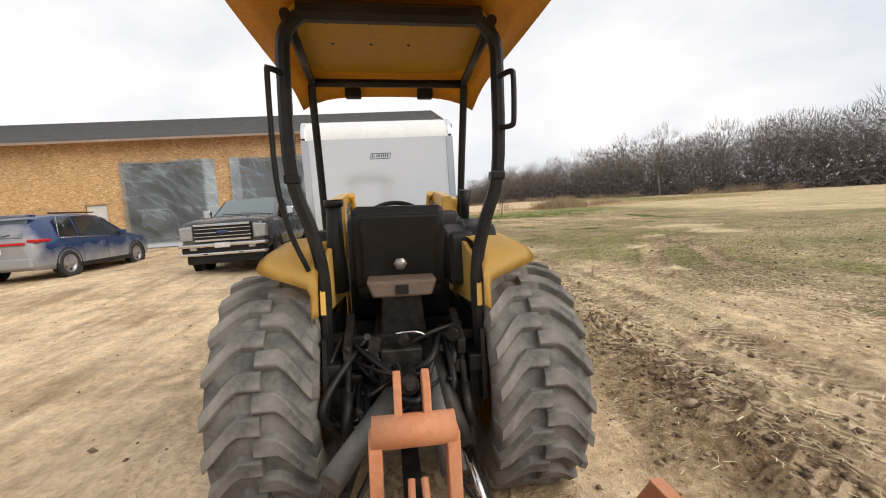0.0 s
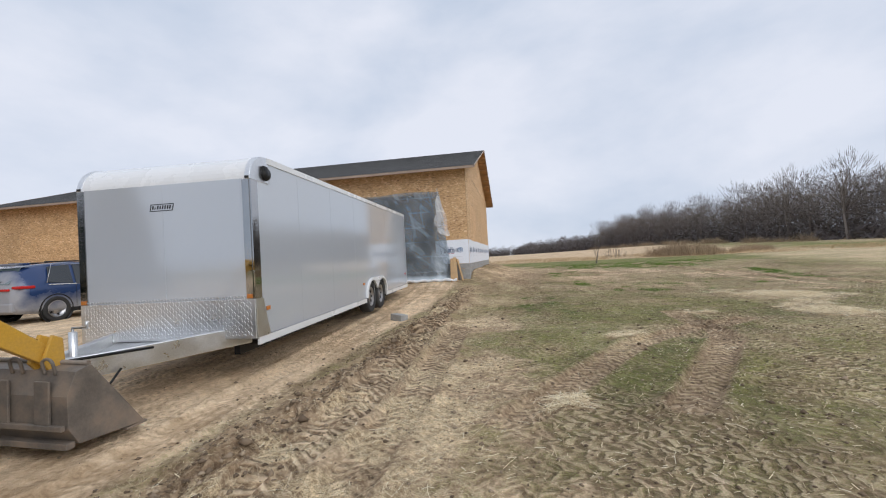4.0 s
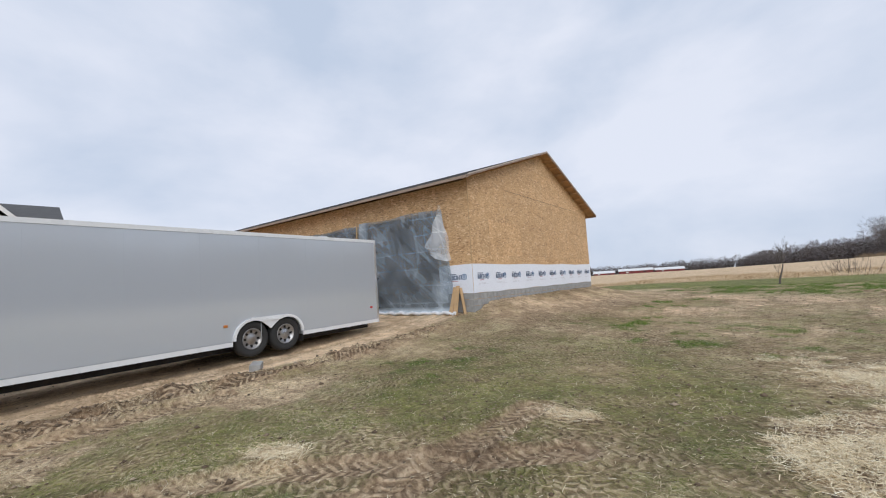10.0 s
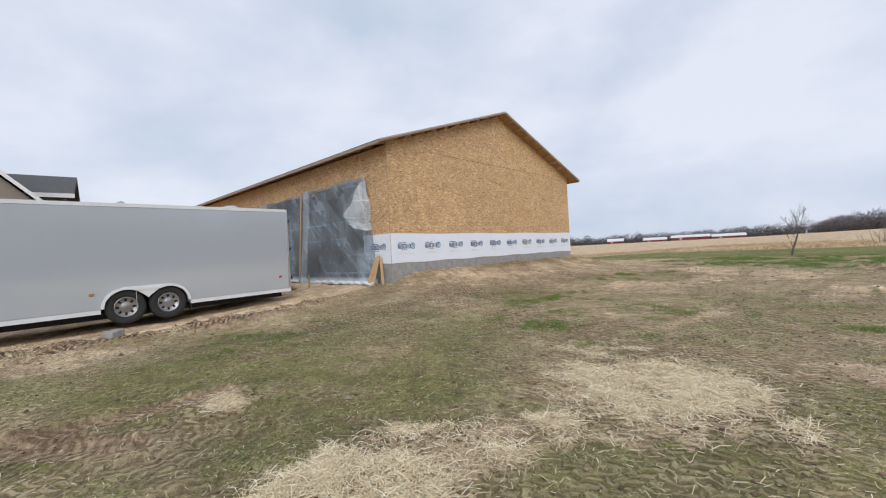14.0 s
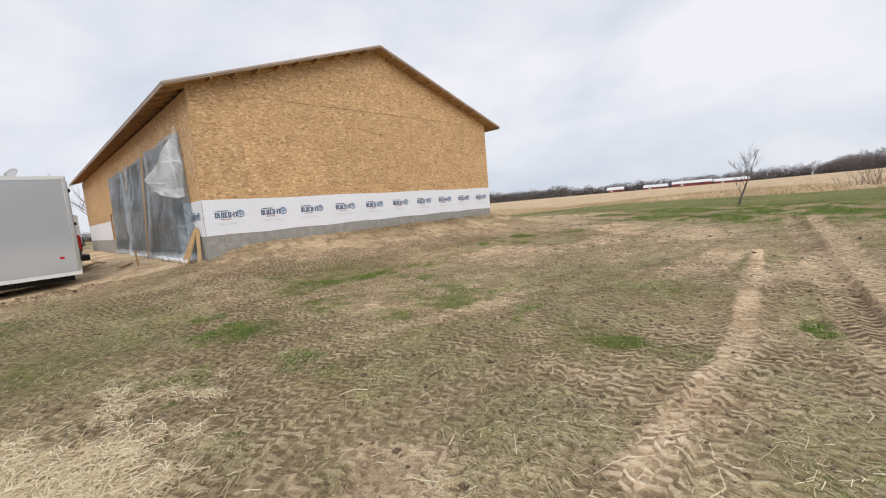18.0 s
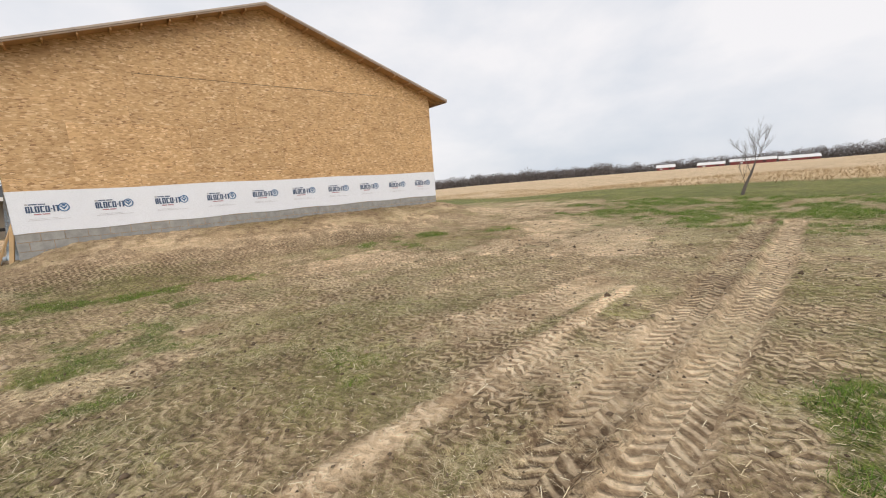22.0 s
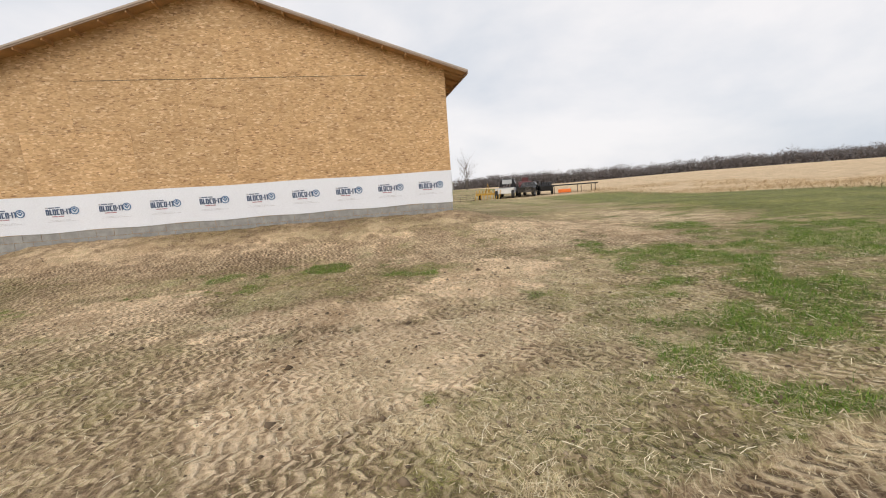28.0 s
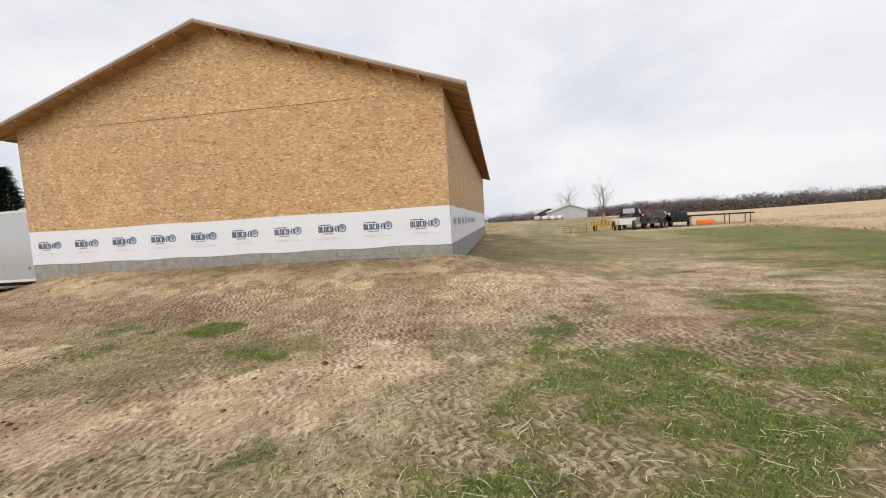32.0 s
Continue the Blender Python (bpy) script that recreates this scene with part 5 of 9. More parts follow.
def road_wheel(name, m, parent, r=0.37, w=0.22, rim=0.22, side=1, spokes=8, rim_mat=M_RIM, group=""):
    wheel = part(name, lathe(tyre_profile(r, w, rim), 32, m), M_RUBBER, parent)
    bm = bmesh.new()
    o = side * w / 2
    lathe([(rim, -o * 0.8), (rim, o * 0.85), (rim - 0.02, o * 0.9), (rim - 0.03, o * 0.5), (0.1, o * 0.35), (0.07, o * 0.55), (0.0, o * 0.58)], 32, m, bm)
    disc = part("rim", bm, rim_mat, wheel)
    for k in range(spokes):
        a = 2 * math.pi * k / spokes
        d = m @ Matrix.Rotation(a, 4, "X")
        nuts = bmesh.new()
        box((min(o * 0.42, o * 0.56), rim * 0.55, -0.022), (max(o * 0.42, o * 0.56), rim * 0.8, 0.022), bm=nuts, m=d)
        part("wheel_slot", nuts, M_BLACK, disc)
    return wheel


def build_trailer():
    t = thing("enclosed_trailer", TRAILER @ pose(0, 0, 0.015, 0.45, 0, 0), "long silver enclosed cargo trailer with white roof and tandem wheels", "trailer")
    W, L, Z0, Z1 = 1.2, 8.62, 0.6, 2.97
    R = 0.34
    core = box((-W + 0.02, 0.3, 1.14), (W - 0.02, L, Z1 - 0.03))
    box((-W + 0.02, 0.3, Z0 + 0.02), (W - 0.02, 4.28, 1.14), bm=core)
    box((-W + 0.02, 6.01, Z0 + 0.02), (W - 0.02, L, 1.14), bm=core)
    body = part("body", core, M_SILVER, t)
    for side in (-1, 1):
        x0, x1 = (W - 0.02, W) if side > 0 else (-W, -W + 0.02)
        part("side_panel", slab([(0.14, Z0 + 0.1), (4.3, Z0 + 0.1), (4.3, 0.74), (4.42, 0.98), (4.6, 1.1), (4.8, 1.125), (5.5, 1.125), (5.7, 1.1), (5.87, 0.98), (5.99, 0.74), (5.99, Z0 + 0.1), (L - 0.06, Z0 + 0.1), (L - 0.06, Z1 - 0.06), (R + 0.05, Z1 - 0.06), (0.14, Z1 - 0.32)], x0, x1, "x"), M_SILVER, body, "glossy silver side sheet")
        xs0, xs1 = (W - 0.015, W + 0.012) if side > 0 else (-W - 0.012, -W + 0.015)
        part("lower_rail", slab([(6.0, Z0), (L, Z0), (L, Z0 + 0.09), (6.0, Z0 + 0.09)], xs0, xs1, "x", bm=slab([(0.04, Z0), (4.29, Z0), (4.29, Z0 + 0.09), (0.04, Z0 + 0.09)], xs0, xs1, "x")), M_WHITE, body)
        part("top_rail", slab([(R + 0.05, Z1 - 0.07), (L, Z1 - 0.07), (L, Z1 + 0.01), (R + 0.05, Z1 + 0.01)], xs0, xs1, "x"), M_WHITE, body)
        part("corner_guard", slab([(0.0, 1.17), (0.14, 1.17), (0.14, Z1 - 0.33), (0.0, Z1 - 0.33)], xs0, xs1, "x"), M_GUARD, body, "polished steel corner guard, its colour darkened for what it mirrors")
        part("tread_plate", slab([(0.0, Z0 + 0.09), (0.3, Z0 + 0.09), (0.16, 1.17), (0.0, 1.17)], xs0 - side * 0.002, xs1, "x"), M_ALU, body, "diamond tread plate")
    part("corner_guard", box((W - 0.1, -0.012, 1.17), (W - 0.012, 0.01, Z1 - 0.33)), M_GUARD, body)
    part("corner_guard", box((-W + 0.012, -0.012, 1.17), (-W + 0.1, 0.01, Z1 - 0.33)), M_GUARD, body)
    front = part("front_panel", box((-W + 0.1, 0.0, 1.17), (W - 0.1, 0.3, Z1 - 0.32)), M_SILVER, body, "flat silver nose panel")
    part("panel_seam", box((-0.012, -0.004, 1.17), (0.012, 0.0, Z1 - 0.33)), M_SILVER, front)
    part("tread_plate", box((-W + 0.0, -0.012, Z0 + 0.09), (W - 0.0, 0.02, 1.17)), M_ALU, front, "diamond tread plate")
    nubs = bmesh.new()
    for i in range(56):
        for j in range(13):
            x, z = -W + 0.06 + i * 0.0415, Z0 + 0.13 + j * 0.039
            a = radians(45 if (i + j) % 2 else -45)
            box((-0.015, -0.006, -0.005), (0.015, 0.0, 0.005), bm=nubs, m=Matrix.Translation((x, -0.012, z)) @ Matrix.Rotation(a, 4, "Y"))
    tagged(part("tread_lug", nubs, M_ALU, front), "", "", "", "stuff")
    # curved cap over the nose
    cap = [(0.3 + R - R * math.cos(a) - 0.3, Z1 - R + R * math.sin(a)) for a in (i * math.pi / 2 / 10 for i in range(11))]
    part("nose_cap", slab(cap + [(R + 0.06, Z1), (R + 0.06, Z1 - R)], -W + 0.03, W - 0.03, "x"), M_WHITE, body, "white moulded nose cap")
    for x in (-W - 0.005, W - 0.07):
        part("cap_end", slab([(p[0] - 0.008, p[1] + 0.008) for p in cap] + [(R + 0.08, Z1 + 0.01), (R + 0.08, Z1 - R)], x, x + 0.075, "x", 0.01), M_ALU, body)
        part("clearance_lamp", box((x + 0.01, -0.018, Z1 - R + 0.02), (x + 0.065, 0.0, Z1 - R + 0.05), 0.004), M_BLACK, body)
    part("roof", slab([(-W + 0.01, Z1 - 0.02), (W - 0.01, Z1 - 0.02), (W - 0.1, Z1 + 0.015), (-W + 0.1, Z1 + 0.015)], R, L, "y"), M_WHITE, body, "white roof skin")
    # maker's plate on the nose: bars in a frame
    plate = bmesh.new()
    for q in ([(-0.17, 0.0), (0.15, 0.0), (0.152, 0.008), (-0.168, 0.008)], [(-0.152, 0.082), (0.168, 0.082), (0.17, 0.09), (-0.15, 0.09)], [(-0.17, 0.0), (-0.162, 0.0), (-0.142, 0.09), (-0.15, 0.09)], [(0.142, 0.0), (0.15, 0.0), (0.17, 0.09), (0.162, 0.09)]):
        slab([(x, 2.32 + z) for x, z in q], -0.005, -0.001, "y", bm=plate)
    for i, w in enumerate((0.026, 0.012, 0.026, 0.026, 0.026, 0.026, 0.026, 0.026)):
        x0 = -0.135 + i * 0.034
        slab([(x0, 2.345), (x0 + w * 0.6, 2.345), (x0 + w * 0.6 + 0.01, 2.39 if i != 1 else 2.37), (x0 + 0.01, 2.39 if i != 1 else 2.37)], -0.005, -0.001, "y", bm=plate)
    part("maker_plate", plate, M_BLACK, front, "black framed lettering bars")
    # doors, lamps, vents
    part("rear_frame", box((-W, L - 0.06, Z0), (W, L + 0.02, Z1), 0.01), M_ALU, body)
    part("rear_door", box((-W + 0.1, L + 0.02, Z0 + 0.08), (W - 0.1, L + 0.045, Z1 - 0.12), 0.008), M_SILVER, body, "grey rear ramp door")
    for z in (0.95, 1.8, 2.6):
        part("hinge", box((W - 0.16, L + 0.03, z), (W + 0.01, L + 0.07, z + 0.07), 0.008), M_BLACK, body)
    vent = bmesh.new()
    lathe([(0.0, 0.06), (0.07, 0.055), (0.085, 0.03), (0.085, 0.0)], 16, pose(W, 0.33, Z1 - 0.22, 0, 0, 0), vent)
    part("side_vent", vent, M_BLACK, body, "black round side vent")
    part("vent_hood", box((W, 0.25, Z1 - 0.2), (W + 0.05, 0.35, Z1 - 0.12), 0.015), M_BLACK, body)
    for x, y, z in ((W, 0.27, 1.0), (W, 4.15, 1.0), (W, L - 0.3, 1.02)):
        part("marker_lamp", box((x, y - 0.04, z), (x + 0.02, y + 0.04, z + 0.05), 0.006), M_AMBER if y < 5 else M_REDL, body)
    for x in (-W + 0.02, W - 0.09):
        part("marker_lamp", box((x, -0.03, 1.18), (x + 0.07, -0.012, 1.23), 0.006), M_AMBER, front)
    # seams of the side sheets
    for i in range(1, 7):
        y = i * L / 7
        part("sheet_seam", box((W - 0.001, y - 0.006, Z0 + 0.1), (W + 0.0015, y + 0.006, Z1 - 0.07)), M_SILVER, body)
    # wheels, axles and fender
    for y in (4.74, 5.55):
        for side in (1, -1):
            road_wheel("wheel", pose(side * (W - 0.13), y, 0.69, 0, 0, 0), t, 0.375, 0.23, 0.225, side)
        part("axle", rod([(-W + 0.2, y, 0.66), (W - 0.2, y, 0.66)], 0.04), M_BLACK, t)
    for side in (1, -1):
        arch = []
        for cy, a0, a1 in ((4.74, math.pi, math.pi * 0.36), (5.55, math.pi * 0.64, 0)):
            for i in range(13):
                a = a0 + (a1 - a0) * i / 12
                arch.append((cy + 0.45 * math.cos(a), 0.7 + 0.43 * math.sin(a)))
        bm = bmesh.new()
        for k in range(len(arch) - 1):
            x0, x1 = (W - 0.01, W + 0.045) if side > 0 else (-W - 0.045, -W + 0.01)
            def shrink(p):
                cy = 4.74 if p[0] < 5.145 else 5.55
                return (cy + (p[0] - cy) * 0.88, 0.7 + (p[1] - 0.7) * 0.87)
            slab([arch[k], arch[k + 1], shrink(arch[k + 1]), shrink(arch[k])], x0, x1, "x", bm=bm)
        part("fender", bm, M_WHITE, t, "white tandem fender")
        part("fender_web", slab([(4.72, 1.135), (5.57, 1.135), (5.57, 1.1), (5.38, 1.05), (5.22, 0.93), (5.145, 0.86), (5.07, 0.93), (4.91, 1.05), (4.72, 1.1)], side * (W - 0.005), side * (W + 0.03), "x"), M_WHITE, t, "white web between the wheel arches")
        part("wheel_well", slab([(4.35, 0.7), (5.94, 0.7), (5.94, 0.75), (5.7, 1.08), (5.3, 1.12), (4.9, 1.12), (4.55, 1.06), (4.35, 0.75)], side * (W - 0.36), side * (W - 0.34), "x"), M_BLACK, t)
    # chassis and tongue
    for side in (1, -1):
        part("chassis_rail", box((side * 0.8 - 0.04, 0.2, 0.45), (side * 0.8 + 0.04, L - 0.1, 0.6)), M_BLACK, t)
        part("tongue_rail", slab([(side * 0.85, 0.3), (side * 0.95, 0.3), (side * 0.13, -1.35), (side * 0.03, -1.35)], 0.58, 0.8, "z", 0.01), M_ALU, t, "bright aluminium A-frame rail")
    for k in range(11):
        part("crossmember", box((-1.1, 0.4 + 0.78 * k, 0.54), (1.1, 0.45 + 0.78 * k, 0.6)), M_BLACK, t)
    part("tongue_plate", slab([(-0.84, 0.28), (0.84, 0.28), (0.36, -0.7), (-0.36, -0.7)], 0.67, 0.68, "z"), M_ALU, t, "bright deck plate on the A-frame")
    part("coupler", box((-0.09, -1.62, 0.62), (0.09, -1.3, 0.76), 0.03), M_ALU, t)
    jack = part("tongue_jack", rod([(0.0, -1.15, 0.3), (0.0, -1.15, 1.02)], 0.035, 12), M_ALU, t)
    part("crank", rod([(0.0, -1.15, 1.02), (0.0, -1.15, 1.06), (0.16, -1.15, 1.06), (0.16, -1.15, 1.12)], 0.012, 8), M_ALU, jack)
    part("jack_foot", box((-0.08, -1.23, 0.27), (0.08, -1.07, 0.3)), M_ALU, jack)
    part("jack_block", box((-0.12, -1.27, 0.08), (0.12, -1.03, 0.27), 0.006), M_LUMBER, jack)
    part("safety_chain", rod(curve_pts([(0.12, -1.3, 0.62), (0.24, -1.42, 0.42), (0.34, -1.25, 0.4), (0.36, -1.0, 0.62)], 6), 0.012, 6), M_BLACK, t)
    part("cable", rod(curve_pts([(0.05, -1.3, 0.76), (0.2, -1.45, 0.8), (0.3, -1.1, 0.78), (0.45, -0.7, 0.76)], 6), 0.014, 6), M_BLACK, t)
    tagged(part("mud_flap", box((0.9, 6.02, 0.45), (1.15, 6.03, 0.62)), M_RUBBER, t), "")
    return t


build_trailer()
stone = tagged(finish("concrete_chock", box((-0.1, -0.2, -0.05), (0.1, 0.2, 0.1), 0.015), M_CMU), "grey concrete block lying on the drive", "block")
stone.matrix_world = pose(0.32, 11.65, land_at(0.32, 11.65) + 0.03, 2, 3, 60)


# ---- compact loader tractor: local x right, y forward, origin under the rear axle ----
def lugged_tyre(name, r, w, rim, m, count, lug_h, thick, parent, label):
    """A tyre whose bar lugs, each a part, run from the middle to the shoulder."""
    wheel = part(name, lathe([(rim, -w * 0.36), (rim + 0.02, -w * 0.45), (r * 0.8, -w * 0.5), (r - lug_h * 1.4, -w * 0.47), (r - lug_h, -w * 0.36), (r - lug_h, w * 0.36), (r - lug_h * 1.4, w * 0.47), (r * 0.8, w * 0.5), (rim + 0.02, w * 0.45), (rim, w * 0.36)], 48, m), M_TYREDUST, parent, label)
    line = [(-0.03, 0.0), (0.17, 0.0), (0.25, 0.05), (0.38, 0.17), (0.47, 0.25), (0.5, 0.26)]
    for side in (1, -1):
        bm = bmesh.new()
        rows = []
        for j, (fx, da) in enumerate(line):
            top = r if j < 4 else (r - lug_h * 0.25 if j == 4 else r - lug_h * 2.6)
            base = r - lug_h * 1.2 if j < 4 else (r - lug_h * 1.8 if j == 4 else r - lug_h * 3.6)
            half = thick / r * (1.0 if j < 3 else 0.9)
            rows.append([bm.verts.new((side * fx * w, rr * math.cos(da + dh), rr * math.sin(da + dh))) for dh, rr in ((-half * 1.3, base), (-half * 0.95, top - 0.2 * lug_h), (-half * 0.7, top), (half * 0.7, top), (half * 0.95, top - 0.2 * lug_h), (half * 1.3, base))])
        for p, q in zip(rows, rows[1:]):
            for i in range(5):
                bm.faces.new((p[i], p[i + 1], q[i + 1], q[i]) if side > 0 else (p[i], q[i], q[i + 1], p[i + 1])).smooth = i in (1, 3)
        bm.faces.new(rows[0] if side < 0 else rows[0][::-1])
        bm.faces.new(rows[-1] if side > 0 else rows[-1][::-1])
        lug = part("tread_lug", bm, M_TYREDUST, wheel)
        for k in range(count):
            piece = lug if k == 0 else new("tread_lug", lug.data)
            piece.parent = wheel
            piece.matrix_local = m @ Matrix.Rotation(2 * math.pi * (k + (0.5 if side > 0 else 0)) / count, 4, "X")
    return wheel


def dished_rim(rim, w, side, m):
    o = side * w / 2
    return lathe([(rim, -o * 0.75), (rim + 0.015, o * 0.8), (rim + 0.005, o * 0.86), (rim - 0.025, o * 0.8), (rim - 0.04, o * 0.1), (rim * 0.62, o * -0.05), (rim * 0.55, o * 0.12), (rim * 0.3, o * 0.15), (rim * 0.28, o * 0.4), (rim * 0.2, o * 0.48), (0.0, o * 0.48)], 40, m)


def build_tractor():
    base_z = 0.0
    t = thing("loader_tractor", pose(TRACTOR_AT[0], TRACTOR_AT[1], base_z, 0.8, 2.1, TRACTOR_TURN), "yellow compact loader tractor with canopy, front bucket and orange rear blade", "tractor")
    g = -0.02
    for side in (1, -1):
        m = pose(side * 0.6, 0, 0.585 + g, 0, 0, 0)
        wheel = lugged_tyre("rear_wheel", 0.59, 0.45, 0.33, m, 21, 0.036, 0.04, t, "large dusty bar-tread tyre")
        rim = part("rim", dished_rim(0.33, 0.45, side, m), M_YELLOW, wheel, "deep yellow rim")
        for k in range(8):
            a = 2 * math.pi * k / 8
            part("wheel_bolt", lathe([(0.0, side * 0.055), (0.016, side * 0.055), (0.016, side * 0.03)], 6, m @ Matrix.Rotation(a, 4, "X") @ Matrix.Translation((0, 0.14, 0))), M_BLACK, rim)
        m = pose(side * 0.53, 1.7, 0.435 + g, 0, 0, 5)
        wheel = lugged_tyre("front_wheel", 0.37, 0.28, 0.205, m, 17, 0.024, 0.028, t, "small dusty bar-tread tyre")
        rim = part("rim", dished_rim(0.205, 0.28, side, m), M_YELLOW, wheel, "yellow rim")
        part("hub", lathe([(0.0, side * 0.055), (0.03, side * 0.052), (0.04, side * 0.035), (0.085, side * 0.03), (0.118, side * 0.022), (0.122, side * 0.0)], 20, m), M_GREASE, rim, "greasy rusted hub")
        for k in range(6):
            a = 2 * math.pi * k / 6
            part("wheel_bolt", lathe([(0.0, side * 0.045), (0.011, side * 0.045), (0.011, side * 0.02)], 6, m @ Matrix.Rotation(a, 4, "X") @ Matrix.Translation((0, 0.1, 0))), M_RUSTY, rim)
        # fender over the rear wheel
        bm = bmesh.new()
        prof = [(-0.37, 1.02), (-0.365, 1.1), (-0.345, 1.18), (-0.29, 1.25), (-0.17, 1.3), (0.1, 1.32), (0.36, 1.325), (0.5, 1.25), (0.58, 1.05), (0.6, 0.88)]
        rows = []
        pts = curve_pts([(0, y, z) for y, z in prof], 3)
        for i, p in enumerate(pts):
            f = i / (len(pts) - 1)
            wid = 0.035 + 0.245 * float(sstep(0.2, 0.36, f)) - 0.05 * max(0, f - 0.75) / 0.25
            row = []
            for j in range(5):
                e = j / 4
                x = 0.37 + wid * e
                drop = 0.02 * e ** 3 + 0.03 * max(0, e - 0.75) / 0.25 * (1 - f)
                row.append(bm.verts.new((side * x, p.y, p.z - drop)))
            rows.append(row)
        for a, b in zip(rows, rows[1:]):
            for j in range(4):
                q = (a[j], a[j + 1], b[j + 1], b[j]) if side > 0 else (a[j], b[j], b[j + 1], a[j + 1])
                bm.faces.new(q).smooth = True
        bmesh.ops.solidify(bm, geom=bm.faces[:], thickness=0.012)
        fender = part("fender", bm, M_YFADE, t, "sun-faded yellow fender")
        part("inner_panel", slab([(-0.34, 1.02), (-0.33, 1.12), (-0.25, 1.23), (0.0, 1.29), (0.3, 1.3), (0.5, 1.2), (0.55, 0.92)], side * 0.345, side * 0.367, "x"), M_YFADE, fender)
        part("inner_guard", slab([(-0.42, 0.6), (-0.38, 0.92), (0.55, 0.92), (0.55, 0.6)], side * 0.345, side * 0.365, "x"), M_BLACKP, fender)
        part("fender_console", slab([(0.06, 1.31), (0.12, 1.37), (0.27, 1.41 if side > 0 else 1.37), (0.42, 1.39 if side > 0 else 1.36), (0.52, 1.28)], side * 0.38, side * (0.56 if side > 0 else 0.46), "x", 0.02), M_BLACKP, fender, "black moulded armrest console")
        # roll bars
        rear = curve_pts([(side * 0.36, -0.3, 0.78), (side * 0.35, -0.3, 1.15), (side * 0.385, -0.31, 1.38), (side * 0.455, -0.32, 1.64), (side * 0.46, -0.32, 2.05), (side * 0.445, -0.32, 2.22), (side * 0.36, -0.32, 2.31)], 5)
        post = part("rear_post", rod(rear, 0.03, 8, flat=True), M_BLACK, t, "bowed black roll-bar post")
        part("post_clamp", box((side * 0.452 - 0.033, -0.353, 1.6), (side * 0.452 + 0.033, -0.287, 1.64), 0.008), M_BLACK, post)
        grab = curve_pts([(0.46, -0.34, 2.05), (0.5, -0.39, 2.06), (0.51, -0.4, 2.03), (0.51, -0.4, 1.86), (0.5, -0.39, 1.83), (0.46, -0.34, 1.83)], 4)
        if side < 0:
            grab = curve_pts([(-0.46, -0.34, 2.05), (-0.5, -0.38, 2.06), (-0.51, -0.385, 2.02), (-0.505, -0.38, 1.62), (-0.47, -0.36, 1.4), (-0.41, -0.32, 1.22)], 4)
        part("grab_handle", rod(grab, 0.012, 8), M_BLACK, post)
        part("front_post", rod(curve_pts([(side * 0.5, 0.98, 0.7), (side * 0.5, 0.96, 1.15), (side * 0.505, 0.86, 1.7), (side * 0.51, 0.73, 2.22), (side * 0.5, 0.68, 2.31)], 4), 0.026, 8, flat=True), M_BLACK, t, "slim black canopy post")
        part("roof_rail", rod([(side * 0.44, -0.32, 2.3), (side * 0.5, 0.68, 2.31)], 0.024, 8), M_BLACK, t)
        # loader: tower, arm and cylinders
        part("loader_tower", slab([(0.86, 0.55), (1.16, 0.55), (1.14, 1.05), (1.08, 1.56), (0.92, 1.56), (0.88, 1.0)], side * 0.36, side * 0.44, "x", 0.008), M_YELLOW, t)
        arm = part("loader_arm", slab([(0.9, 1.42), (0.96, 1.54), (2.06, 1.64), (2.2, 1.58), (2.98, 0.92), (2.9, 0.82), (2.1, 1.4), (1.98, 1.44), (1.0, 1.4)], side * 0.43, side * 0.5, "x", 0.008), M_YELLOW, t, "yellow loader arm")
        part("pivot_pin", lathe([(0.0, side * 0.03), (0.035, side * 0.03), (0.035, side * -0.1)], 12, pose(side * 0.5, 0.97, 1.48)), M_BLACK, arm)
        part("pivot_cap", lathe([(0.0, side * 0.008), (0.032, side * 0.008), (0.032, side * -0.08)], 16, pose(side * 0.5, 2.12, 1.565)), M_YELLOW, arm)
        for i in range(10 if side > 0 else 0):
            if i == 4:
                continue
            y0, z0 = 1.33 + 0.056 * i, 1.485 + 0.006 * i
            glyph = slab([(y0, z0), (y0 + 0.014, z0 + 0.001), (y0 + 0.014, z0 + 0.067), (y0, z0 + 0.066)], 0.5, 0.503, "x")
            slab([(y0 + 0.014, z0), (y0 + 0.04, z0 + 0.003), (y0 + 0.04, z0 + 0.016), (y0 + 0.014, z0 + 0.013)], 0.5, 0.503, "x", bm=glyph)
            if i % 3:
                slab([(y0 + 0.014, z0 + 0.05), (y0 + 0.04, z0 + 0.053), (y0 + 0.04, z0 + 0.067), (y0 + 0.014, z0 + 0.066)], 0.5, 0.503, "x", bm=glyph)
            if i % 2:
                slab([(y0 + 0.03, z0 + 0.012), (y0 + 0.042, z0 + 0.013), (y0 + 0.042, z0 + 0.055), (y0 + 0.03, z0 + 0.054)], 0.5, 0.503, "x", bm=glyph)
            part("decal_bar", glyph, M_DECAL, arm, "white lettering bar")
        cyl = part("lift_cylinder", rod([(side * 0.4, 0.95, 0.86), (side * 0.455, 1.5, 1.2)], 0.036, 12), M_RUSTY, t)
        part("cylinder_rod", rod([(side * 0.455, 1.5, 1.2), (side * 0.465, 1.95, 1.46)], 0.018, 10), M_CHROME, cyl)
        part("gland", rod([(side * 0.452, 1.46, 1.176), (side * 0.456, 1.52, 1.212)], 0.042, 12), M_BLACK, cyl)
        cyl = part("tilt_cylinder", rod([(side * 0.4, 2.1, 1.62), (side * 0.4, 2.5, 1.31)], 0.032, 12), M_YELLOW, t)
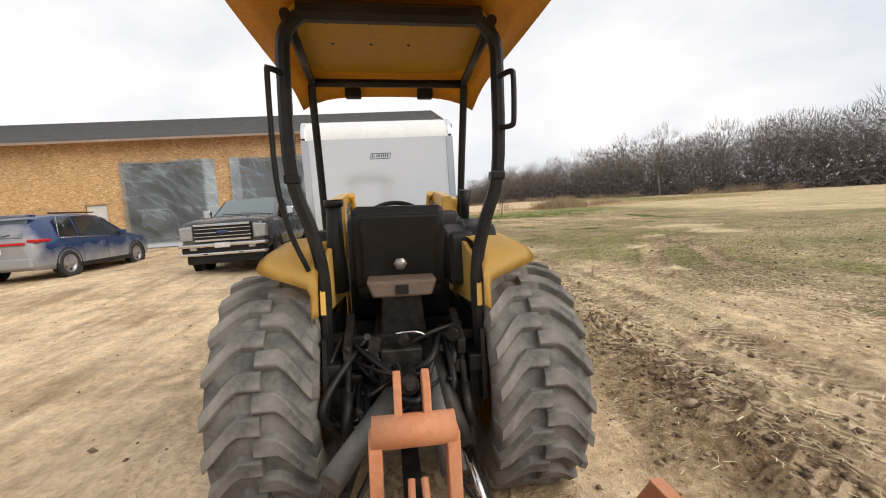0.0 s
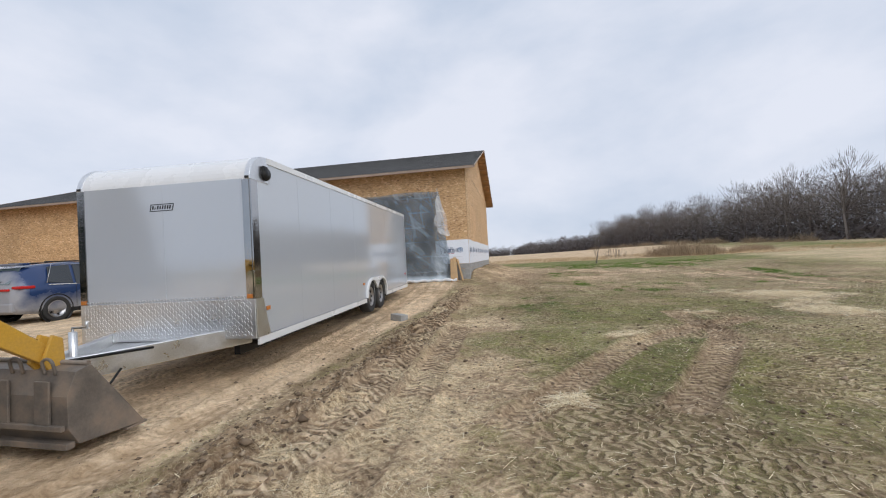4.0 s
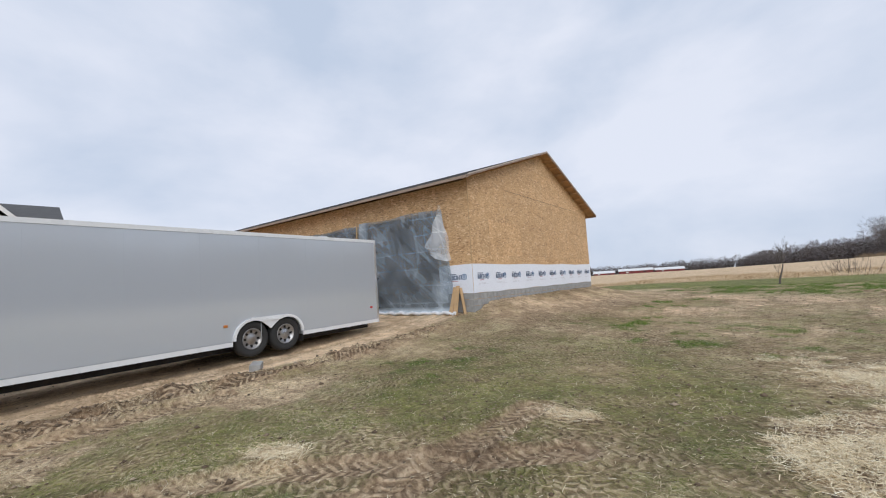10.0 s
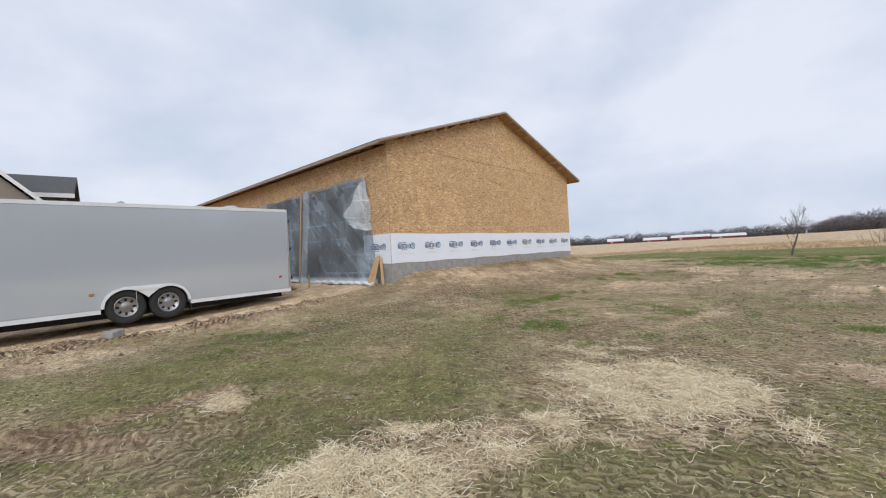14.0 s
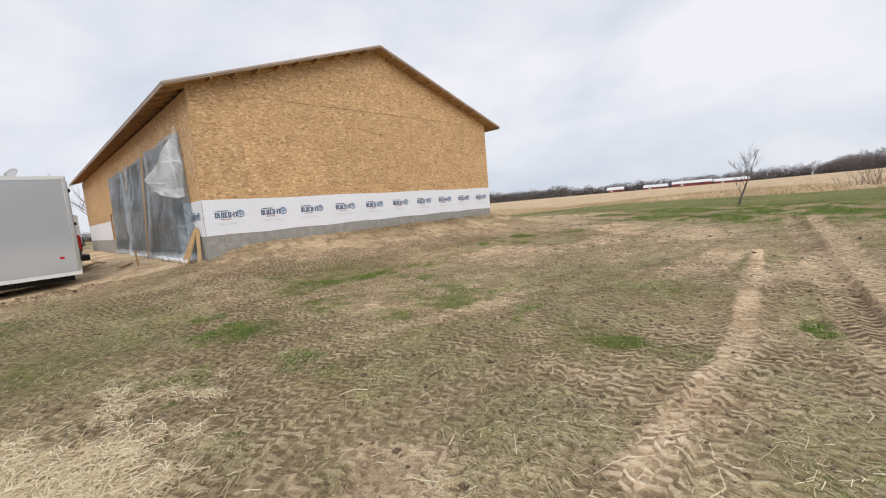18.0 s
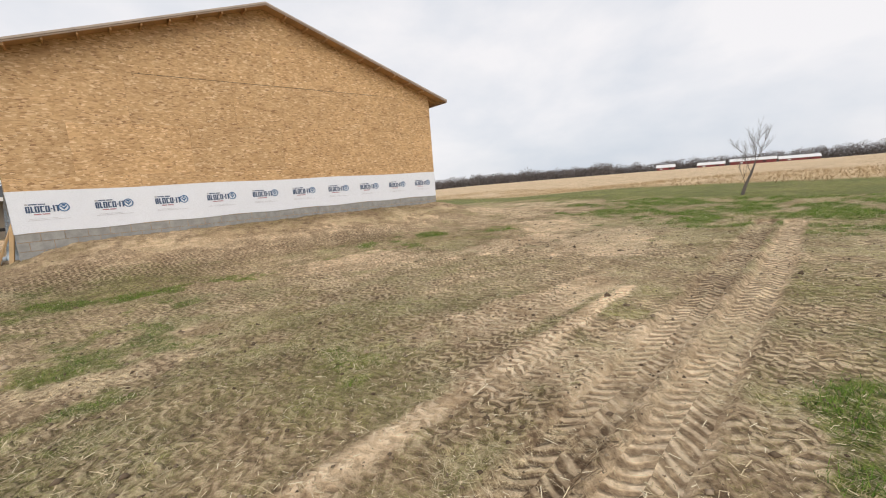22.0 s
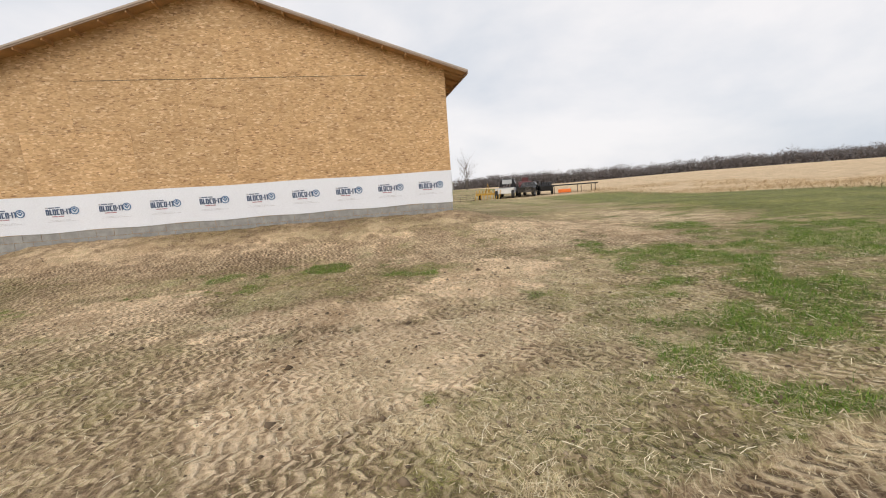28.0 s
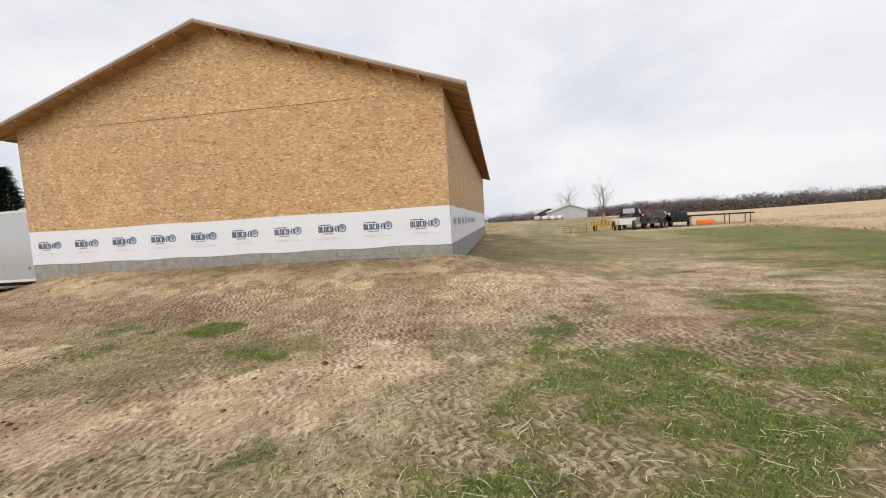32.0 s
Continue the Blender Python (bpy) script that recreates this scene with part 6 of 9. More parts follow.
        part("cylinder_rod", rod([(side * 0.4, 2.5, 1.31), (side * 0.4, 2.88, 1.03)], 0.016, 10), M_CHROME, cyl)
        part("bucket_link", slab([(2.82, 0.86), (2.9, 1.08), (2.98, 1.04), (3.0, 0.8), (2.9, 0.76)], side * 0.38, side * 0.42, "x", 0.008), M_YELLOW, t)
        part("bucket_link", slab([(2.82, 0.86), (2.9, 1.08), (2.98, 1.04), (3.0, 0.8), (2.9, 0.76)], side * 0.51, side * 0.54, "x", 0.008), M_YELLOW, t)
        for k in range(3):
            part("hose", rod(curve_pts([(side * (0.36 + 0.02 * k), 1.0, 1.2 + 0.05 * k), (side * 0.41, 1.4, 1.42 - 0.05 * k), (side * 0.41, 1.9, 1.5), (side * 0.4, 2.15, 1.56)], 5), 0.011, 6), M_BLACK, t)
        part("hood_side", slab([(0.95, 0.72), (1.55, 0.78), (1.78, 0.86), (1.76, 1.2), (1.6, 1.28), (1.02, 1.32)], side * 0.29, side * 0.33, "x", 0.008), M_YELLOW, t, "yellow side panel")
        part("hood_vent", slab([(1.1, 1.08), (1.13, 1.2), (1.18, 1.2), (1.15, 1.08)], side * 0.325, side * 0.338, "x", bm=slab([(1.2, 1.08), (1.23, 1.2), (1.28, 1.2), (1.25, 1.08)], side * 0.325, side * 0.338, "x")), M_BLACKP, t)
        part("lower_skirt", slab([(1.0, 0.6), (1.4, 0.62), (1.62, 0.84), (1.05, 0.78)], side * 0.3, side * 0.36, "x", 0.006), M_YELLOW, t)
        part("grille_guard", slab([(1.72, 0.62), (1.9, 0.66), (1.94, 1.12), (1.82, 1.18), (1.74, 1.1)], side * 0.3, side * 0.42, "x", 0.02), M_BLACKP, t, "black headlamp cowl")
        part("step", box((side * 0.62 - 0.13, 0.3, 0.5), (side * 0.62 + 0.13, 0.72, 0.54), 0.008), M_BLACK, t)
        part("step_edge", rod(curve_pts([(side * 0.7, 0.3, 0.5), (side * 0.72, 0.5, 0.46), (side * 0.7, 0.7, 0.48), (side * 0.6, 0.82, 0.58), (side * 0.46, 0.9, 0.7)], 4), 0.028, 8), M_YELLOW, t)
        part("work_lamp", box((side * 0.25 - 0.055, 0.8, 2.25), (side * 0.25 + 0.055, 0.865, 2.32), 0.012), M_BLACKP, t)
        # rear linkage
        low = part("lower_link", rod([(side * 0.2, -0.28, 0.42), (side * 0.28, -0.62, 0.34), (side * 0.3, -0.95, 0.27)], 0.022, 8), M_GREASE, t)
        part("lift_rod", rod([(side * 0.26, -0.3, 0.84), (side * 0.27, -0.6, 0.36)], 0.016, 8), M_GREASE, t)
        part("turnbuckle", rod([(side * 0.263, -0.4, 0.68), (side * 0.267, -0.5, 0.52)], 0.026, 8), M_GREASE, t)
        part("lift_arm", slab([(-0.1, 0.86), (-0.36, 0.8), (-0.36, 0.87), (-0.1, 0.96)], side * 0.24, side * 0.28, "x", 0.006), M_GREASE, t)
        part("link_stay", rod([(side * 0.12, -0.3, 0.36), (side * 0.27, -0.75, 0.3)], 0.012, 6), M_GREASE, t)
        part("axle_trumpet", rod([(side * 0.12, 0, 0.585 + g), (side * 0.4, 0, 0.585 + g)], [0.13, 0.09], 16), M_GREASE, t)
        part("post_mount", box((side * 0.36 - 0.07, -0.38, 0.72), (side * 0.36 + 0.07, -0.16, 0.8), 0.008), M_BLACK, t)
        part("mount_bracket", slab([(-0.32, 0.5), (-0.12, 0.5), (-0.18, 0.74), (-0.34, 0.74)], side * 0.3, side * 0.36, "x", 0.006), M_GREASE, t)
    # body of the machine
    part("transmission", box((-0.16, -0.22, 0.36), (0.16, 0.9, 0.78), 0.03), M_GREASE, t)
    part("rear_housing", lathe([(0.0, -0.16), (0.18, -0.15), (0.2, 0.0), (0.18, 0.15), (0.0, 0.16)], 16, pose(0, -0.16, 0.56)), M_GREASE, t)
    part("frame_rail", box((-0.24, 0.85, 0.42), (0.24, 1.95, 0.62), 0.02), M_BLACK, t)
    part("front_axle", rod([(-0.5, 1.66, 0.39), (-0.15, 1.66, 0.44), (0.15, 1.66, 0.44), (0.5, 1.66, 0.39)], 0.06, 10), M_BLACK, t)
    part("drag_link", rod([(-0.45, 1.5, 0.4), (0.45, 1.5, 0.4)], 0.02, 8), M_GREASE, t)
    part("hood", slab([(0.98, 1.0), (1.8, 1.0), (1.9, 1.12), (1.8, 1.24), (1.55, 1.32), (1.0, 1.36)], -0.3, 0.3, "x", 0.03), M_YELLOW, t, "yellow engine hood")
    part("engine", box((-0.27, 1.0, 0.6), (0.27, 1.75, 1.02), 0.03), M_GREASE, t)
    part("nose", slab([(1.78, 0.6), (1.96, 0.64), (1.98, 1.05), (1.84, 1.16), (1.78, 1.14)], -0.3, 0.3, "x", 0.02), M_BLACKP, t)
    part("floor_plate", box((-0.4, 0.2, 0.66), (0.4, 0.92, 0.7), 0.006), M_BLACK, t)
    part("dash_tank", slab([(0.66, 0.72), (1.0, 0.72), (0.98, 1.36), (0.86, 1.46), (0.68, 1.42), (0.6, 1.0)], -0.33, 0.46, "x", 0.03), M_BLACKP, t, "black dash cowl")
    part("dash", slab([(0.5, 1.16), (0.84, 1.16), (0.86, 1.46), (0.74, 1.5), (0.56, 1.36)], -0.2, 0.2, "x", 0.04), M_BLACKP, t)
    wheel_m = Matrix.Translation((0, 0.46, 1.4)) @ Matrix.Rotation(radians(38), 4, "X")
    ring = [wheel_m @ Vector((0.19 * math.cos(2 * math.pi * k / 24), 0.19 * math.sin(2 * math.pi * k / 24), 0)) for k in range(25)]
    sw = part("steering_wheel", rod(ring, 0.015, 8), M_BLACKP, t)
    for k in range(3):
        a = 2 * math.pi * k / 3
        part("spoke", rod([wheel_m @ Vector((0, 0, -0.03)), wheel_m @ Vector((0.18 * math.cos(a), 0.18 * math.sin(a), 0))], 0.011, 6), M_BLACKP, sw)
    part("column", rod([wheel_m @ Vector((0, 0, -0.02)), (0, 0.66, 1.16)], 0.028, 10), M_BLACKP, sw)
    # seat
    seat = part("seat", box((-0.23, -0.02, 1.0), (0.23, 0.42, 1.13), 0.045), M_BLACKP, t, "black operator seat")
    back = part("backrest", slab([(-0.02, 1.06), (0.1, 1.06), (0.04, 1.42), (-0.02, 1.5), (-0.1, 1.49), (-0.11, 1.4)], -0.235, 0.235, "x", 0.03), M_BLACKP, seat)
    part("back_shell", slab([(-0.06, 1.1), (-0.03, 1.1), (-0.115, 1.45), (-0.145, 1.45)], -0.19, 0.19, "x", 0.012), M_BLACK, seat)
    part("back_emblem", lathe([(0.0, 0.0), (0.032, 0.008), (0.036, 0.016)], 6, Matrix.Translation((0, -0.1, 1.2)) @ Matrix.Rotation(radians(90), 4, "Z")), M_RIM, seat, "grey bolt plate")
    part("seat_bracket", slab([(-0.17, 1.14), (-0.14, 1.06), (0.14, 1.06), (0.17, 1.14)], -0.24, -0.03, "y", 0.012), M_RUSTY, t, "brown rusted seat bracket")
    part("bracket_socket", box((-0.03, -0.25, 1.075), (0.03, -0.236, 1.12), 0.004), M_BLACK, t)
    part("seat_pedestal", slab([(-0.13, 0.74), (0.13, 0.74), (0.1, 1.06), (-0.1, 1.06)], -0.12, 0.3, "y", 0.02), M_GREASE, t)
    part("rear_plate", box((-0.42, -0.25, 0.83), (0.42, -0.21, 0.88), 0.005), M_BLACK, t)
    part("left_lever", rod([(-0.32, 0.05, 1.05), (-0.33, 0.02, 1.3), (-0.33, 0.02, 1.52)], [0.05, 0.045, 0.04], 12), M_BLACKP, t, "black lever boot")
    part("lever_cap", rod([(-0.33, 0.02, 1.5), (-0.33, 0.02, 1.535)], 0.05, 12), M_BLACK, t)
    part("right_console", slab([(0.0, 1.05), (0.45, 1.05), (0.42, 1.3), (0.3, 1.38), (0.05, 1.34)], 0.27, 0.42, "x", 0.03), M_BLACKP, t)
    part("joystick", rod([(0.42, 0.3, 1.36), (0.42, 0.31, 1.5), (0.42, 0.3, 1.58)], [0.02, 0.03, 0.045], 10), M_BLACKP, t)
    part("throttle_knob", rod([(0.46, 0.05, 1.4), (0.46, 0.05, 1.43)], 0.02, 8), M_YELLOW, t)
    # canopy
    bm = bmesh.new()
    nx, ny = 16, 18
    for layer in (0, 1):
        rows = []
        for j in range(ny + 1):
            fy = -1 + 2 * j / ny
            row = []
            for i in range(nx + 1):
                fx = -1 + 2 * i / nx
                x = 0.645 * fx * (1 - 0.1 * fy ** 4)
                y = -0.06 + 0.94 * fy * (1 - 0.12 * fx ** 4)
                z = 2.46 - 0.1 * abs(fx) ** 5 - (0.15 if fy > 0 else 0.09) * abs(fy) ** 6 - 0.02 * fx * fx
                row.append(bm.verts.new((x, y, z - 0.035 * layer)))
            rows.append(row)
        for a, b in zip(rows, rows[1:]):
            for i in range(nx):
                q = (a[i], a[i + 1], b[i + 1], b[i])
                bm.faces.new(q if layer == 0 else q[::-1]).smooth = True
        rim_v = rows[0] + [r[-1] for r in rows[1:]] + rows[-1][-2::-1] + [r[0] for r in rows[-2:0:-1]]
        if layer == 0:
            first = rim_v
    n = len(first)
    for i in range(n):
        bm.faces.new((first[i], rim_v[i], rim_v[(i + 1) % n], first[(i + 1) % n]))
    canopy = part("canopy", bm, M_CANOPY, t, "moulded canopy, faded tan-yellow above and orange below")
    canopy.data.materials.append(M_YTOP)
    for k, poly in enumerate(canopy.data.polygons):
        if k < nx * ny or k >= 2 * nx * ny:
            poly.material_index = 1
    part("canopy_lining", slab([(-0.42, -0.25), (0.42, -0.25), (0.5, -0.1), (0.5, 0.5), (0.4, 0.62), (-0.4, 0.62), (-0.5, 0.5), (-0.5, -0.1)], 2.36, 2.375, "z", 0.004), M_LINING, canopy, "dull yellow lining panel")
    for i in range(3):
        for j in range(2):
            part("lining_bolt", lathe([(0.0, -0.006), (0.009, -0.004), (0.01, 0.0)], 6, Matrix.Translation((-0.3 + 0.2 * i, -0.1 + 0.25 * j, 2.36)) @ Matrix.Rotation(radians(-90), 4, "Y")), M_BLACK, canopy)
    part("front_bar", rod([(-0.5, 0.68, 2.31), (0.5, 0.68, 2.31)], 0.026, 8), M_BLACK, t)
    part("rear_bar", rod([(-0.39, -0.32, 2.31), (0.39, -0.32, 2.31)], 0.042, 8, flat=True), M_BLACK, t)
    # bucket
    prof = [(2.98, 0.83), (2.86, 0.8), (2.79, 0.62), (2.8, 0.36), (2.88, 0.22), (3.46, 0.17)]
    inner = [(y + 0.025 * (1 if i < 4 else 0), z + 0.02 * (1 if i > 2 else 0)) for i, (y, z) in enumerate(prof)]
    bucket = part("bucket", slab(prof + inner[::-1], -0.8, 0.8, "x"), M_BUCKET, t, "worn steel loader bucket")
    for side in (1, -1):
        part("side_plate", slab(prof, side * 0.79, side * 0.815, "x", 0.003), M_BUCKET, bucket)
    part("cutting_edge", box((-0.82, 3.28, 0.155), (0.82, 3.48, 0.175)), M_BUCKET, bucket)
    part("back_rib", box((-0.8, 2.755, 0.36), (0.8, 2.79, 0.4), 0.004), M_BUCKET, bucket)
    part("heel_strip", box((-0.8, 2.79, 0.2), (0.8, 2.86, 0.25), 0.004), M_BUCKET, bucket)
    for x in (-0.6, -0.2, 0.2, 0.6):
        part("back_stiffener", box((x - 0.07, 2.765, 0.36), (x + 0.07, 2.785, 0.74), 0.004), M_BUCKET, bucket)
    for x in (-0.5, 0.3, 0.62):
        part("chain_hook", rod(curve_pts([(x - 0.05, 2.82, 0.78), (x - 0.05, 2.8, 0.88), (x, 2.8, 0.91), (x + 0.05, 2.8, 0.88), (x + 0.05, 2.82, 0.78)], 4), 0.012, 6), M_BUCKET, bucket)
    part("lip_bar", rod([(-0.8, 2.97, 0.84), (0.8, 2.97, 0.84)], 0.02, 8), M_BUCKET, bucket)
    # hydraulics and hitch clutter behind the seat
    rng = random.Random(4)
    part("top_link", rod([(0.02, -0.26, 0.74), (0.0, -0.55, 0.76), (0.0, -0.78, 0.86)], [0.02, 0.045, 0.02], 10), M_GREASE, t)
    part("tilt_ram", rod([(0.1, -0.24, 0.84), (0.22, -0.62, 0.5)], [0.05, 0.045], 12), M_GREASE, t, "greasy hydraulic ram")
    part("lift_ram", rod([(-0.3, -0.78, 0.52), (-0.02, -0.36, 0.7)], [0.048, 0.042], 12), M_RAM, t, "dusty hydraulic ram")
    part("ram_gland", rod([(-0.06, -0.42, 0.675), (-0.02, -0.36, 0.7)], 0.055, 12), M_BLACK, t)
    part("swing_ram", rod([(0.1, -0.34, 0.76), (0.17, -0.66, 0.42)], [0.05, 0.058], 12), M_RAM, t, "dusty hydraulic ram")
    part("ram_rod", rod([(0.22, -0.62, 0.5), (0.28, -0.85, 0.3)], 0.018, 8), M_CHROME, t)
    part("valve_block", box((-0.12, -0.34, 0.68), (0.08, -0.22, 0.84), 0.012), M_GREASE, t)
    part("drawbar", box((-0.04, -0.75, 0.32), (0.04, -0.1, 0.36), 0.006), M_GREASE, t)
    part("pto_shield", box((-0.1, -0.42, 0.55), (0.1, -0.28, 0.63), 0.02), M_GREASE, t)
    part("pto_stub", rod([(0, -0.3, 0.56), (0, -0.46, 0.56)], 0.022, 12), M_GREASE, t)
    for k in range(34):
        x0, x1 = rng.uniform(-0.32, 0.32), rng.uniform(-0.3, 0.3)
        z0, z1 = rng.uniform(0.6, 0.92), rng.uniform(0.35, 0.7)
        mid = ((x0 + x1) / 2 + rng.uniform(-0.2, 0.2), -0.3 - rng.uniform(0, 0.22), (z0 + z1) / 2 + rng.uniform(-0.05, 0.1))
        part("hose", rod(curve_pts([(x0, -0.22, z0), mid, (x1, -0.26, z1)], 7), rng.choice([0.008, 0.011, 0.014, 0.018]), 7), M_BLACK, t)
    for k in range(22):
        x, z = rng.uniform(-0.28, 0.28), rng.uniform(0.45, 0.9)
        part("fitting", rod([(x, -0.3, z), (x + rng.uniform(-0.03, 0.03), -0.36, z + rng.uniform(-0.02, 0.02))], rng.uniform(0.015, 0.032), 8), M_GREASE, t)
    part("bright_line", rod(curve_pts([(-0.05, -0.3, 0.9), (0.05, -0.32, 0.91), (0.12, -0.3, 0.87)], 4), 0.007, 6), M_CHROME, t)
    for side in (1, -1):
        for k in range(5):
            x = side * rng.uniform(0.16, 0.33)
            y, z = -0.12 - rng.uniform(0, 0.16), rng.uniform(0.4, 0.84)
            s = rng.uniform(0.03, 0.07)
            part("casting", box((x - s, y - s, z - s), (x + s, y + s, z + s), 0.015), M_GREASE, t)
    # box blade on the hitch
    blade = part("box_blade", rod([(-0.14, -0.86, 0.74), (0.14, -0.86, 0.74)], 0.055, 16), M_ORANGE, t, "faded orange box blade")
    for x in (-0.13, 0.13):
        part("mast_leg", slab([(-0.9, 0.74), (-0.82, 0.74), (-0.92, 0.2), (-1.0, 0.2)], x - 0.022, x + 0.022, "x", 0.005), M_ORANGE, blade)
    for x in (-0.05, 0.05):
        part("top_ear", slab([(-0.87, 0.77), (-0.8, 0.77), (-0.74, 0.88), (-0.78, 0.92), (-0.84, 0.88)], x - 0.014, x + 0.014, "x", 0.005), M_ORANGE, blade)
    part("mast_brace", rod([(-0.02, -1.0, 0.66), (-0.03, -1.3, 0.42)], 0.012, 8, bm=rod([(0.02, -1.0, 0.66), (0.035, -1.3, 0.42)], 0.012, 8)), M_ORANGE, blade)
    part("moldboard", slab([(-1.26, 0.05), (-1.22, 0.05), (-1.2, 0.32), (-1.26, 0.34)], -1.0, 1.0, "x", 0.006), M_ORANGE, blade)
    part("shank_beam", box((-1.0, -1.0, 0.3), (1.0, -0.92, 0.38), 0.008), M_ORANGE, blade)
    for side in (1, -1):
        part("end_plate", slab([(-1.3, 0.04), (-0.66, 0.04), (-0.58, 0.14), (-0.68, 0.3), (-1.3, 0.38)], side * 1.0, side * 1.02, "x", 0.004), M_ORANGE, blade)
        part("plate_rim", box((side * 1.01 - 0.03, -1.3, 0.3), (side * 1.01 + 0.03, -0.7, 0.325), 0.004), M_ORANGE, blade)
    for k in range(5):
        part("ripper", slab([(-1.0, 0.36), (-0.94, 0.36), (-0.92, 0.12), (-0.84, 0.04), (-0.96, 0.08)], -0.62 + 0.31 * k - 0.012, -0.62 + 0.31 * k + 0.012, "x"), M_ORANGE, blade)

    def letters(text, m, size):
        cu = bpy.data.curves.new("lettering", "FONT")
        cu.body, cu.size, cu.extrude = text, size, 0.0008
        tmp = new("lettering", cu)
        me = bpy.data.meshes.new_from_object(tmp)
        bpy.data.objects.remove(tmp)
        me.transform(m)
        me.materials.append(M_DECAL)
        ob = new("decal", me)
        ob.parent = t
        return tagged(ob, "white decal lettering")
    letters("110", Matrix.Translation((0.504, 2.16, 1.425)) @ Matrix.Rotation(radians(20), 4, "X") @ pose(0, 0, 0, 90, 0, 90), 0.125)
    letters("4x4", Matrix.Translation((0.362, 1.28, 0.85)) @ pose(0, 0, 0, 90, 0, 90), 0.085)
    return t


build_tractor()


# ---- trees ----
def grow(rng, height, trunk_r, levels, spread=0.6, first=0.3, kids=(5, 4, 3, 2)):
    """Segments (start, end, radius at each) of a bare tree."""
    segs = []

    def limb(p, d, length, r, level):
        steps = 5 if level == 0 else 3
        pts = [p]
        for k in range(steps):
            d = (d + Vector((rng.uniform(-1, 1), rng.uniform(-1, 1), rng.uniform(-0.5, 0.9))) * (0.1 if level == 0 else 0.22)).normalized()
            q = p + d * (length / steps)
            ra, rb = r * (1 - k / steps * 0.75), r * (1 - (k + 1) / steps * 0.75)
            segs.append((p, q, ra, rb))
            p = q
            pts.append(p)
        if level >= levels:
            return
        n = kids[min(level, len(kids) - 1)]
        for k in range(n):
            f = first + (1 - first) * (k + rng.random()) / n
            i = min(int(f * steps), steps - 1)
            at = pts[i] + (pts[i + 1] - pts[i]) * (f * steps - i)
            side = Vector((rng.uniform(-1, 1), rng.uniform(-1, 1), 0)).normalized()
            nd = (d * (0.7 if level else 0.55) + side * spread + Vector((0, 0, 0.25))).normalized()
            limb(at, nd, length * rng.uniform(0.42, 0.62), r * 0.42 * (1.1 - 0.4 * f), level + 1)
    limb(Vector((0, 0, 0)), Vector((0, 0, 1)), height * 0.8, trunk_r, 0)
    return segs


def seg_arrays(segs, sides=3):
    a = np.array([s[0] for s in segs], float)
    b = np.array([s[1] for s in segs], float)
    ra = np.array([s[2] for s in segs])[:, None]
    rb = np.array([s[3] for s in segs])[:, None]
    d = b - a
    d /= np.linalg.norm(d, axis=1, keepdims=True) + 1e-9
    ref = np.where(np.abs(d[:, 2:3]) > 0.9, np.array([[1.0, 0, 0]]), np.array([[0, 0, 1.0]]))
    u = np.cross(d, ref)
    u /= np.linalg.norm(u, axis=1, keepdims=True)
    w = np.cross(d, u)
    rings = []
    for base, r in ((a, ra), (b, rb)):
        for k in range(sides):
            t = 2 * math.pi * k / sides
            rings.append(base + (u * math.cos(t) + w * math.sin(t)) * r)
    v = np.stack(rings, 1).reshape(-1, 3)
    f = []
    n = len(segs)
    base = np.arange(n)[:, None] * (2 * sides)
    for k in range(sides):
        k2 = (k + 1) % sides
        f.append(base + np.array([[k, k2, sides + k2, sides + k]]))
    return v, np.concatenate(f)


def forest(name, kinds, places, material, label):
    """Many trees in one mesh: places are rows of x, y, z, scale, turn and kind."""
    vs, fs, n = [], [], 0
    for x, y, z, s, turn, k in places:
        v, f = kinds[int(k)]
        c, sn = math.cos(turn), math.sin(turn)
        q = np.empty_like(v)
        q[:, 0] = (v[:, 0] * c - v[:, 1] * sn) * s + x
        q[:, 1] = (v[:, 0] * sn + v[:, 1] * c) * s + y
        q[:, 2] = v[:, 2] * s + z
        vs.append(q)
        fs.append(f + n)
        n += len(v)
    return bulk(name, np.concatenate(vs), np.concatenate(fs), material, label, "woods")


rng = random.Random(11)


def ribbons(p, d, length, width, r):
    """Tapered slips from p along d, each turned by chance about its length."""
    d = d / (np.linalg.norm(d, axis=1, keepdims=True) + 1e-9)
    side = np.cross(d, r.normal(0, 1, d.shape))
    side /= np.linalg.norm(side, axis=1, keepdims=True) + 1e-9
    w, tip = side * width[:, None] / 2, p + d * length[:, None]
    v = np.stack([p - w, p + w, tip + 0.35 * w, tip - 0.35 * w], 1).reshape(-1, 3)
    return v, np.arange(4 * len(p)).reshape(-1, 4)


def joined(*pieces):
    vs, fs, n = [], [], 0
    for v, f in pieces:
        vs.append(v)
        fs.append(f + n)
        n += len(v)
    return np.concatenate(vs), np.concatenate(fs)


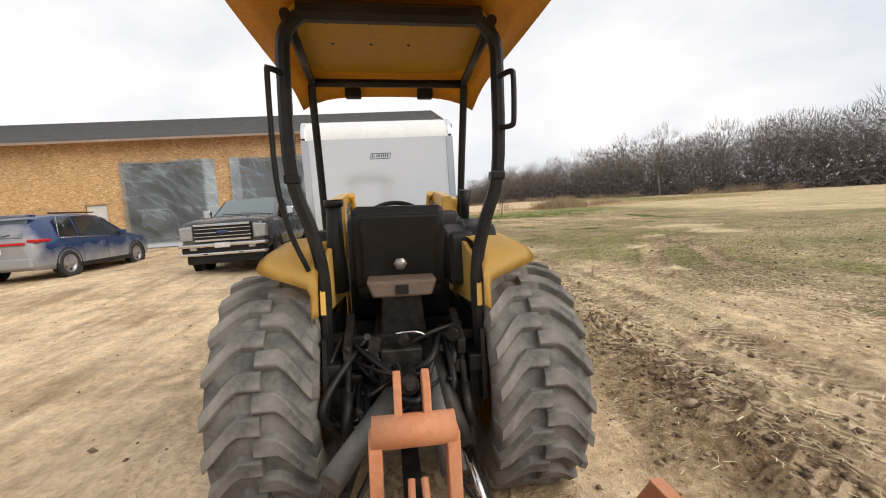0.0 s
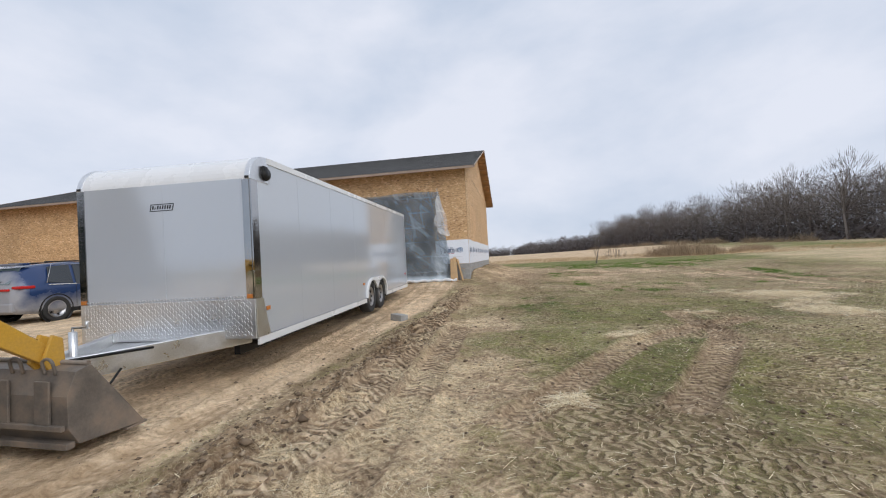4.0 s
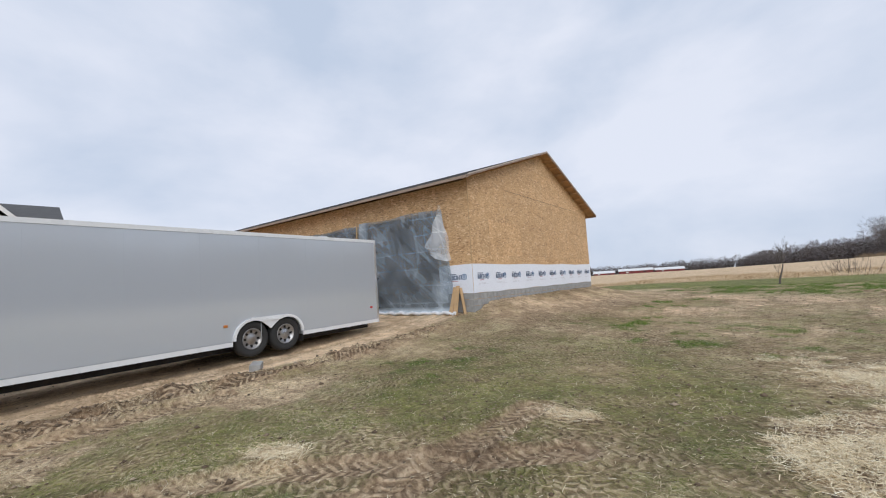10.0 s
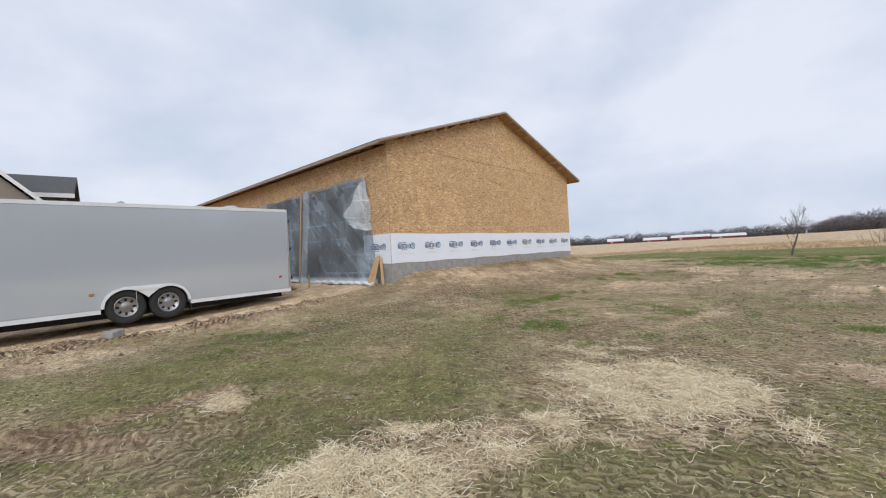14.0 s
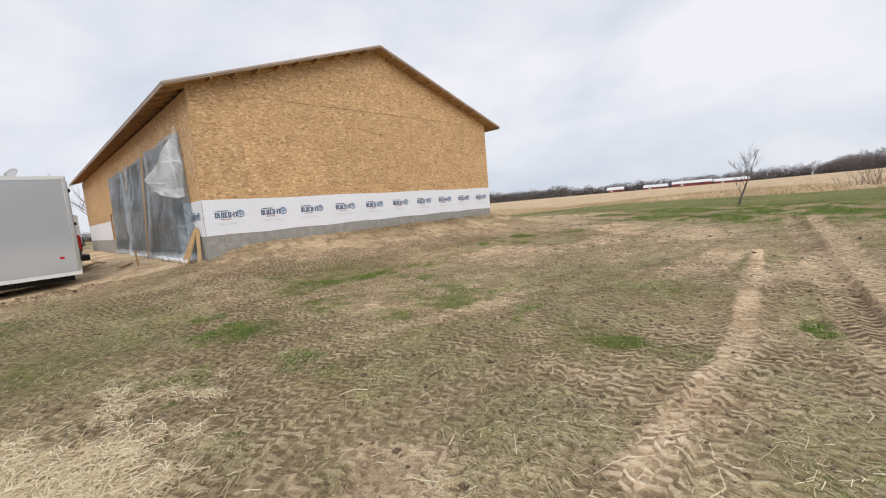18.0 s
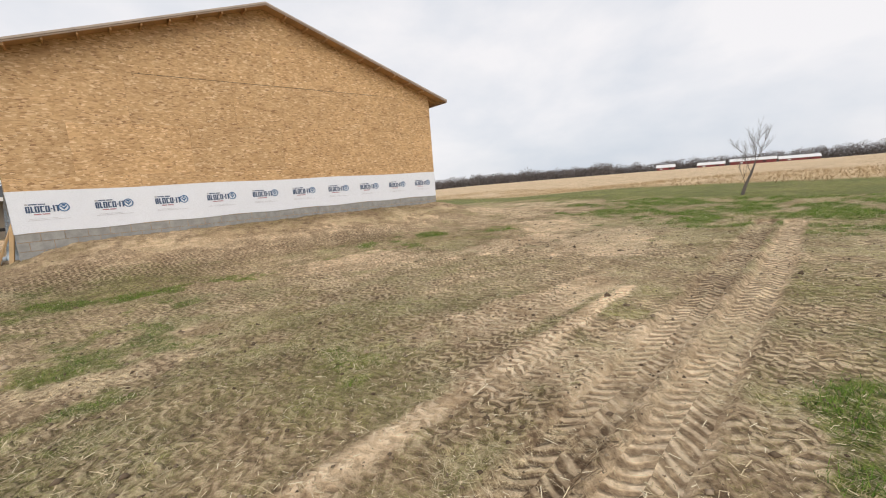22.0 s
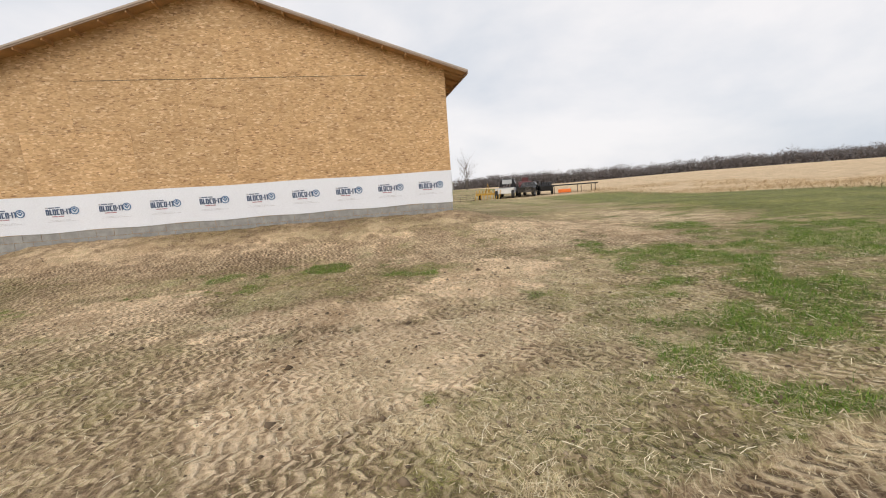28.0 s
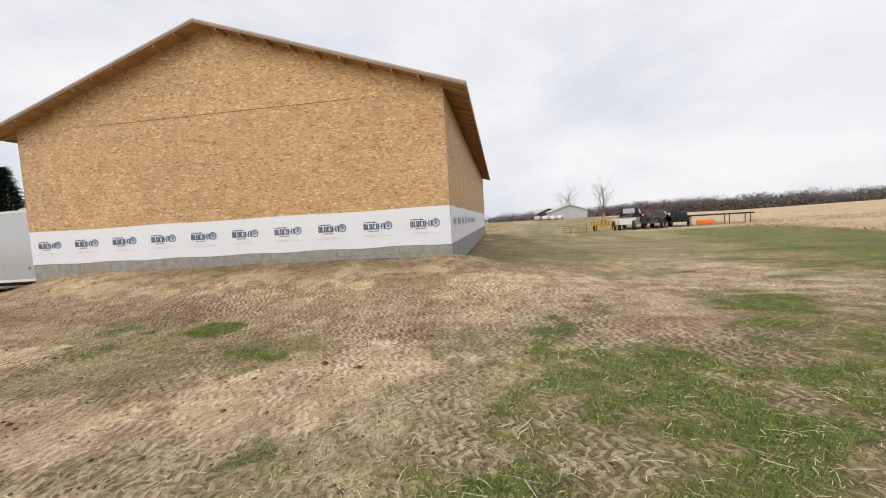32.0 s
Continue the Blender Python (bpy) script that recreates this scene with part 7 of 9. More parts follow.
def crowned(seed, h, wide, twigs, twig, limbs=11, low=0.1):
    """A leafless broad-crowned tree: trunk, forking limbs, and a rounded haze of fine twigs."""
    r = np.random.RandomState(seed)
    mid, tall = h * (0.5 + low / 2), h * (0.5 - low / 2)
    top = Vector((r.normal(0, 0.3), r.normal(0, 0.3), h * 0.6))
    segs = [(Vector((0, 0, 0)), top * 0.5, 0.2, 0.17), (top * 0.5, top, 0.17, 0.1)]

    def reach(f):
        a, b = r.uniform(0, 6.28), math.asin(r.uniform(-0.75, 1.0))
        lump = 0.78 + 0.3 * float(vnoise(a * 0.9 + seed, b * 1.3 + 9, seed))
        return Vector((math.cos(a) * math.cos(b) * wide, math.sin(a) * math.cos(b) * wide, math.sin(b) * tall)) * f * lump + Vector((0, 0, mid))
    ends = []
    for k in range(limbs):
        p = top * r.uniform(0.45, 1.0)
        e = reach(0.55)
        bend = (p + e) / 2 + Vector((r.normal(0, 0.3), r.normal(0, 0.3), r.uniform(0.0, 0.8)))
        segs += [(p, bend, 0.09, 0.065), (bend, e, 0.065, 0.045)]
        for _ in range(4):
            q = reach(0.9)
            q = e + (q - e) * min(1.0, 0.32 * h / max((q - e).length, 0.1))
            segs.append((e, q, 0.04, 0.02))
            ends.append(q)
    base = np.array([reach(r.uniform(0.35, 1.0) ** 0.5) for _ in range(twigs)], float)
    out = base - np.array([0, 0, mid * 0.8]) + r.normal(0, 0.25 * wide, base.shape)
    return joined(seg_arrays(segs), ribbons(base, out, r.uniform(0.5, 1.5, twigs), twig * r.uniform(0.5, 1.3, twigs), r))


NEARK = [crowned(i, 15, 4.4 + 0.5 * (i % 3), 760, 0.06, 12, 0.1 + 0.06 * (i % 4)) for i in range(7)]
FARK = [crowned(40 + i, 14, 6.0, 330, 0.26, 5, 0.02) for i in range(5)]


def forest(name, kinds, places, material, label):
    """Many trees in one mesh: places are rows of x, y, z, scale, turn and kind."""
    pieces = []
    for x, y, z, s, turn, k in places:
        v, f = kinds[int(k)]
        c, sn = math.cos(turn), math.sin(turn)
        pieces.append((np.stack([(v[:, 0] * c - v[:, 1] * sn) * s + x, (v[:, 0] * sn + v[:, 1] * c) * s + y, v[:, 2] * s + z], 1), f))
    v, f = joined(*pieces)
    return bulk(name, v, f, material, label, "woods")


def edge_line(a, b):
    """Length of the edge from a to b, and the way that leads off from the field."""
    (ax, ay), (bx, by) = a, b
    ln = math.hypot(bx - ax, by - ay)
    nx, ny = (by - ay) / ln, -(bx - ax) / ln
    return (ln, nx, ny) if nx * (ax + bx) + ny * (ay + by) >= 0 else (ln, -nx, -ny)


def thicket(name, a, b, depth, count, hgt, width, label, seed):
    """Undergrowth and low limbs filling a wood: slips leaning every way, thinning out upwards under an uneven top."""
    r = np.random.RandomState(seed)
    f, back = r.uniform(0, 1, count), r.uniform(0, 1, count)
    ln, nx, ny = edge_line(a, b)
    x, y = a[0] + (b[0] - a[0]) * f + nx * back * depth, a[1] + (b[1] - a[1]) * f + ny * back * depth
    top = hgt * (0.55 + 0.9 * (fbm(f * ln / 11.0, back * 2, seed, 3) - 0.25))
    up = r.uniform(0, 1, count) ** 1.25
    p = np.stack([x, y, land(x, y) - 0.3 + up * top * 0.92], 1)
    way = np.stack([r.normal(0, 0.8, count), r.normal(0, 0.8, count), r.uniform(-0.3, 1.1, count)], 1)
    v, q = ribbons(p, way, r.uniform(0.07, 0.18, count) * hgt, width * r.uniform(0.6, 1.5, count) * (2.2 - 1.9 * up), r)
    return bulk(name, v, q, M_THICKET, label, "woods")


def wood_edge(name, a, b, depth, gap, hgt, label, near, seed):
    """A wood whose edge runs from a to b; it reaches back by depth."""
    rng = random.Random(seed)
    ln, nx, ny = edge_line(a, b)
    kinds = NEARK if near else FARK
    rows = []
    n = int(ln / gap)
    for i in range(n):
        for row in range(3 if near else 2):
            f = (i + rng.random()) / n
            back = row * depth / 4 + rng.uniform(0, depth / 4)
            x, y = a[0] + (b[0] - a[0]) * f + nx * back, a[1] + (b[1] - a[1]) * f + ny * back
            rows.append((x, y, land_at(x, y) - 0.3, hgt / 15 * rng.choice((0.62, 0.75, 0.85, 0.92, 1.0, 1.1)), rng.uniform(0, 6.3), rng.randrange(len(kinds))))
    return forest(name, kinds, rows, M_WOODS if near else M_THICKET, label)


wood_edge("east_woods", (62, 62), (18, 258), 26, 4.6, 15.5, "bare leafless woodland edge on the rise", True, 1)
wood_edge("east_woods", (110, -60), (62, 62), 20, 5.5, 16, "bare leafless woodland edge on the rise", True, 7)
wood_edge("north_woods", (18, 258), (-60, 470), 24, 5.0, 12, "bare leafless woodland in the distance", False, 2)
wood_edge("far_woods", (-60, 470), (-330, 420), 20, 6.0, 11.5, "far grey line of bare trees", False, 3)
wood_edge("far_woods", (-330, 420), (-420, 120), 20, 6.0, 11.5, "far grey line of bare trees", False, 4)
wood_edge("west_woods", (-240, 160), (-330, 60), 30, 4.0, 10, "dense bare wood beyond the stubble field", False, 5)
wood_edge("west_woods", (-150, 262), (-240, 160), 30, 4.0, 8.5, "dense bare wood beyond the stubble field", False, 6)
for a, b, depth, count, hgt, wide, seed in (((62, 62), (18, 258), 24, 42000, 11.5, 0.15, 61), ((110, -60), (62, 62), 18, 32000, 12, 0.15, 62), ((18, 258), (-60, 470), 22, 16000, 10.5, 0.5, 63), ((-60, 470), (-330, 420), 18, 15000, 10.5, 0.65, 64),
                                            ((-330, 420), (-420, 120), 18, 15000, 10.5, 0.65, 65), ((-240, 160), (-330, 60), 28, 16000, 11.0, 0.5, 66), ((-150, 262), (-240, 160), 28, 16000, 8.8, 0.5, 67), ((-330, 60), (-420, -40), 28, 9000, 11.0, 0.45, 68)):
    thicket("undergrowth", a, b, depth, count, hgt, wide, "close dark undergrowth filling bare woodland", seed)
# rust-coloured brush before the wood
def bush(seed, h, stems, width):
    """A mound of dry stems splaying from the ground, with side twigs."""
    r = np.random.RandomState(seed)
    foot = np.stack([r.normal(0, 0.45 * h, stems), r.normal(0, 0.45 * h, stems), np.zeros(stems)], 1)
    way = foot * 0.35 / h + np.stack([r.normal(0, 0.25, stems), r.normal(0, 0.25, stems), np.ones(stems)], 1)
    length = h * r.uniform(0.4, 1.0, stems) * np.exp(-0.5 * (np.hypot(foot[:, 0], foot[:, 1]) / (0.9 * h)) ** 2)
    unit = way / np.linalg.norm(way, axis=1, keepdims=True)
    at = foot + unit * (length * r.uniform(0.35, 0.95, stems))[:, None]
    return joined(ribbons(foot, way, length, np.full(stems, width), r), ribbons(at, unit + r.normal(0, 0.6, way.shape), 0.25 * length, np.full(stems, width * 0.7), r))


BUSHES = [bush(90 + i, 2.0, 170, 0.035) for i in range(5)]
brush = []
for i in range(70):
    f = rng.random() ** 1.3
    x, y = 13.0 + 13 * f + rng.gauss(0, 0.8), 51 + 10 * f + rng.gauss(0, 2.2)
    brush.append((x, y, land_at(x, y) - 0.05, rng.uniform(0.35, 0.95) * (1 - 0.35 * f), rng.uniform(0, 6.3), rng.randrange(5)))
for i in range(70):
    f = rng.random()
    x, y = 60 - 44 * f - 3 + rng.gauss(0, 1.5), 62 + 196 * f + rng.gauss(0, 2.0)
    brush.append((x, y, land_at(x, y) - 0.1, rng.uniform(0.5, 1.2), rng.uniform(0, 6.3), rng.randrange(5)))
forest("dry_brush", BUSHES, brush, M_BRUSH, "rust-brown dry brush along the field edge")


def bare_tree(name, x, y, height, seed, label, material, levels=3, kids=(6, 5, 4), first=0.25, r=0.09, lean=0):
    t = thing(name, pose(x, y, land_at(x, y) - 0.05, lean, 0, seed * 40), label, "tree")
    segs = grow(random.Random(seed), height, r, levels, 0.75, first, kids)
    for nm, pick in (("trunk", segs[:5]), ("crown", segs[5:])):
        v, f = seg_arrays(pick, 6 if nm == "trunk" else 4)
        me = bpy.data.meshes.new(nm)
        me.from_pydata([tuple(q) for q in v], [], [tuple(int(i) for i in q) for q in f])
        me.materials.append(material)
        for p in me.polygons:
            p.use_smooth = True
        new(nm, me).parent = t
    return t


def field_sapling():
    """Forked little tree leaning to one side, with upright fine twigs."""
    t = thing("bare_sapling", pose(6.14, 39.0, land_at(6.14, 39.0) - 0.05), "small forked leafless tree at the edge of the field", "tree")
    rr = random.Random(21)
    lean = Vector((0.575, 0.818, 0))
    stem = [Vector((0, 0, 0)), lean * 0.12 + Vector((0, 0, 0.4)), lean * 0.3 + Vector((0, 0, 0.8)), lean * 0.42 + Vector((0, 0, 1.15))]
    trunk = [(p, q, 0.06 - 0.011 * k, 0.05 - 0.011 * k) for k, (p, q) in enumerate(zip(stem, stem[1:]))]
    crown = []

    def sprout(p, d, length, r, level):
        for k in range(3):
            d = (d + Vector((rr.uniform(-1, 1), rr.uniform(-1, 1), rr.uniform(-0.2, 0.7))) * 0.16).normalized()
            q = p + d * length / 3
            crown.append((p, q, r * (1 - 0.25 * k), r * (0.78 - 0.25 * k)))
            p = q
            if level < 4:
                for _ in range(2):
                    side = Vector((rr.uniform(-1, 1), rr.uniform(-1, 1), rr.uniform(0.1, 0.6))).normalized()
                    sprout(p, (d * 0.8 + side * 0.5).normalized(), length * rr.uniform(0.45, 0.65), r * 0.5, level + 1)
    sprout(stem[3], Vector((0.1, 0.1, 1)), 0.8, 0.017, 1)
    sprout(stem[3], (lean * 0.6 + Vector((0, 0, 1))).normalized(), 0.75, 0.016, 1)
    sprout(stem[2], (lean * -0.7 + Vector((0, 0, 1))).normalized(), 0.85, 0.016, 1)
    sprout(stem[1], (lean * -0.35 + Vector((0, 0, 1))).normalized(), 0.7, 0.012, 2)
    for nm, pick in (("trunk", trunk), ("crown", crown)):
        v, f = seg_arrays(pick, 6 if nm == "trunk" else 3)
        me = bpy.data.meshes.new(nm)
        me.from_pydata([tuple(q) for q in v], [], [tuple(int(i) for i in q) for q in f])
        me.materials.append(M_BARK)
        new(nm, me).parent = t
    return t


field_sapling()
shrub = thing("bare_shrub", pose(9.4, 56.0, land_at(9.4, 56.0) - 0.05), "low bare shrub at the edge of the stubble", "shrub")
bulk_v, bulk_f = bush(77, 2.1, 70, 0.03)
stems = tagged(part("stems", bmesh.new(), M_BARK, shrub), "", "", "", "stuff")
stems.data.from_pydata(bulk_v.tolist(), [], bulk_f.tolist())
for i, (x, y, h) in enumerate(((-46, 8, 6.5), (-50, 11, 6.5), (-44, 12.5, 5.5), (-58, 15, 7), (-40, 9.5, 5.5), (-52, 6, 6.5))):
    bare_tree("yard_tree", x, y, h, 30 + i, "bare leafless yard tree behind the house", M_BARK, 3, (7, 5, 3), 0.25, 0.2)


def evergreen(x, y, height, seed):
    """A dense dark conifer: trunk, and a crown of drooping sprays with an uneven outline."""
    t = thing("evergreen_tree", pose(x, y, land_at(x, y) - 0.05), "tall dark evergreen tree behind the yard", "tree")
    part("trunk", rod([(0, 0, 0), (0.05, 0.02, height * 0.5), (0, 0, height * 0.97)], [0.2, 0.12, 0.02], 8), M_BARK, t)
    r = np.random.RandomState(seed)
    n = 7000
    f = r.uniform(0.06, 1.0, n) ** 0.85
    ang = r.uniform(0, 6.28, n)
    reach = height * 0.32 * (1.02 - f) * (0.75 + 0.5 * vnoise(ang * 1.6, f * 9, seed)) + 0.1
    rad = reach * np.sqrt(r.uniform(0.15, 1.0, n))
    z = f * height - 0.25 * rad
    px_, py_ = np.cos(ang) * rad, np.sin(ang) * rad
    ln, wd = r.uniform(0.25, 0.6, n), r.uniform(0.06, 0.16, n)
    dx, dy = np.cos(ang + r.normal(0, 0.5, n)), np.sin(ang + r.normal(0, 0.5, n))
    drop = r.uniform(-0.5, 0.25, n) * ln
    rows = [np.stack([px_ - dy * wd, py_ + dx * wd, z], 1), np.stack([px_ + dy * wd, py_ - dx * wd, z - 0.04], 1), np.stack([px_ + dx * ln + dy * wd * 0.3, py_ + dy * ln - dx * wd * 0.3, z + drop], 1), np.stack([px_ + dx * ln - dy * wd * 0.3, py_ + dy * ln + dx * wd * 0.3, z + drop + 0.03], 1)]
    v = np.stack(rows, 1).reshape(-1, 3)
    me = bpy.data.meshes.new("crown")
    me.from_pydata(v.tolist(), [], np.arange(4 * n).reshape(-1, 4).tolist())
    me.materials.append(M_EVERGREEN)
    new("crown", me).parent = t
    return t


for i, (x, y, h) in enumerate(((-15.0, -11.5, 8.6), (-18.5, -9.5, 9.6), (-22.0, -9.0, 10.4), (-26.0, -8.0, 9.5))):
    evergreen(x, y, h, 50 + i)


# ---- vehicles by the doors: local y forward, x right ----
def car_shell(sections, n=9):
    """A closed body from cross sections (y, half width, low z, belt z, roof half width, roof z)."""
    bm = bmesh.new()
    rings = []
    for y, hw, z0, zb, rw, zr in sections:
        half = [(0.0, zr), (rw * 0.7, zr), (rw, zr - 0.05 if zr > zb + 0.1 else zr - 0.01), (hw * 0.97, zb), (hw, zb - 0.1), (hw, z0 + 0.15), (hw * 0.93, z0), (0.0, z0)]
        pts = [(x, z) for x, z in half] + [(-x, z) for x, z in half[-2:0:-1]]
        rings.append([bm.verts.new((x, y, z)) for x, z in pts])
    for a, b in zip(rings, rings[1:]):
        for k in range(len(a)):
            f = bm.faces.new((a[k], a[(k + 1) % len(a)], b[(k + 1) % len(b)], b[k]))
            f.smooth = True
    bm.faces.new(rings[0])
    bm.faces.new(rings[-1][::-1])
    bmesh.ops.recalc_face_normals(bm, faces=bm.faces)
    return bm


def pane(pts, parent, name="window", material=M_GLASS, thick=0.012, label=""):
    """A window pane from four corners, given a little thickness."""
    p = [Vector(q) for q in pts]
    n = (p[1] - p[0]).cross(p[2] - p[0]).normalized() * thick
    bm = bmesh.new()
    a = [bm.verts.new(q) for q in p]
    b = [bm.verts.new(q + n) for q in p]
    bm.faces.new(a[::-1])
    bm.faces.new(b)
    for i in range(len(p)):
        j = (i + 1) % len(p)
        bm.faces.new((a[i], a[j], b[j], b[i]))
    return part(name, bm, material, parent, label)


def wheel_arch(x, y, z, r, side, parent):
    part("wheel_arch", lathe([(0.0, side * -0.1), (r, side * -0.1), (r, side * 0.01), (r + 0.03, side * 0.012), (r + 0.035, side * -0.02), (r, side * -0.03)], 24, pose(x, y, z)), M_BLACKP, parent)


# glass tint lightened to paint in a pale reflection
M_GLASSL = glass("reflection_pale_glass", (0.12, 0.16, 0.17))
M_LAMPGLASS = surface("lamp_glass", (0.45, 0.46, 0.48), 0.12, metal=0.5, var=0.2, scale=12, fine=60, relief=0.0, coat=0.6)


def build_suv():
    t = thing("blue_suv", pose(-10.3, 11.9, 0.4, 0, 0, 6) @ Matrix.Scale(0.95, 4), "dusty dark-blue family suv parked facing the garage doors", "car")
    s = [(-2.38, 0.72, 0.42, 0.75, 0.6, 0.9), (-2.3, 0.86, 0.34, 0.95, 0.62, 1.15), (-2.15, 0.93, 0.3, 1.0, 0.66, 1.45), (-1.7, 0.96, 0.26, 1.02, 0.68, 1.63), (-0.8, 0.965, 0.24, 1.02, 0.7, 1.71), (0.1, 0.965, 0.24, 1.0, 0.7, 1.69), (0.7, 0.96, 0.24, 0.99, 0.67, 1.5), (1.25, 0.955, 0.25, 0.98, 0.74, 1.16), (1.9, 0.93, 0.27, 0.92, 0.74, 1.04), (2.25, 0.84, 0.3, 0.82, 0.6, 0.9), (2.38, 0.66, 0.36, 0.66, 0.4, 0.72)]
    body = part("body", car_shell(s), M_SUV, t)
    for side in (1, -1):
        e = side * 0.02
        pane([(side * 0.93, 0.12, 1.04), (side * 0.72, 0.05, 1.58), (side * 0.71, 0.5, 1.5), (side * 0.93, 1.0, 1.06)][::side], body, "front_window")
        pane([(side * 0.945, -0.88, 1.05), (side * 0.73, -0.84, 1.62), (side * 0.73, -0.02, 1.61), (side * 0.94, 0.04, 1.05)][::side], body, "rear_window")
        pane([(side * 0.93, -1.6, 1.12), (side * 0.73, -1.5, 1.57), (side * 0.735, -0.94, 1.61), (side * 0.945, -0.96, 1.06)][::side], body, "quarter_window")
        part("window_trim", rod([(side * 0.955, -1.62, 1.06), (side * 0.965, 0, 1.02), (side * 0.95, 1.0, 1.03)], 0.008, 6, bm=rod([(side * 0.95, -1.66, 1.1), (side * 0.74, -1.4, 1.63), (side * 0.735, 0.1, 1.63), (side * 0.74, 0.7, 1.47)], 0.008, 6)), M_CHROME, body)
        mir = part("mirror", box((side * 1.0 - 0.07, 0.7, 1.02), (side * 1.0 + 0.07, 0.86, 1.18), 0.03), M_SUV, body)
        for y in (-1.42, 1.42):
            wheel_arch(side * 0.955, y, 0.36, 0.4, side, body)
            road_wheel("wheel", pose(side * 0.86, y, 0.36), t, 0.365, 0.235, 0.24, side, 5)
        part("tail_lamp", box((side * 0.84 - 0.14, -2.32, 0.98), (side * 0.84 + 0.11, -1.92, 1.06), 0.025), M_REDL, body)
        part("roof_rail", rod([(side * 0.66, -1.5, 1.71), (side * 0.67, 0.1, 1.735)], 0.02, 6), M_BLACK, body)
        part("sill", box((side * 0.93 - 0.04, -1.1, 0.24), (side * 0.93 + 0.04, 1.1, 0.36), 0.02), M_BLACKP, body)
        for y in (-0.9, 0.08):
            part("door_handle", box((side * 0.965 - 0.015, y + 0.1, 0.9), (side * 0.965 + 0.02, y + 0.3, 0.93), 0.008), M_SUV, body)
            part("door_gap", box((side * 0.962 - 0.006, y - 0.004, 0.4), (side * 0.966 + 0.002, y + 0.004, 1.0)), M_BLACK, body)
    pane([(0.62, -2.32, 1.12), (-0.62, -2.32, 1.12), (-0.56, -2.0, 1.56), (0.56, -2.0, 1.56)], body, "rear_screen", material=M_GLASSL)
    pane([(-0.72, 1.2, 1.12), (0.72, 1.2, 1.12), (0.6, 0.55, 1.58), (-0.6, 0.55, 1.58)], body, "windscreen")
    part("spoiler", box((-0.6, -2.14, 1.62), (0.6, -1.8, 1.68), 0.02), M_SUV, body)
    part("tailgate_bar", box((-0.7, -2.41, 0.94), (0.7, -2.34, 1.0), 0.012), M_REDL, body)
    part("number_plate", box((-0.2, -2.425, 0.74), (0.2, -2.4, 0.88), 0.005), M_WHITEP, body)
    part("rear_bumper", box((-0.82, -2.42, 0.36), (0.82, -2.2, 0.62), 0.05), M_SUV, body)
    part("rear_wiper", rod([(0.0, -2.35, 1.14), (0.35, -2.3, 1.2)], 0.01, 6), M_BLACK, body)
    return t


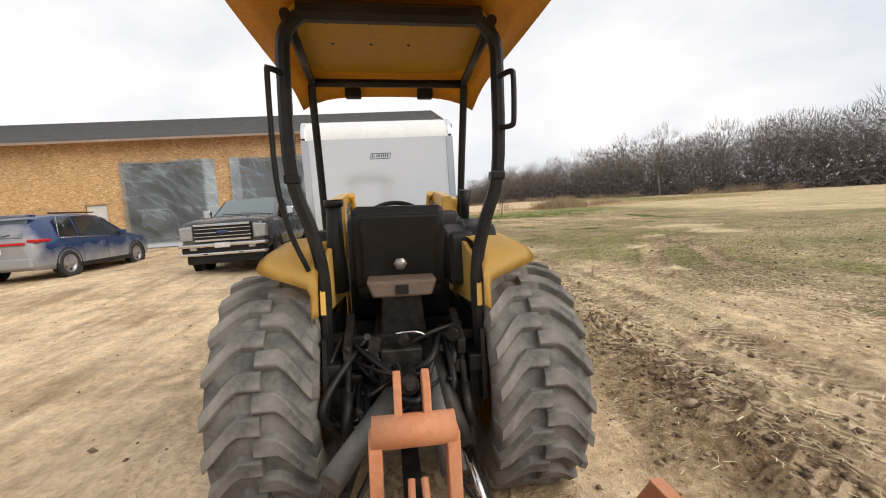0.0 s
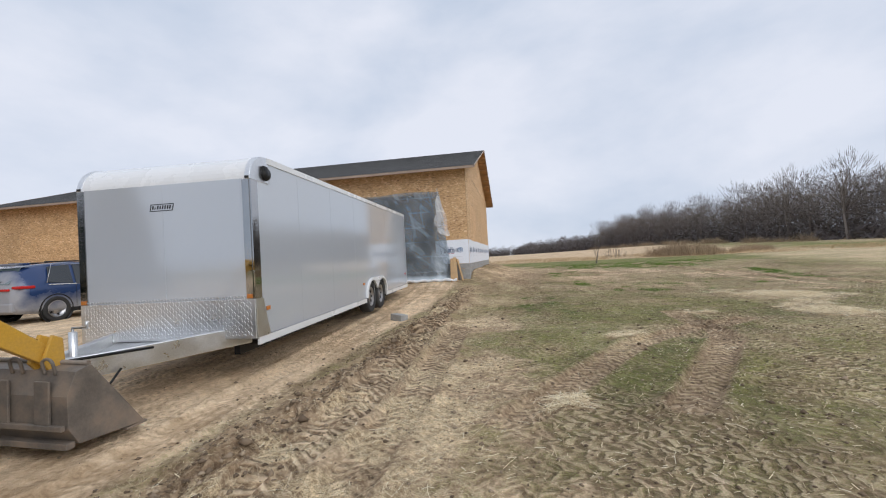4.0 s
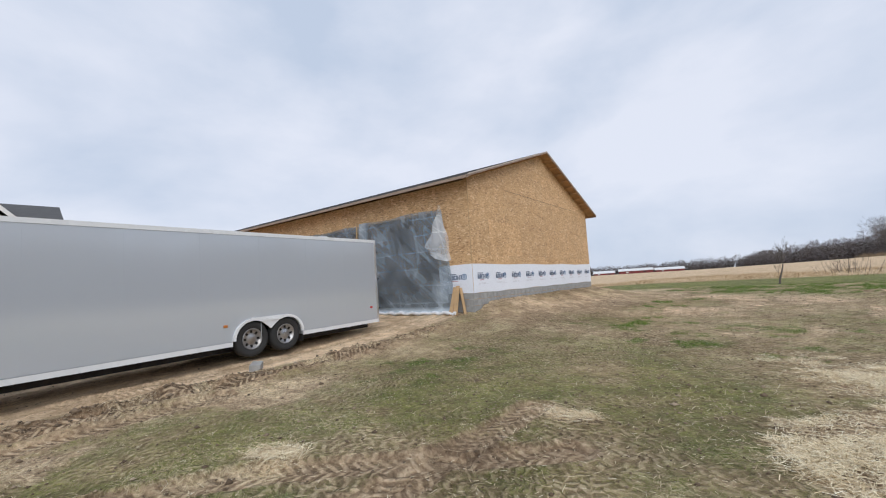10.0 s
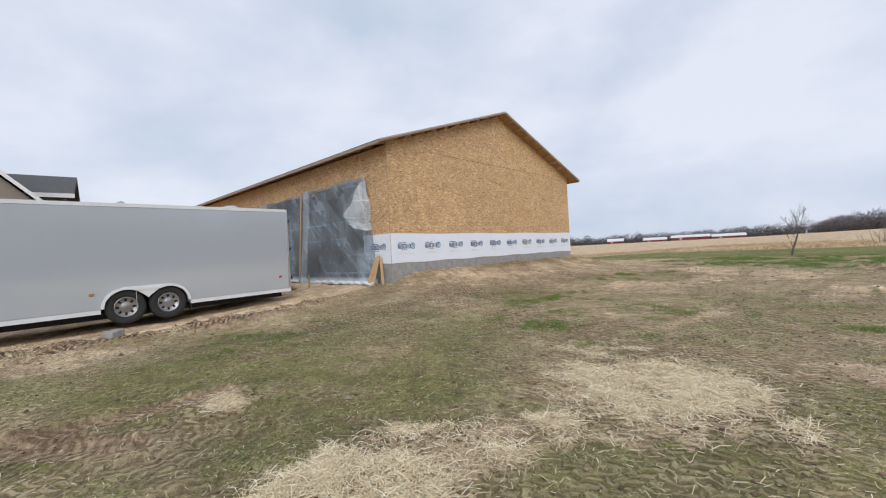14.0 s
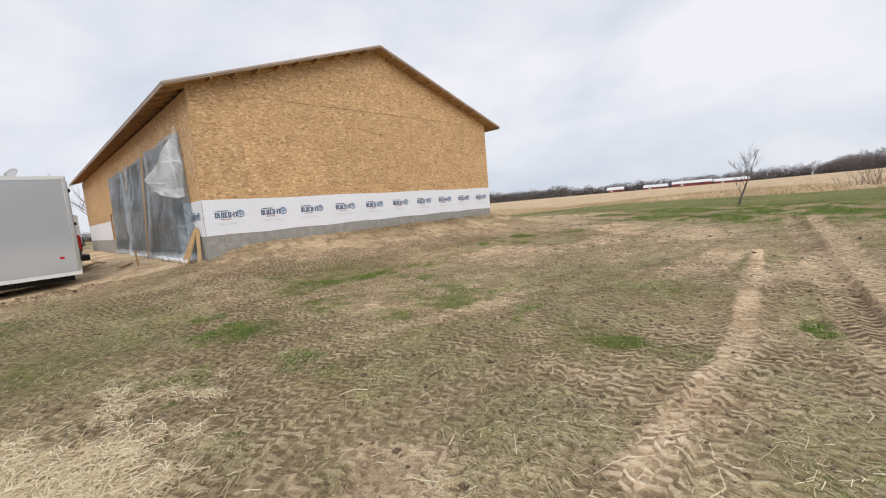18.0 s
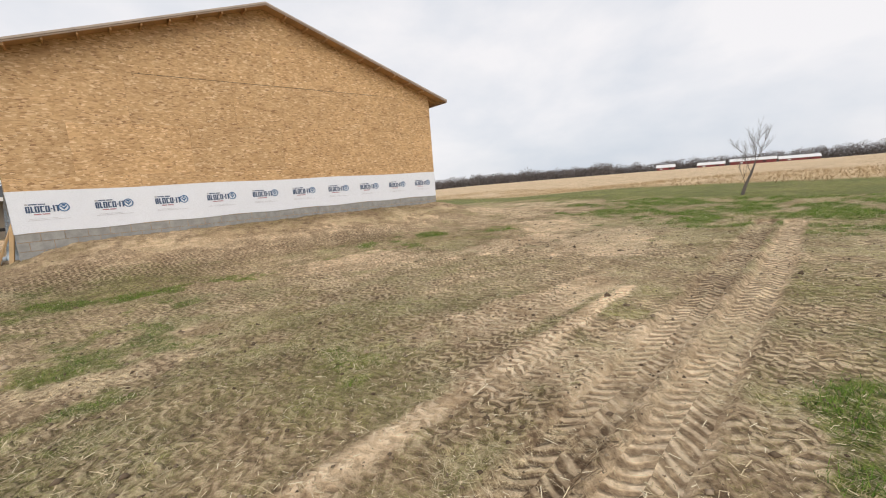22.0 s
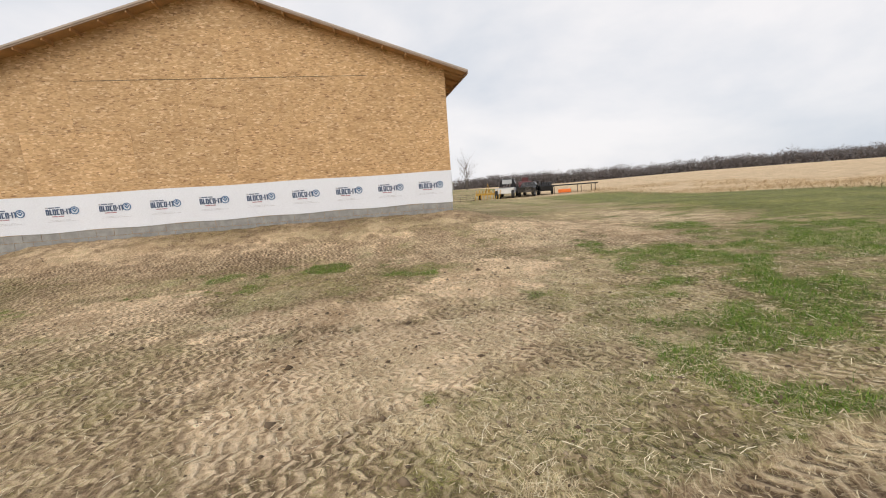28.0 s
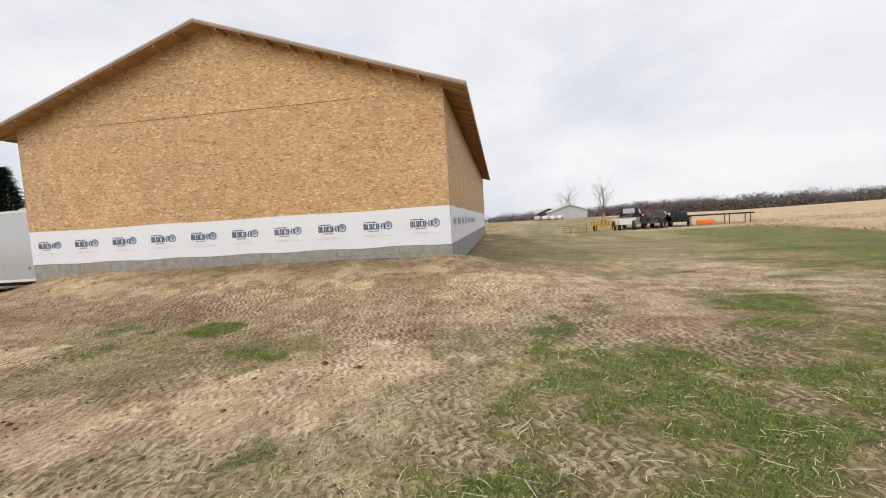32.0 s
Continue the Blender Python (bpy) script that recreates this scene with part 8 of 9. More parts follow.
def build_pickup():
    t = thing("pickup_truck", pose(-5.1, 12.2, 0.33, 0, 0, 180 + 7) @ Matrix.Scale(0.94, 4), "dark full-size pickup truck with chrome grille parked by the trailer", "truck")
    s = [(-3.5, 0.95, 0.62, 1.4, 0.93, 1.45), (-1.2, 0.99, 0.5, 1.38, 0.95, 1.42), (-1.15, 0.99, 0.5, 1.28, 0.72, 1.86), (-0.4, 1.0, 0.48, 1.28, 0.74, 1.93), (0.5, 1.0, 0.48, 1.26, 0.73, 1.9), (1.25, 0.99, 0.48, 1.26, 0.84, 1.39), (2.0, 0.98, 0.5, 1.26, 0.86, 1.39), (2.6, 0.97, 0.5, 1.24, 0.86, 1.35), (2.82, 0.95, 0.52, 1.2, 0.84, 1.29), (2.88, 0.9, 0.56, 1.1, 0.8, 1.2)]
    body = part("body", car_shell(s), M_TRUCK, t)
    pane([(-0.78, 1.22, 1.42), (0.78, 1.22, 1.42), (0.66, 0.56, 1.86), (-0.66, 0.56, 1.86)], body, "windscreen", material=M_GLASSL)
    for side in (1, -1):
        pane([(side * 0.985, 0.1, 1.32), (side * 0.77, 0.08, 1.82), (side * 0.76, 0.5, 1.8), (side * 0.97, 1.05, 1.34)][::side], body, "front_window")
        pane([(side * 0.985, -0.95, 1.32), (side * 0.77, -0.9, 1.82), (side * 0.775, 0.0, 1.83), (side * 0.99, 0.0, 1.32)][::side], body, "rear_window")
        mir = part("mirror", box((side * 1.13 - 0.11, 0.75, 1.36), (side * 1.13 + 0.11, 0.88, 1.6), 0.04), M_CHROME, body)
        part("mirror_arm", rod([(side * 0.98, 0.84, 1.4), (side * 1.1, 0.84, 1.44)], 0.03, 8), M_BLACK, mir)
        part("head_lamp", slab([(side * 0.68, 0.84), (side * 0.97, 0.86), (side * 0.98, 1.16), (side * 0.68, 1.2)], 2.7, 2.91, "y", 0.03), M_LAMPGLASS, body)
        part("fog_lamp", box((side * 0.66 - 0.08, 2.96, 0.62), (side * 0.66 + 0.08, 3.0, 0.7), 0.02), M_LAMPGLASS, body)
        for y in (-2.05, 1.9):
            wheel_arch(side * 0.985, y, 0.41, 0.46, side, body)
            road_wheel("wheel", pose(side * 0.87, y, 0.41), t, 0.415, 0.27, 0.25, side, 6)
        part("running_board", box((side * 0.98 - 0.08, -1.1, 0.42), (side * 0.98 + 0.06, 1.3, 0.48), 0.02), M_BLACK, body)
        part("tow_hook", rod(curve_pts([(side * 0.4 - 0.04, 2.9, 0.5), (side * 0.4 - 0.03, 3.02, 0.52), (side * 0.4 + 0.03, 3.02, 0.52), (side * 0.4 + 0.04, 2.9, 0.5)], 4), 0.015, 6), M_BLACK, body)
    part("tailgate", box((-0.9, -3.56, 0.74), (0.9, -3.49, 1.42), 0.02), M_TRUCK, body)
    part("rear_bumper", box((-0.95, -3.75, 0.54), (0.95, -3.5, 0.74), 0.03), M_BLACKP, body)
    for side in (1, -1):
        part("tail_lamp", box((side * 0.9 - 0.08, -3.59, 0.92), (side * 0.9 + 0.08, -3.35, 1.4), 0.02), M_REDL, body)
    part("grille", box((-0.66, 2.82, 0.78), (0.66, 2.92, 1.25), 0.04), M_BLACK, body)
    for z in (0.84, 0.93, 1.02, 1.11, 1.2):
        part("grille_bar", box((-0.63, 2.9, z - (0.026 if z in (0.84, 1.2) else 0.01)), (0.63, 2.95, z + (0.026 if z in (0.84, 1.2) else 0.01)), 0.008), M_CHROME, body)
    part("badge", lathe([(0.0, 0.02), (0.09, 0.015), (0.1, 0.0)], 20, Matrix.Translation((0, 2.96, 1.02)) @ Matrix.Rotation(radians(90), 4, "Z") @ Matrix.Diagonal((1, 1.3, 0.55, 1))), M_SUV, body)
    part("front_bumper", box((-0.98, 2.74, 0.68), (0.98, 3.02, 0.77), 0.03, bm=box((-0.97, 2.74, 0.48), (0.97, 3.0, 0.56), 0.03)), M_CHROME, body, "chrome front bumper")
    part("lower_bumper", box((-0.94, 2.7, 0.5), (0.94, 2.96, 0.7), 0.04), M_BLACKP, body)
    part("air_dam", box((-0.88, 2.6, 0.28), (0.88, 2.88, 0.5), 0.04), M_BLACKP, body)
    part("hood_ridge", rod([(-0.45, 1.3, 1.39), (-0.5, 2.6, 1.35)], 0.02, 6, bm=rod([(0.45, 1.3, 1.39), (0.5, 2.6, 1.35)], 0.02, 6)), M_TRUCK, body)
    part("wiper", rod([(-0.5, 1.28, 1.43), (0.1, 1.18, 1.48)], 0.01, 6, bm=rod([(0.05, 1.28, 1.43), (0.6, 1.18, 1.48)], 0.01, 6)), M_BLACK, body)
    part("number_plate", box((-0.17, 3.02, 0.66), (0.17, 3.035, 0.78), 0.004), M_WHITEP, body)
    return t


build_suv()
build_pickup()


# ---- the house to the west and the yard ----
def build_house():
    h = thing("farmhouse", pose(-23.0, 10.25, land_at(-23, 8), 0, 0, 0), "two-storey house with taupe lap siding and dark shingles", "house")
    g = -land_at(-23, 8)

    def lap_wall(name, axis, t, a, b, z0, z1, parent, gable=None):
        """Lap boards across a wall, or up a gable whose peak is (along, height)."""
        bm = bmesh.new()
        z = z0
        while z < z1:
            lo, hi = a, b
            if gable and z + 0.12 > gable[2]:
                f = (gable[1] - (z + 0.12)) / (gable[1] - gable[2])
                if f <= 0:
                    break
                lo, hi = gable[0] - (gable[0] - a) * f, gable[0] + (b - gable[0]) * f
            if axis == "x":
                box((t - 0.02, lo, z), (t + 0.02, hi, z + 0.118), bm=bm)
            z += 0.125
        return part(name, bm, M_SIDING, parent, "taupe lap siding")
    body = part("core", box((-9.0, -16.0, g), (-0.85, -0.45, 6.2 + g)), M_SIDING, h)
    lap_wall("east_wall", "x", -0.83, -16.0, -0.45, g + 3.2, 6.15 + g, h)
    zr = 7.75 + g
    ze = 6.25 + g
    roof = part("roof", slab([(0.0, ze), (-4.9, zr + 0.35), (-9.9, ze), (-9.9, ze + 0.15), (-4.9, zr + 0.5), (0.0, ze + 0.15)], -16.4, 0.0, "y"), M_SHINGLE, h, "dark shingle roof")
    part("fascia", box((-0.02, -16.4, ze - 0.12), (0.02, 0.02, ze + 0.14)), M_WHITEP, roof)
    part("soffit", box((-0.85, -16.4, ze - 0.02), (0.0, 0.0, ze)), M_WHITEP, roof)
    # projecting front gable
    py, pz = -4.6, 9.0 + g
    pts = [(py - 4.4, 4.2 + g), (py + 4.4, 4.2 + g), (py, pz - 0.3)]
    part("front_gable", slab([(py - 4.2, g), (py + 4.2, g), (py + 4.2, 4.4 + g), (py, pz - 0.35), (py - 4.2, 4.4 + g)], -2.0, 1.6, "x"), M_SIDING, h)
    lap_wall("gable_siding", "x", 1.62, py - 4.2, py + 4.2, g + 3.0, pz, h, (py, pz - 0.35, 4.4 + g))
    for side in (1, -1):
        q = [(py, pz), (py + side * 5.0, 4.05 + g), (py + side * 5.0, 3.87 + g), (py, pz - 0.2)]
        part("gable_roof", slab(q, -5.0, 2.0, "x"), M_SHINGLE, roof)
        part("rake_board", slab([(py, pz + 0.0), (py + side * 5.0, 4.05 + g), (py + side * 5.0, 3.8 + g), (py, pz - 0.28)], 2.0, 2.04, "x"), M_WHITEP, roof)
    for y, z in ((-7.0, 4.2), (-2.4, 4.2), (-12.5, 4.2)):
        w = part("window", box((1.64 if y > -9 else -0.8, y - 0.5, z + g), (1.68 if y > -9 else -0.76, y + 0.5, z + 1.3 + g), 0.01), M_GLASS, h)
        part("window_frame", box((1.63 if y > -9 else -0.81, y - 0.58, z - 0.08 + g), (1.65 if y > -9 else -0.79, y + 0.58, z + 1.38 + g)), M_WHITEP, w)
    # low porch roof to the north
    part("porch_roof", slab([(0.8, 3.0 + g), (-6.5, 4.1 + g), (-6.5, 3.95 + g), (0.8, 2.85 + g)], 0.0, 3.3, "y"), M_SHINGLE, roof)
    part("porch_fascia", box((0.78, 0.0, 2.8 + g), (0.84, 3.35, 3.02 + g)), M_WHITEP, roof)
    part("porch_wall", box((-6.0, 0.2, g), (-0.6, 2.9, 3.0 + g)), M_SIDING, h)
    return h


build_house()


def build_white_trailer():
    t = thing("white_cargo_trailer", pose(-24.5, 13.75, land_at(-22, 14), 0, 0, 86), "small plain white box trailer standing in the yard", "trailer")
    body = part("body", box((-0.85, -2.0, 0.72), (0.85, 2.0, 2.48), 0.05), M_WHITEP, t)
    part("roof_cap", box((-0.87, -2.02, 2.46), (0.87, 2.02, 2.51), 0.015), M_WHITEP, body)
    part("base_rail", box((-0.87, -2.02, 0.66), (0.87, 2.02, 0.74), 0.01), M_ALU, body)
    for side in (1, -1):
        road_wheel("wheel", pose(side * 0.92, 0.1, 0.33), t, 0.33, 0.18, 0.19, side)
        part("fender", box((side * 0.95 - 0.1, -0.4, 0.68), (side * 0.95 + 0.1, 0.6, 0.73), 0.02), M_BLACK, t)
        part("tongue_rail", rod([(side * 0.6, -2.0, 0.6), (0, -2.9, 0.55)], 0.05, 6), M_BLACK, t)
    part("jack", rod([(0, -2.75, 0.1), (0, -2.75, 1.15)], 0.035, 8), M_BLACK, t)
    for k in range(3):
        part("side_seam", box((0.848, -1.0 + 1.0 * k, 0.76), (0.856, -0.97 + 1.0 * k, 2.44)), M_ALU, body)
    return t


build_white_trailer()


def build_utility_trailer():
    t = thing("utility_trailer", pose(-20.3, 13.6, land_at(-20.3, 13.6), 0, 0, -4), "low black steel utility trailer with corner stakes in the yard", "trailer")
    part("deck", box((-0.55, -1.25, 0.56), (0.55, 1.4, 0.62), 0.01), M_LUMBER, t, "weathered plank deck")
    for x in (-0.58, 0.58):
        part("side_rail", box((x - 0.04, -1.3, 0.48), (x + 0.04, 1.45, 0.66), 0.01), M_BLACK, t)
        part("stake", box((x - 0.03, 1.38, 0.66), (x + 0.03, 1.45, 1.02), 0.006), M_BLACK, t)
        road_wheel("wheel", pose(x * 1.18, -0.1, 0.29), t, 0.29, 0.16, 0.17, 1 if x > 0 else -1)
    part("end_rail", box((-0.6, 1.42, 0.48), (0.6, 1.48, 0.66), 0.01), M_BLACK, t)
    part("tongue", box((-0.05, -2.3, 0.46), (0.05, -1.25, 0.56), 0.01), M_BLACK, t)
    return t


build_utility_trailer()


# ---- far machinery in the grass, west of the barn ----
def far_base(x, y):
    return land_at(x, y)


def build_flatbed_truck():
    x, y = -36.5, 40.0
    t = thing("old_farm_truck", pose(x, y, far_base(x, y), 0, 0, 70) @ Matrix.Scale(1.08, 4), "old black farm truck with a white box body standing in grass", "truck")
    cab = part("cab", car_shell([(-1.0, 0.85, 0.5, 1.2, 0.62, 1.9), (-0.2, 0.88, 0.5, 1.2, 0.66, 1.95), (0.35, 0.88, 0.5, 1.18, 0.66, 1.75), (0.75, 0.86, 0.5, 1.15, 0.7, 1.22), (1.7, 0.8, 0.55, 1.05, 0.6, 1.12)]), M_BLACK, t)
    pane([(-0.6, 0.74, 1.25), (0.6, 0.74, 1.25), (0.55, 0.4, 1.72), (-0.55, 0.4, 1.72)], cab, "windscreen")
    for side in (1, -1):
        pane([(side * 0.87, -0.6, 1.24), (side * 0.69, -0.55, 1.8), (side * 0.69, 0.2, 1.75), (side * 0.86, 0.45, 1.24)][::side], cab, "side_window")
    part("bed", box((-0.95, -3.3, 0.45), (0.95, -1.15, 0.98), 0.03), M_WHITEP, t)
    part("bed_rail", box((-0.97, -3.32, 0.98), (0.97, -1.1, 1.03), 0.01), M_GREYT, t)
    # pale plate paints the glare on the cab glass
    part("windshield_glare", box((-0.5, -1.02, 1.4), (0.5, -1.0, 1.85), 0.01), M_GREYT, t, "pale plate standing in for glare on the cab glass")
    for k in range(4):
        part("scrap_pipe", rod([(-0.6 + 0.35 * k, -3.0, 1.03), (-0.5 + 0.3 * k, -1.4, 1.1 + 0.12 * k)], 0.05, 6), M_RUSTY, t)
    for side in (1, -1):
        for yy in (-3.2, 1.0):
            road_wheel("wheel", pose(side * 0.82, yy, 0.4), t, 0.42, 0.25, 0.22, side, 5)
    return t


def build_yellow_rake():
    x, y = -34.5, 37.3
    t = thing("yellow_implement", pose(x, y, far_base(x, y), 0, 0, 60), "yellow steel farm implement with raised arms", "implement")
    rng = random.Random(3)
    part("beam", box((-1.5, -0.1, 0.5), (1.5, 0.1, 0.7), 0.02), M_YELLOW, t)
    part("mast", rod([(-0.4, 0, 0.6), (-0.1, 0, 1.7), (0.2, 0, 0.6)], 0.06, 8), M_YELLOW, t)
    for k in range(9):
        xx = -1.4 + 0.35 * k
        part("tine_arm", rod(curve_pts([(xx, 0.0, 0.7), (xx + 0.1, -0.4, 1.0 + 0.2 * rng.random()), (xx + 0.15, -0.8, 0.6), (xx + 0.1, -0.95, 0.05)], 3), 0.04, 6), M_YELLOW, t)
    for side in (1, -1):
        road_wheel("wheel", pose(side * 1.2, 0.35, 0.3), t, 0.32, 0.18, 0.16, side, 5, M_YELLOW)
    return t


def build_maroon_combine():
    x, y = -37.6, 42.3
    t = thing("maroon_machine", pose(x, y, far_base(x, y), 0, 0, 75) @ Matrix.Scale(1.08, 4), "old maroon harvesting machine with dark engine in grass", "machine")
    part("body", slab([(-1.6, 0.6), (1.3, 0.6), (1.5, 1.0), (0.6, 1.5), (-1.2, 1.55), (-1.7, 1.2)], -0.7, 0.7, "x", 0.06), M_MAROON, t)
    part("stack", box((-0.35, -0.9, 1.5), (0.35, -0.2, 1.95), 0.05), M_MAROON, t)
    part("engine", box((-0.5, 1.2, 0.5), (0.5, 2.4, 1.15), 0.05), M_BLACK, t)
    for side in (1, -1):
        for yy, r in ((-1.0, 0.55), (2.2, 0.38)):
            road_wheel("wheel", pose(side * 0.85, yy, r), t, r, 0.28, r * 0.5, side, 6)
    return t


def build_long_wagon():
    x, y = -35.5, 47.3
    t = thing("long_deck_wagon", pose(x, y, far_base(x, y), 0, 0, 2), "long thin steel deck frame on slim legs in grass", "wagon")
    part("deck", box((-0.6, -3.6, 0.86), (0.6, 2.8, 0.98), 0.01), M_BLACK, t)
    for yy in (-2.4, 0.8, 2.5):
        for side in (1, -1):
            part("leg", box((side * 0.5 - 0.03, yy - 0.03, -0.1), (side * 0.5 + 0.03, yy + 0.03, 0.9)), M_BLACK, t)
    part("cross_beam", box((-0.55, -2.6, 0.78), (0.55, -2.45, 0.88)), M_BLACK, t)
    return t


def build_old_pickup():
    x, y = -34.8, 42.0
    t = thing("old_pickup", pose(x, y, far_base(x, y), 0, 0, 62) @ Matrix.Scale(1.08, 4), "old dark pickup parked among farm machinery", "truck")
    body = part("body", car_shell([(-2.0, 0.8, 0.45, 0.95, 0.75, 0.98), (-0.5, 0.85, 0.42, 0.98, 0.8, 1.0), (-0.45, 0.85, 0.42, 0.98, 0.6, 1.45), (0.3, 0.85, 0.42, 0.98, 0.62, 1.45), (0.8, 0.85, 0.42, 0.96, 0.7, 1.02), (1.8, 0.8, 0.45, 0.9, 0.65, 0.94), (2.0, 0.7, 0.5, 0.75, 0.5, 0.8)]), M_TRUCK, t)
    for side in (1, -1):
        pane([(side * 0.85, -0.35, 1.02), (side * 0.66, -0.35, 1.36), (side * 0.66, 0.25, 1.36), (side * 0.84, 0.55, 1.02)][::side], body, "side_window")
        for yy in (-1.3, 1.25):
            road_wheel("wheel", pose(side * 0.76, yy, 0.36), t, 0.37, 0.22, 0.2, side, 5)
    return t


def build_dark_baler():
    x, y = -35.5, 44.0
    t = thing("dark_baler", pose(x, y, far_base(x, y), 0, 0, 78) @ Matrix.Scale(1.08, 4), "dark greasy hay machine on small wheels in grass", "machine")
    part("chamber", slab([(-1.5, 0.4), (1.2, 0.4), (1.4, 0.8), (0.9, 1.25), (-0.9, 1.3), (-1.5, 0.9)], -0.6, 0.6, "x", 0.04), M_BLACK, t)
    part("flywheel", lathe([(0.0, 0.64), (0.35, 0.64), (0.4, 0.68), (0.4, 0.72), (0.0, 0.72)], 20, pose(0, 0.5, 0.85)), M_GREASE, t)
    part("drawbar", rod([(0, 1.2, 0.5), (0.1, 2.6, 0.4)], 0.06, 6), M_BLACK, t)
    for k in range(5):
        part("feed_arm", rod([(0.2 * k - 0.4, -1.3, 0.9), (0.25 * k - 0.5, -1.9, 1.5 - 0.1 * k)], 0.035, 6), M_GREASE, t)
    for side in (1, -1):
        road_wheel("wheel", pose(side * 0.75, -0.2, 0.36), t, 0.36, 0.2, 0.18, side, 5)
    return t


build_old_pickup()
build_dark_baler()
build_flatbed_truck()
build_yellow_rake()
build_maroon_combine()
build_long_wagon()
pipe_rack = thing("steel_pen_panel", pose(-34.0, 34.4, far_base(-34.0, 34.4), 0, 0, 80) @ Matrix.Scale(0.8, 4), "rusty steel gate panel leaning in the grass", "gate panel")
for z in (0.15, 0.4, 0.65, 0.9):
    part("rail", rod([(-1.4, 0, z), (1.4, 0, z)], 0.025, 6), M_RUSTY, pipe_rack)
for x in (-1.4, -0.5, 0.4, 1.4):
    part("upright", rod([(x, 0, -0.05), (x, 0, 1.05)], 0.03, 6), M_RUSTY, pipe_rack)
drum = tagged(finish("orange_implement", box((-0.7, -0.3, 0.1), (0.7, 0.3, 0.5), 0.08, bm=None), M_SAFETY), "bright orange mower deck in the grass", "implement")
drum.matrix_world = pose(-34.3, 45.9, far_base(-34.3, 45.9), 0, 0, 70)


def far_barn(name, x, y, turn, length, width, eave, rise, wall, roof, label):
    t = thing(name, pose(x, y, land_at(x, y) - 0.2, 0, 0, turn), label, "barn")
    w = part("wall", slab([(-width / 2, 0), (width / 2, 0), (width / 2, eave), (0, eave + rise), (-width / 2, eave)], -length / 2, length / 2, "x"), wall, t)
    r = part("roof", slab([(-width / 2 - 0.5, eave - 0.1), (0, eave + rise + 0.1), (width / 2 + 0.5, eave - 0.1), (width / 2 + 0.5, eave + 0.1), (0, eave + rise + 0.4), (-width / 2 - 0.5, eave + 0.1)], -length / 2 - 0.5, length / 2 + 0.5, "x"), roof, t)
    n = max(2, int(length / 9))
    for k in range(n):
        xx = -length / 2 + (k + 0.5) * length / n
        part("window", box((xx - 0.8, -width / 2 - 0.06, eave * 0.35), (xx + 0.8, -width / 2, eave * 0.75), 0.02), M_BLACKP if k % 3 else M_WHITEP, t)
    return t


for off, ln, eave in ((-23.7, 16, 1.7), (0.2, 25, 2.4), (24.3, 20, 1.8)):
    far_barn("red_barn", -110 + 0.94 * off, 358 + 0.342 * off, 20, ln, 11, eave, 1.5, M_RED, M_WHITEP, "long low red barn with a white roof beyond the field")
far_barn("red_barn", -163, 346, 26, 12, 10, 2.2, 1.9, M_RED, M_WHITEP, "short low red barn with a white roof beyond the field")
far_barn("pole_shed", -150, 37, 8, 15, 12, 3.0, 2.0, M_GREYT, M_GREYT, "pale grey tin pole shed across the field")
far_barn("dark_shed", -175, 30, 8, 12, 10, 3.0, 1.8, M_MAROON, M_GREYT, "small dark shed across the field")
for i in range(7):
    x, y = -118 - i * 3.5, 28 + i * 1.1 + (i % 2)
    car = thing("parked_car", pose(x, y, land_at(x, y), 0, 0, 80), "pale parked car in the far yard", "car", "cars in the far yard")
    body = part("body", car_shell([(-2.1, 0.75, 0.35, 0.8, 0.6, 0.95), (-1.5, 0.85, 0.3, 0.95, 0.6, 1.35), (0.2, 0.85, 0.3, 0.95, 0.62, 1.42), (1.0, 0.85, 0.3, 0.92, 0.7, 0.98), (2.1, 0.75, 0.35, 0.7, 0.55, 0.8)]), M_WHITEP if i % 2 else M_GREYT, car)
    for side in (1, -1):
        for yy in (-1.3, 1.3):
            part("wheel", lathe(tyre_profile(0.33, 0.2, 0.2), 12, pose(side * 0.76, yy, 0.33)), M_RUBBER, car)
for i in range(6):
    bare_tree("far_yard_tree", -128 - 9 * i, 47 - 3.5 * i + (i % 3) * 5, 9 + i % 3 * 2, 60 + i, "bare leafless tree by the far sheds", M_BARK, 2, (8, 6), 0.25, 0.16)
# wooden offcuts and stakes by the doors
for i, (x, y, ln, turn) in enumerate(((-6.0, 15.6, 2.6, 82), (-5.2, 15.2, 1.6, 60), (-7.2, 15.9, 2.0, 100), (-3.4, 16.6, 1.2, 75))):
    b = tagged(finish("board_offcut", box((-0.06, -ln / 2, 0), (0.06, ln / 2, 0.035), 0.004), M_LUMBER), "weathered board lying on the drive", "board", "boards on the drive")
    b.matrix_world = pose(x, y, land_at(x, y) + 0.025, 0.5, 0, turn)
st = tagged(finish("survey_stake", box((-0.02, -0.02, -0.1), (0.02, 0.02, 0.45), 0.003), M_LUMBER), "short wooden stake behind the trailer", "stake")
st.matrix_world = pose(-2.7, 16.9, land_at(-2.7, 16.9), 3, 2, 20)
sat = thing("satellite_dish", pose(-22.2, 12.4, 5.1, 0, 0, -40), "grey satellite dish on the porch roof", "satellite dish")
part("reflector", lathe([(0.0, 0.0), (0.2, 0.02), (0.38, 0.085), (0.385, 0.09), (0.2, 0.035), (0.0, 0.015)], 20, Matrix.Translation((0, 0, 0.45)) @ Matrix.Rotation(radians(-35), 4, "Y")), M_GREYT, sat)
part("mast", rod([(0, 0, -1.7), (0, 0, 0.42)], 0.025, 8), M_GREYT, sat)
part("feed_arm", rod([(0.02, 0, 0.2), (0.45, 0, 0.5)], 0.015, 6), M_GREYT, sat)
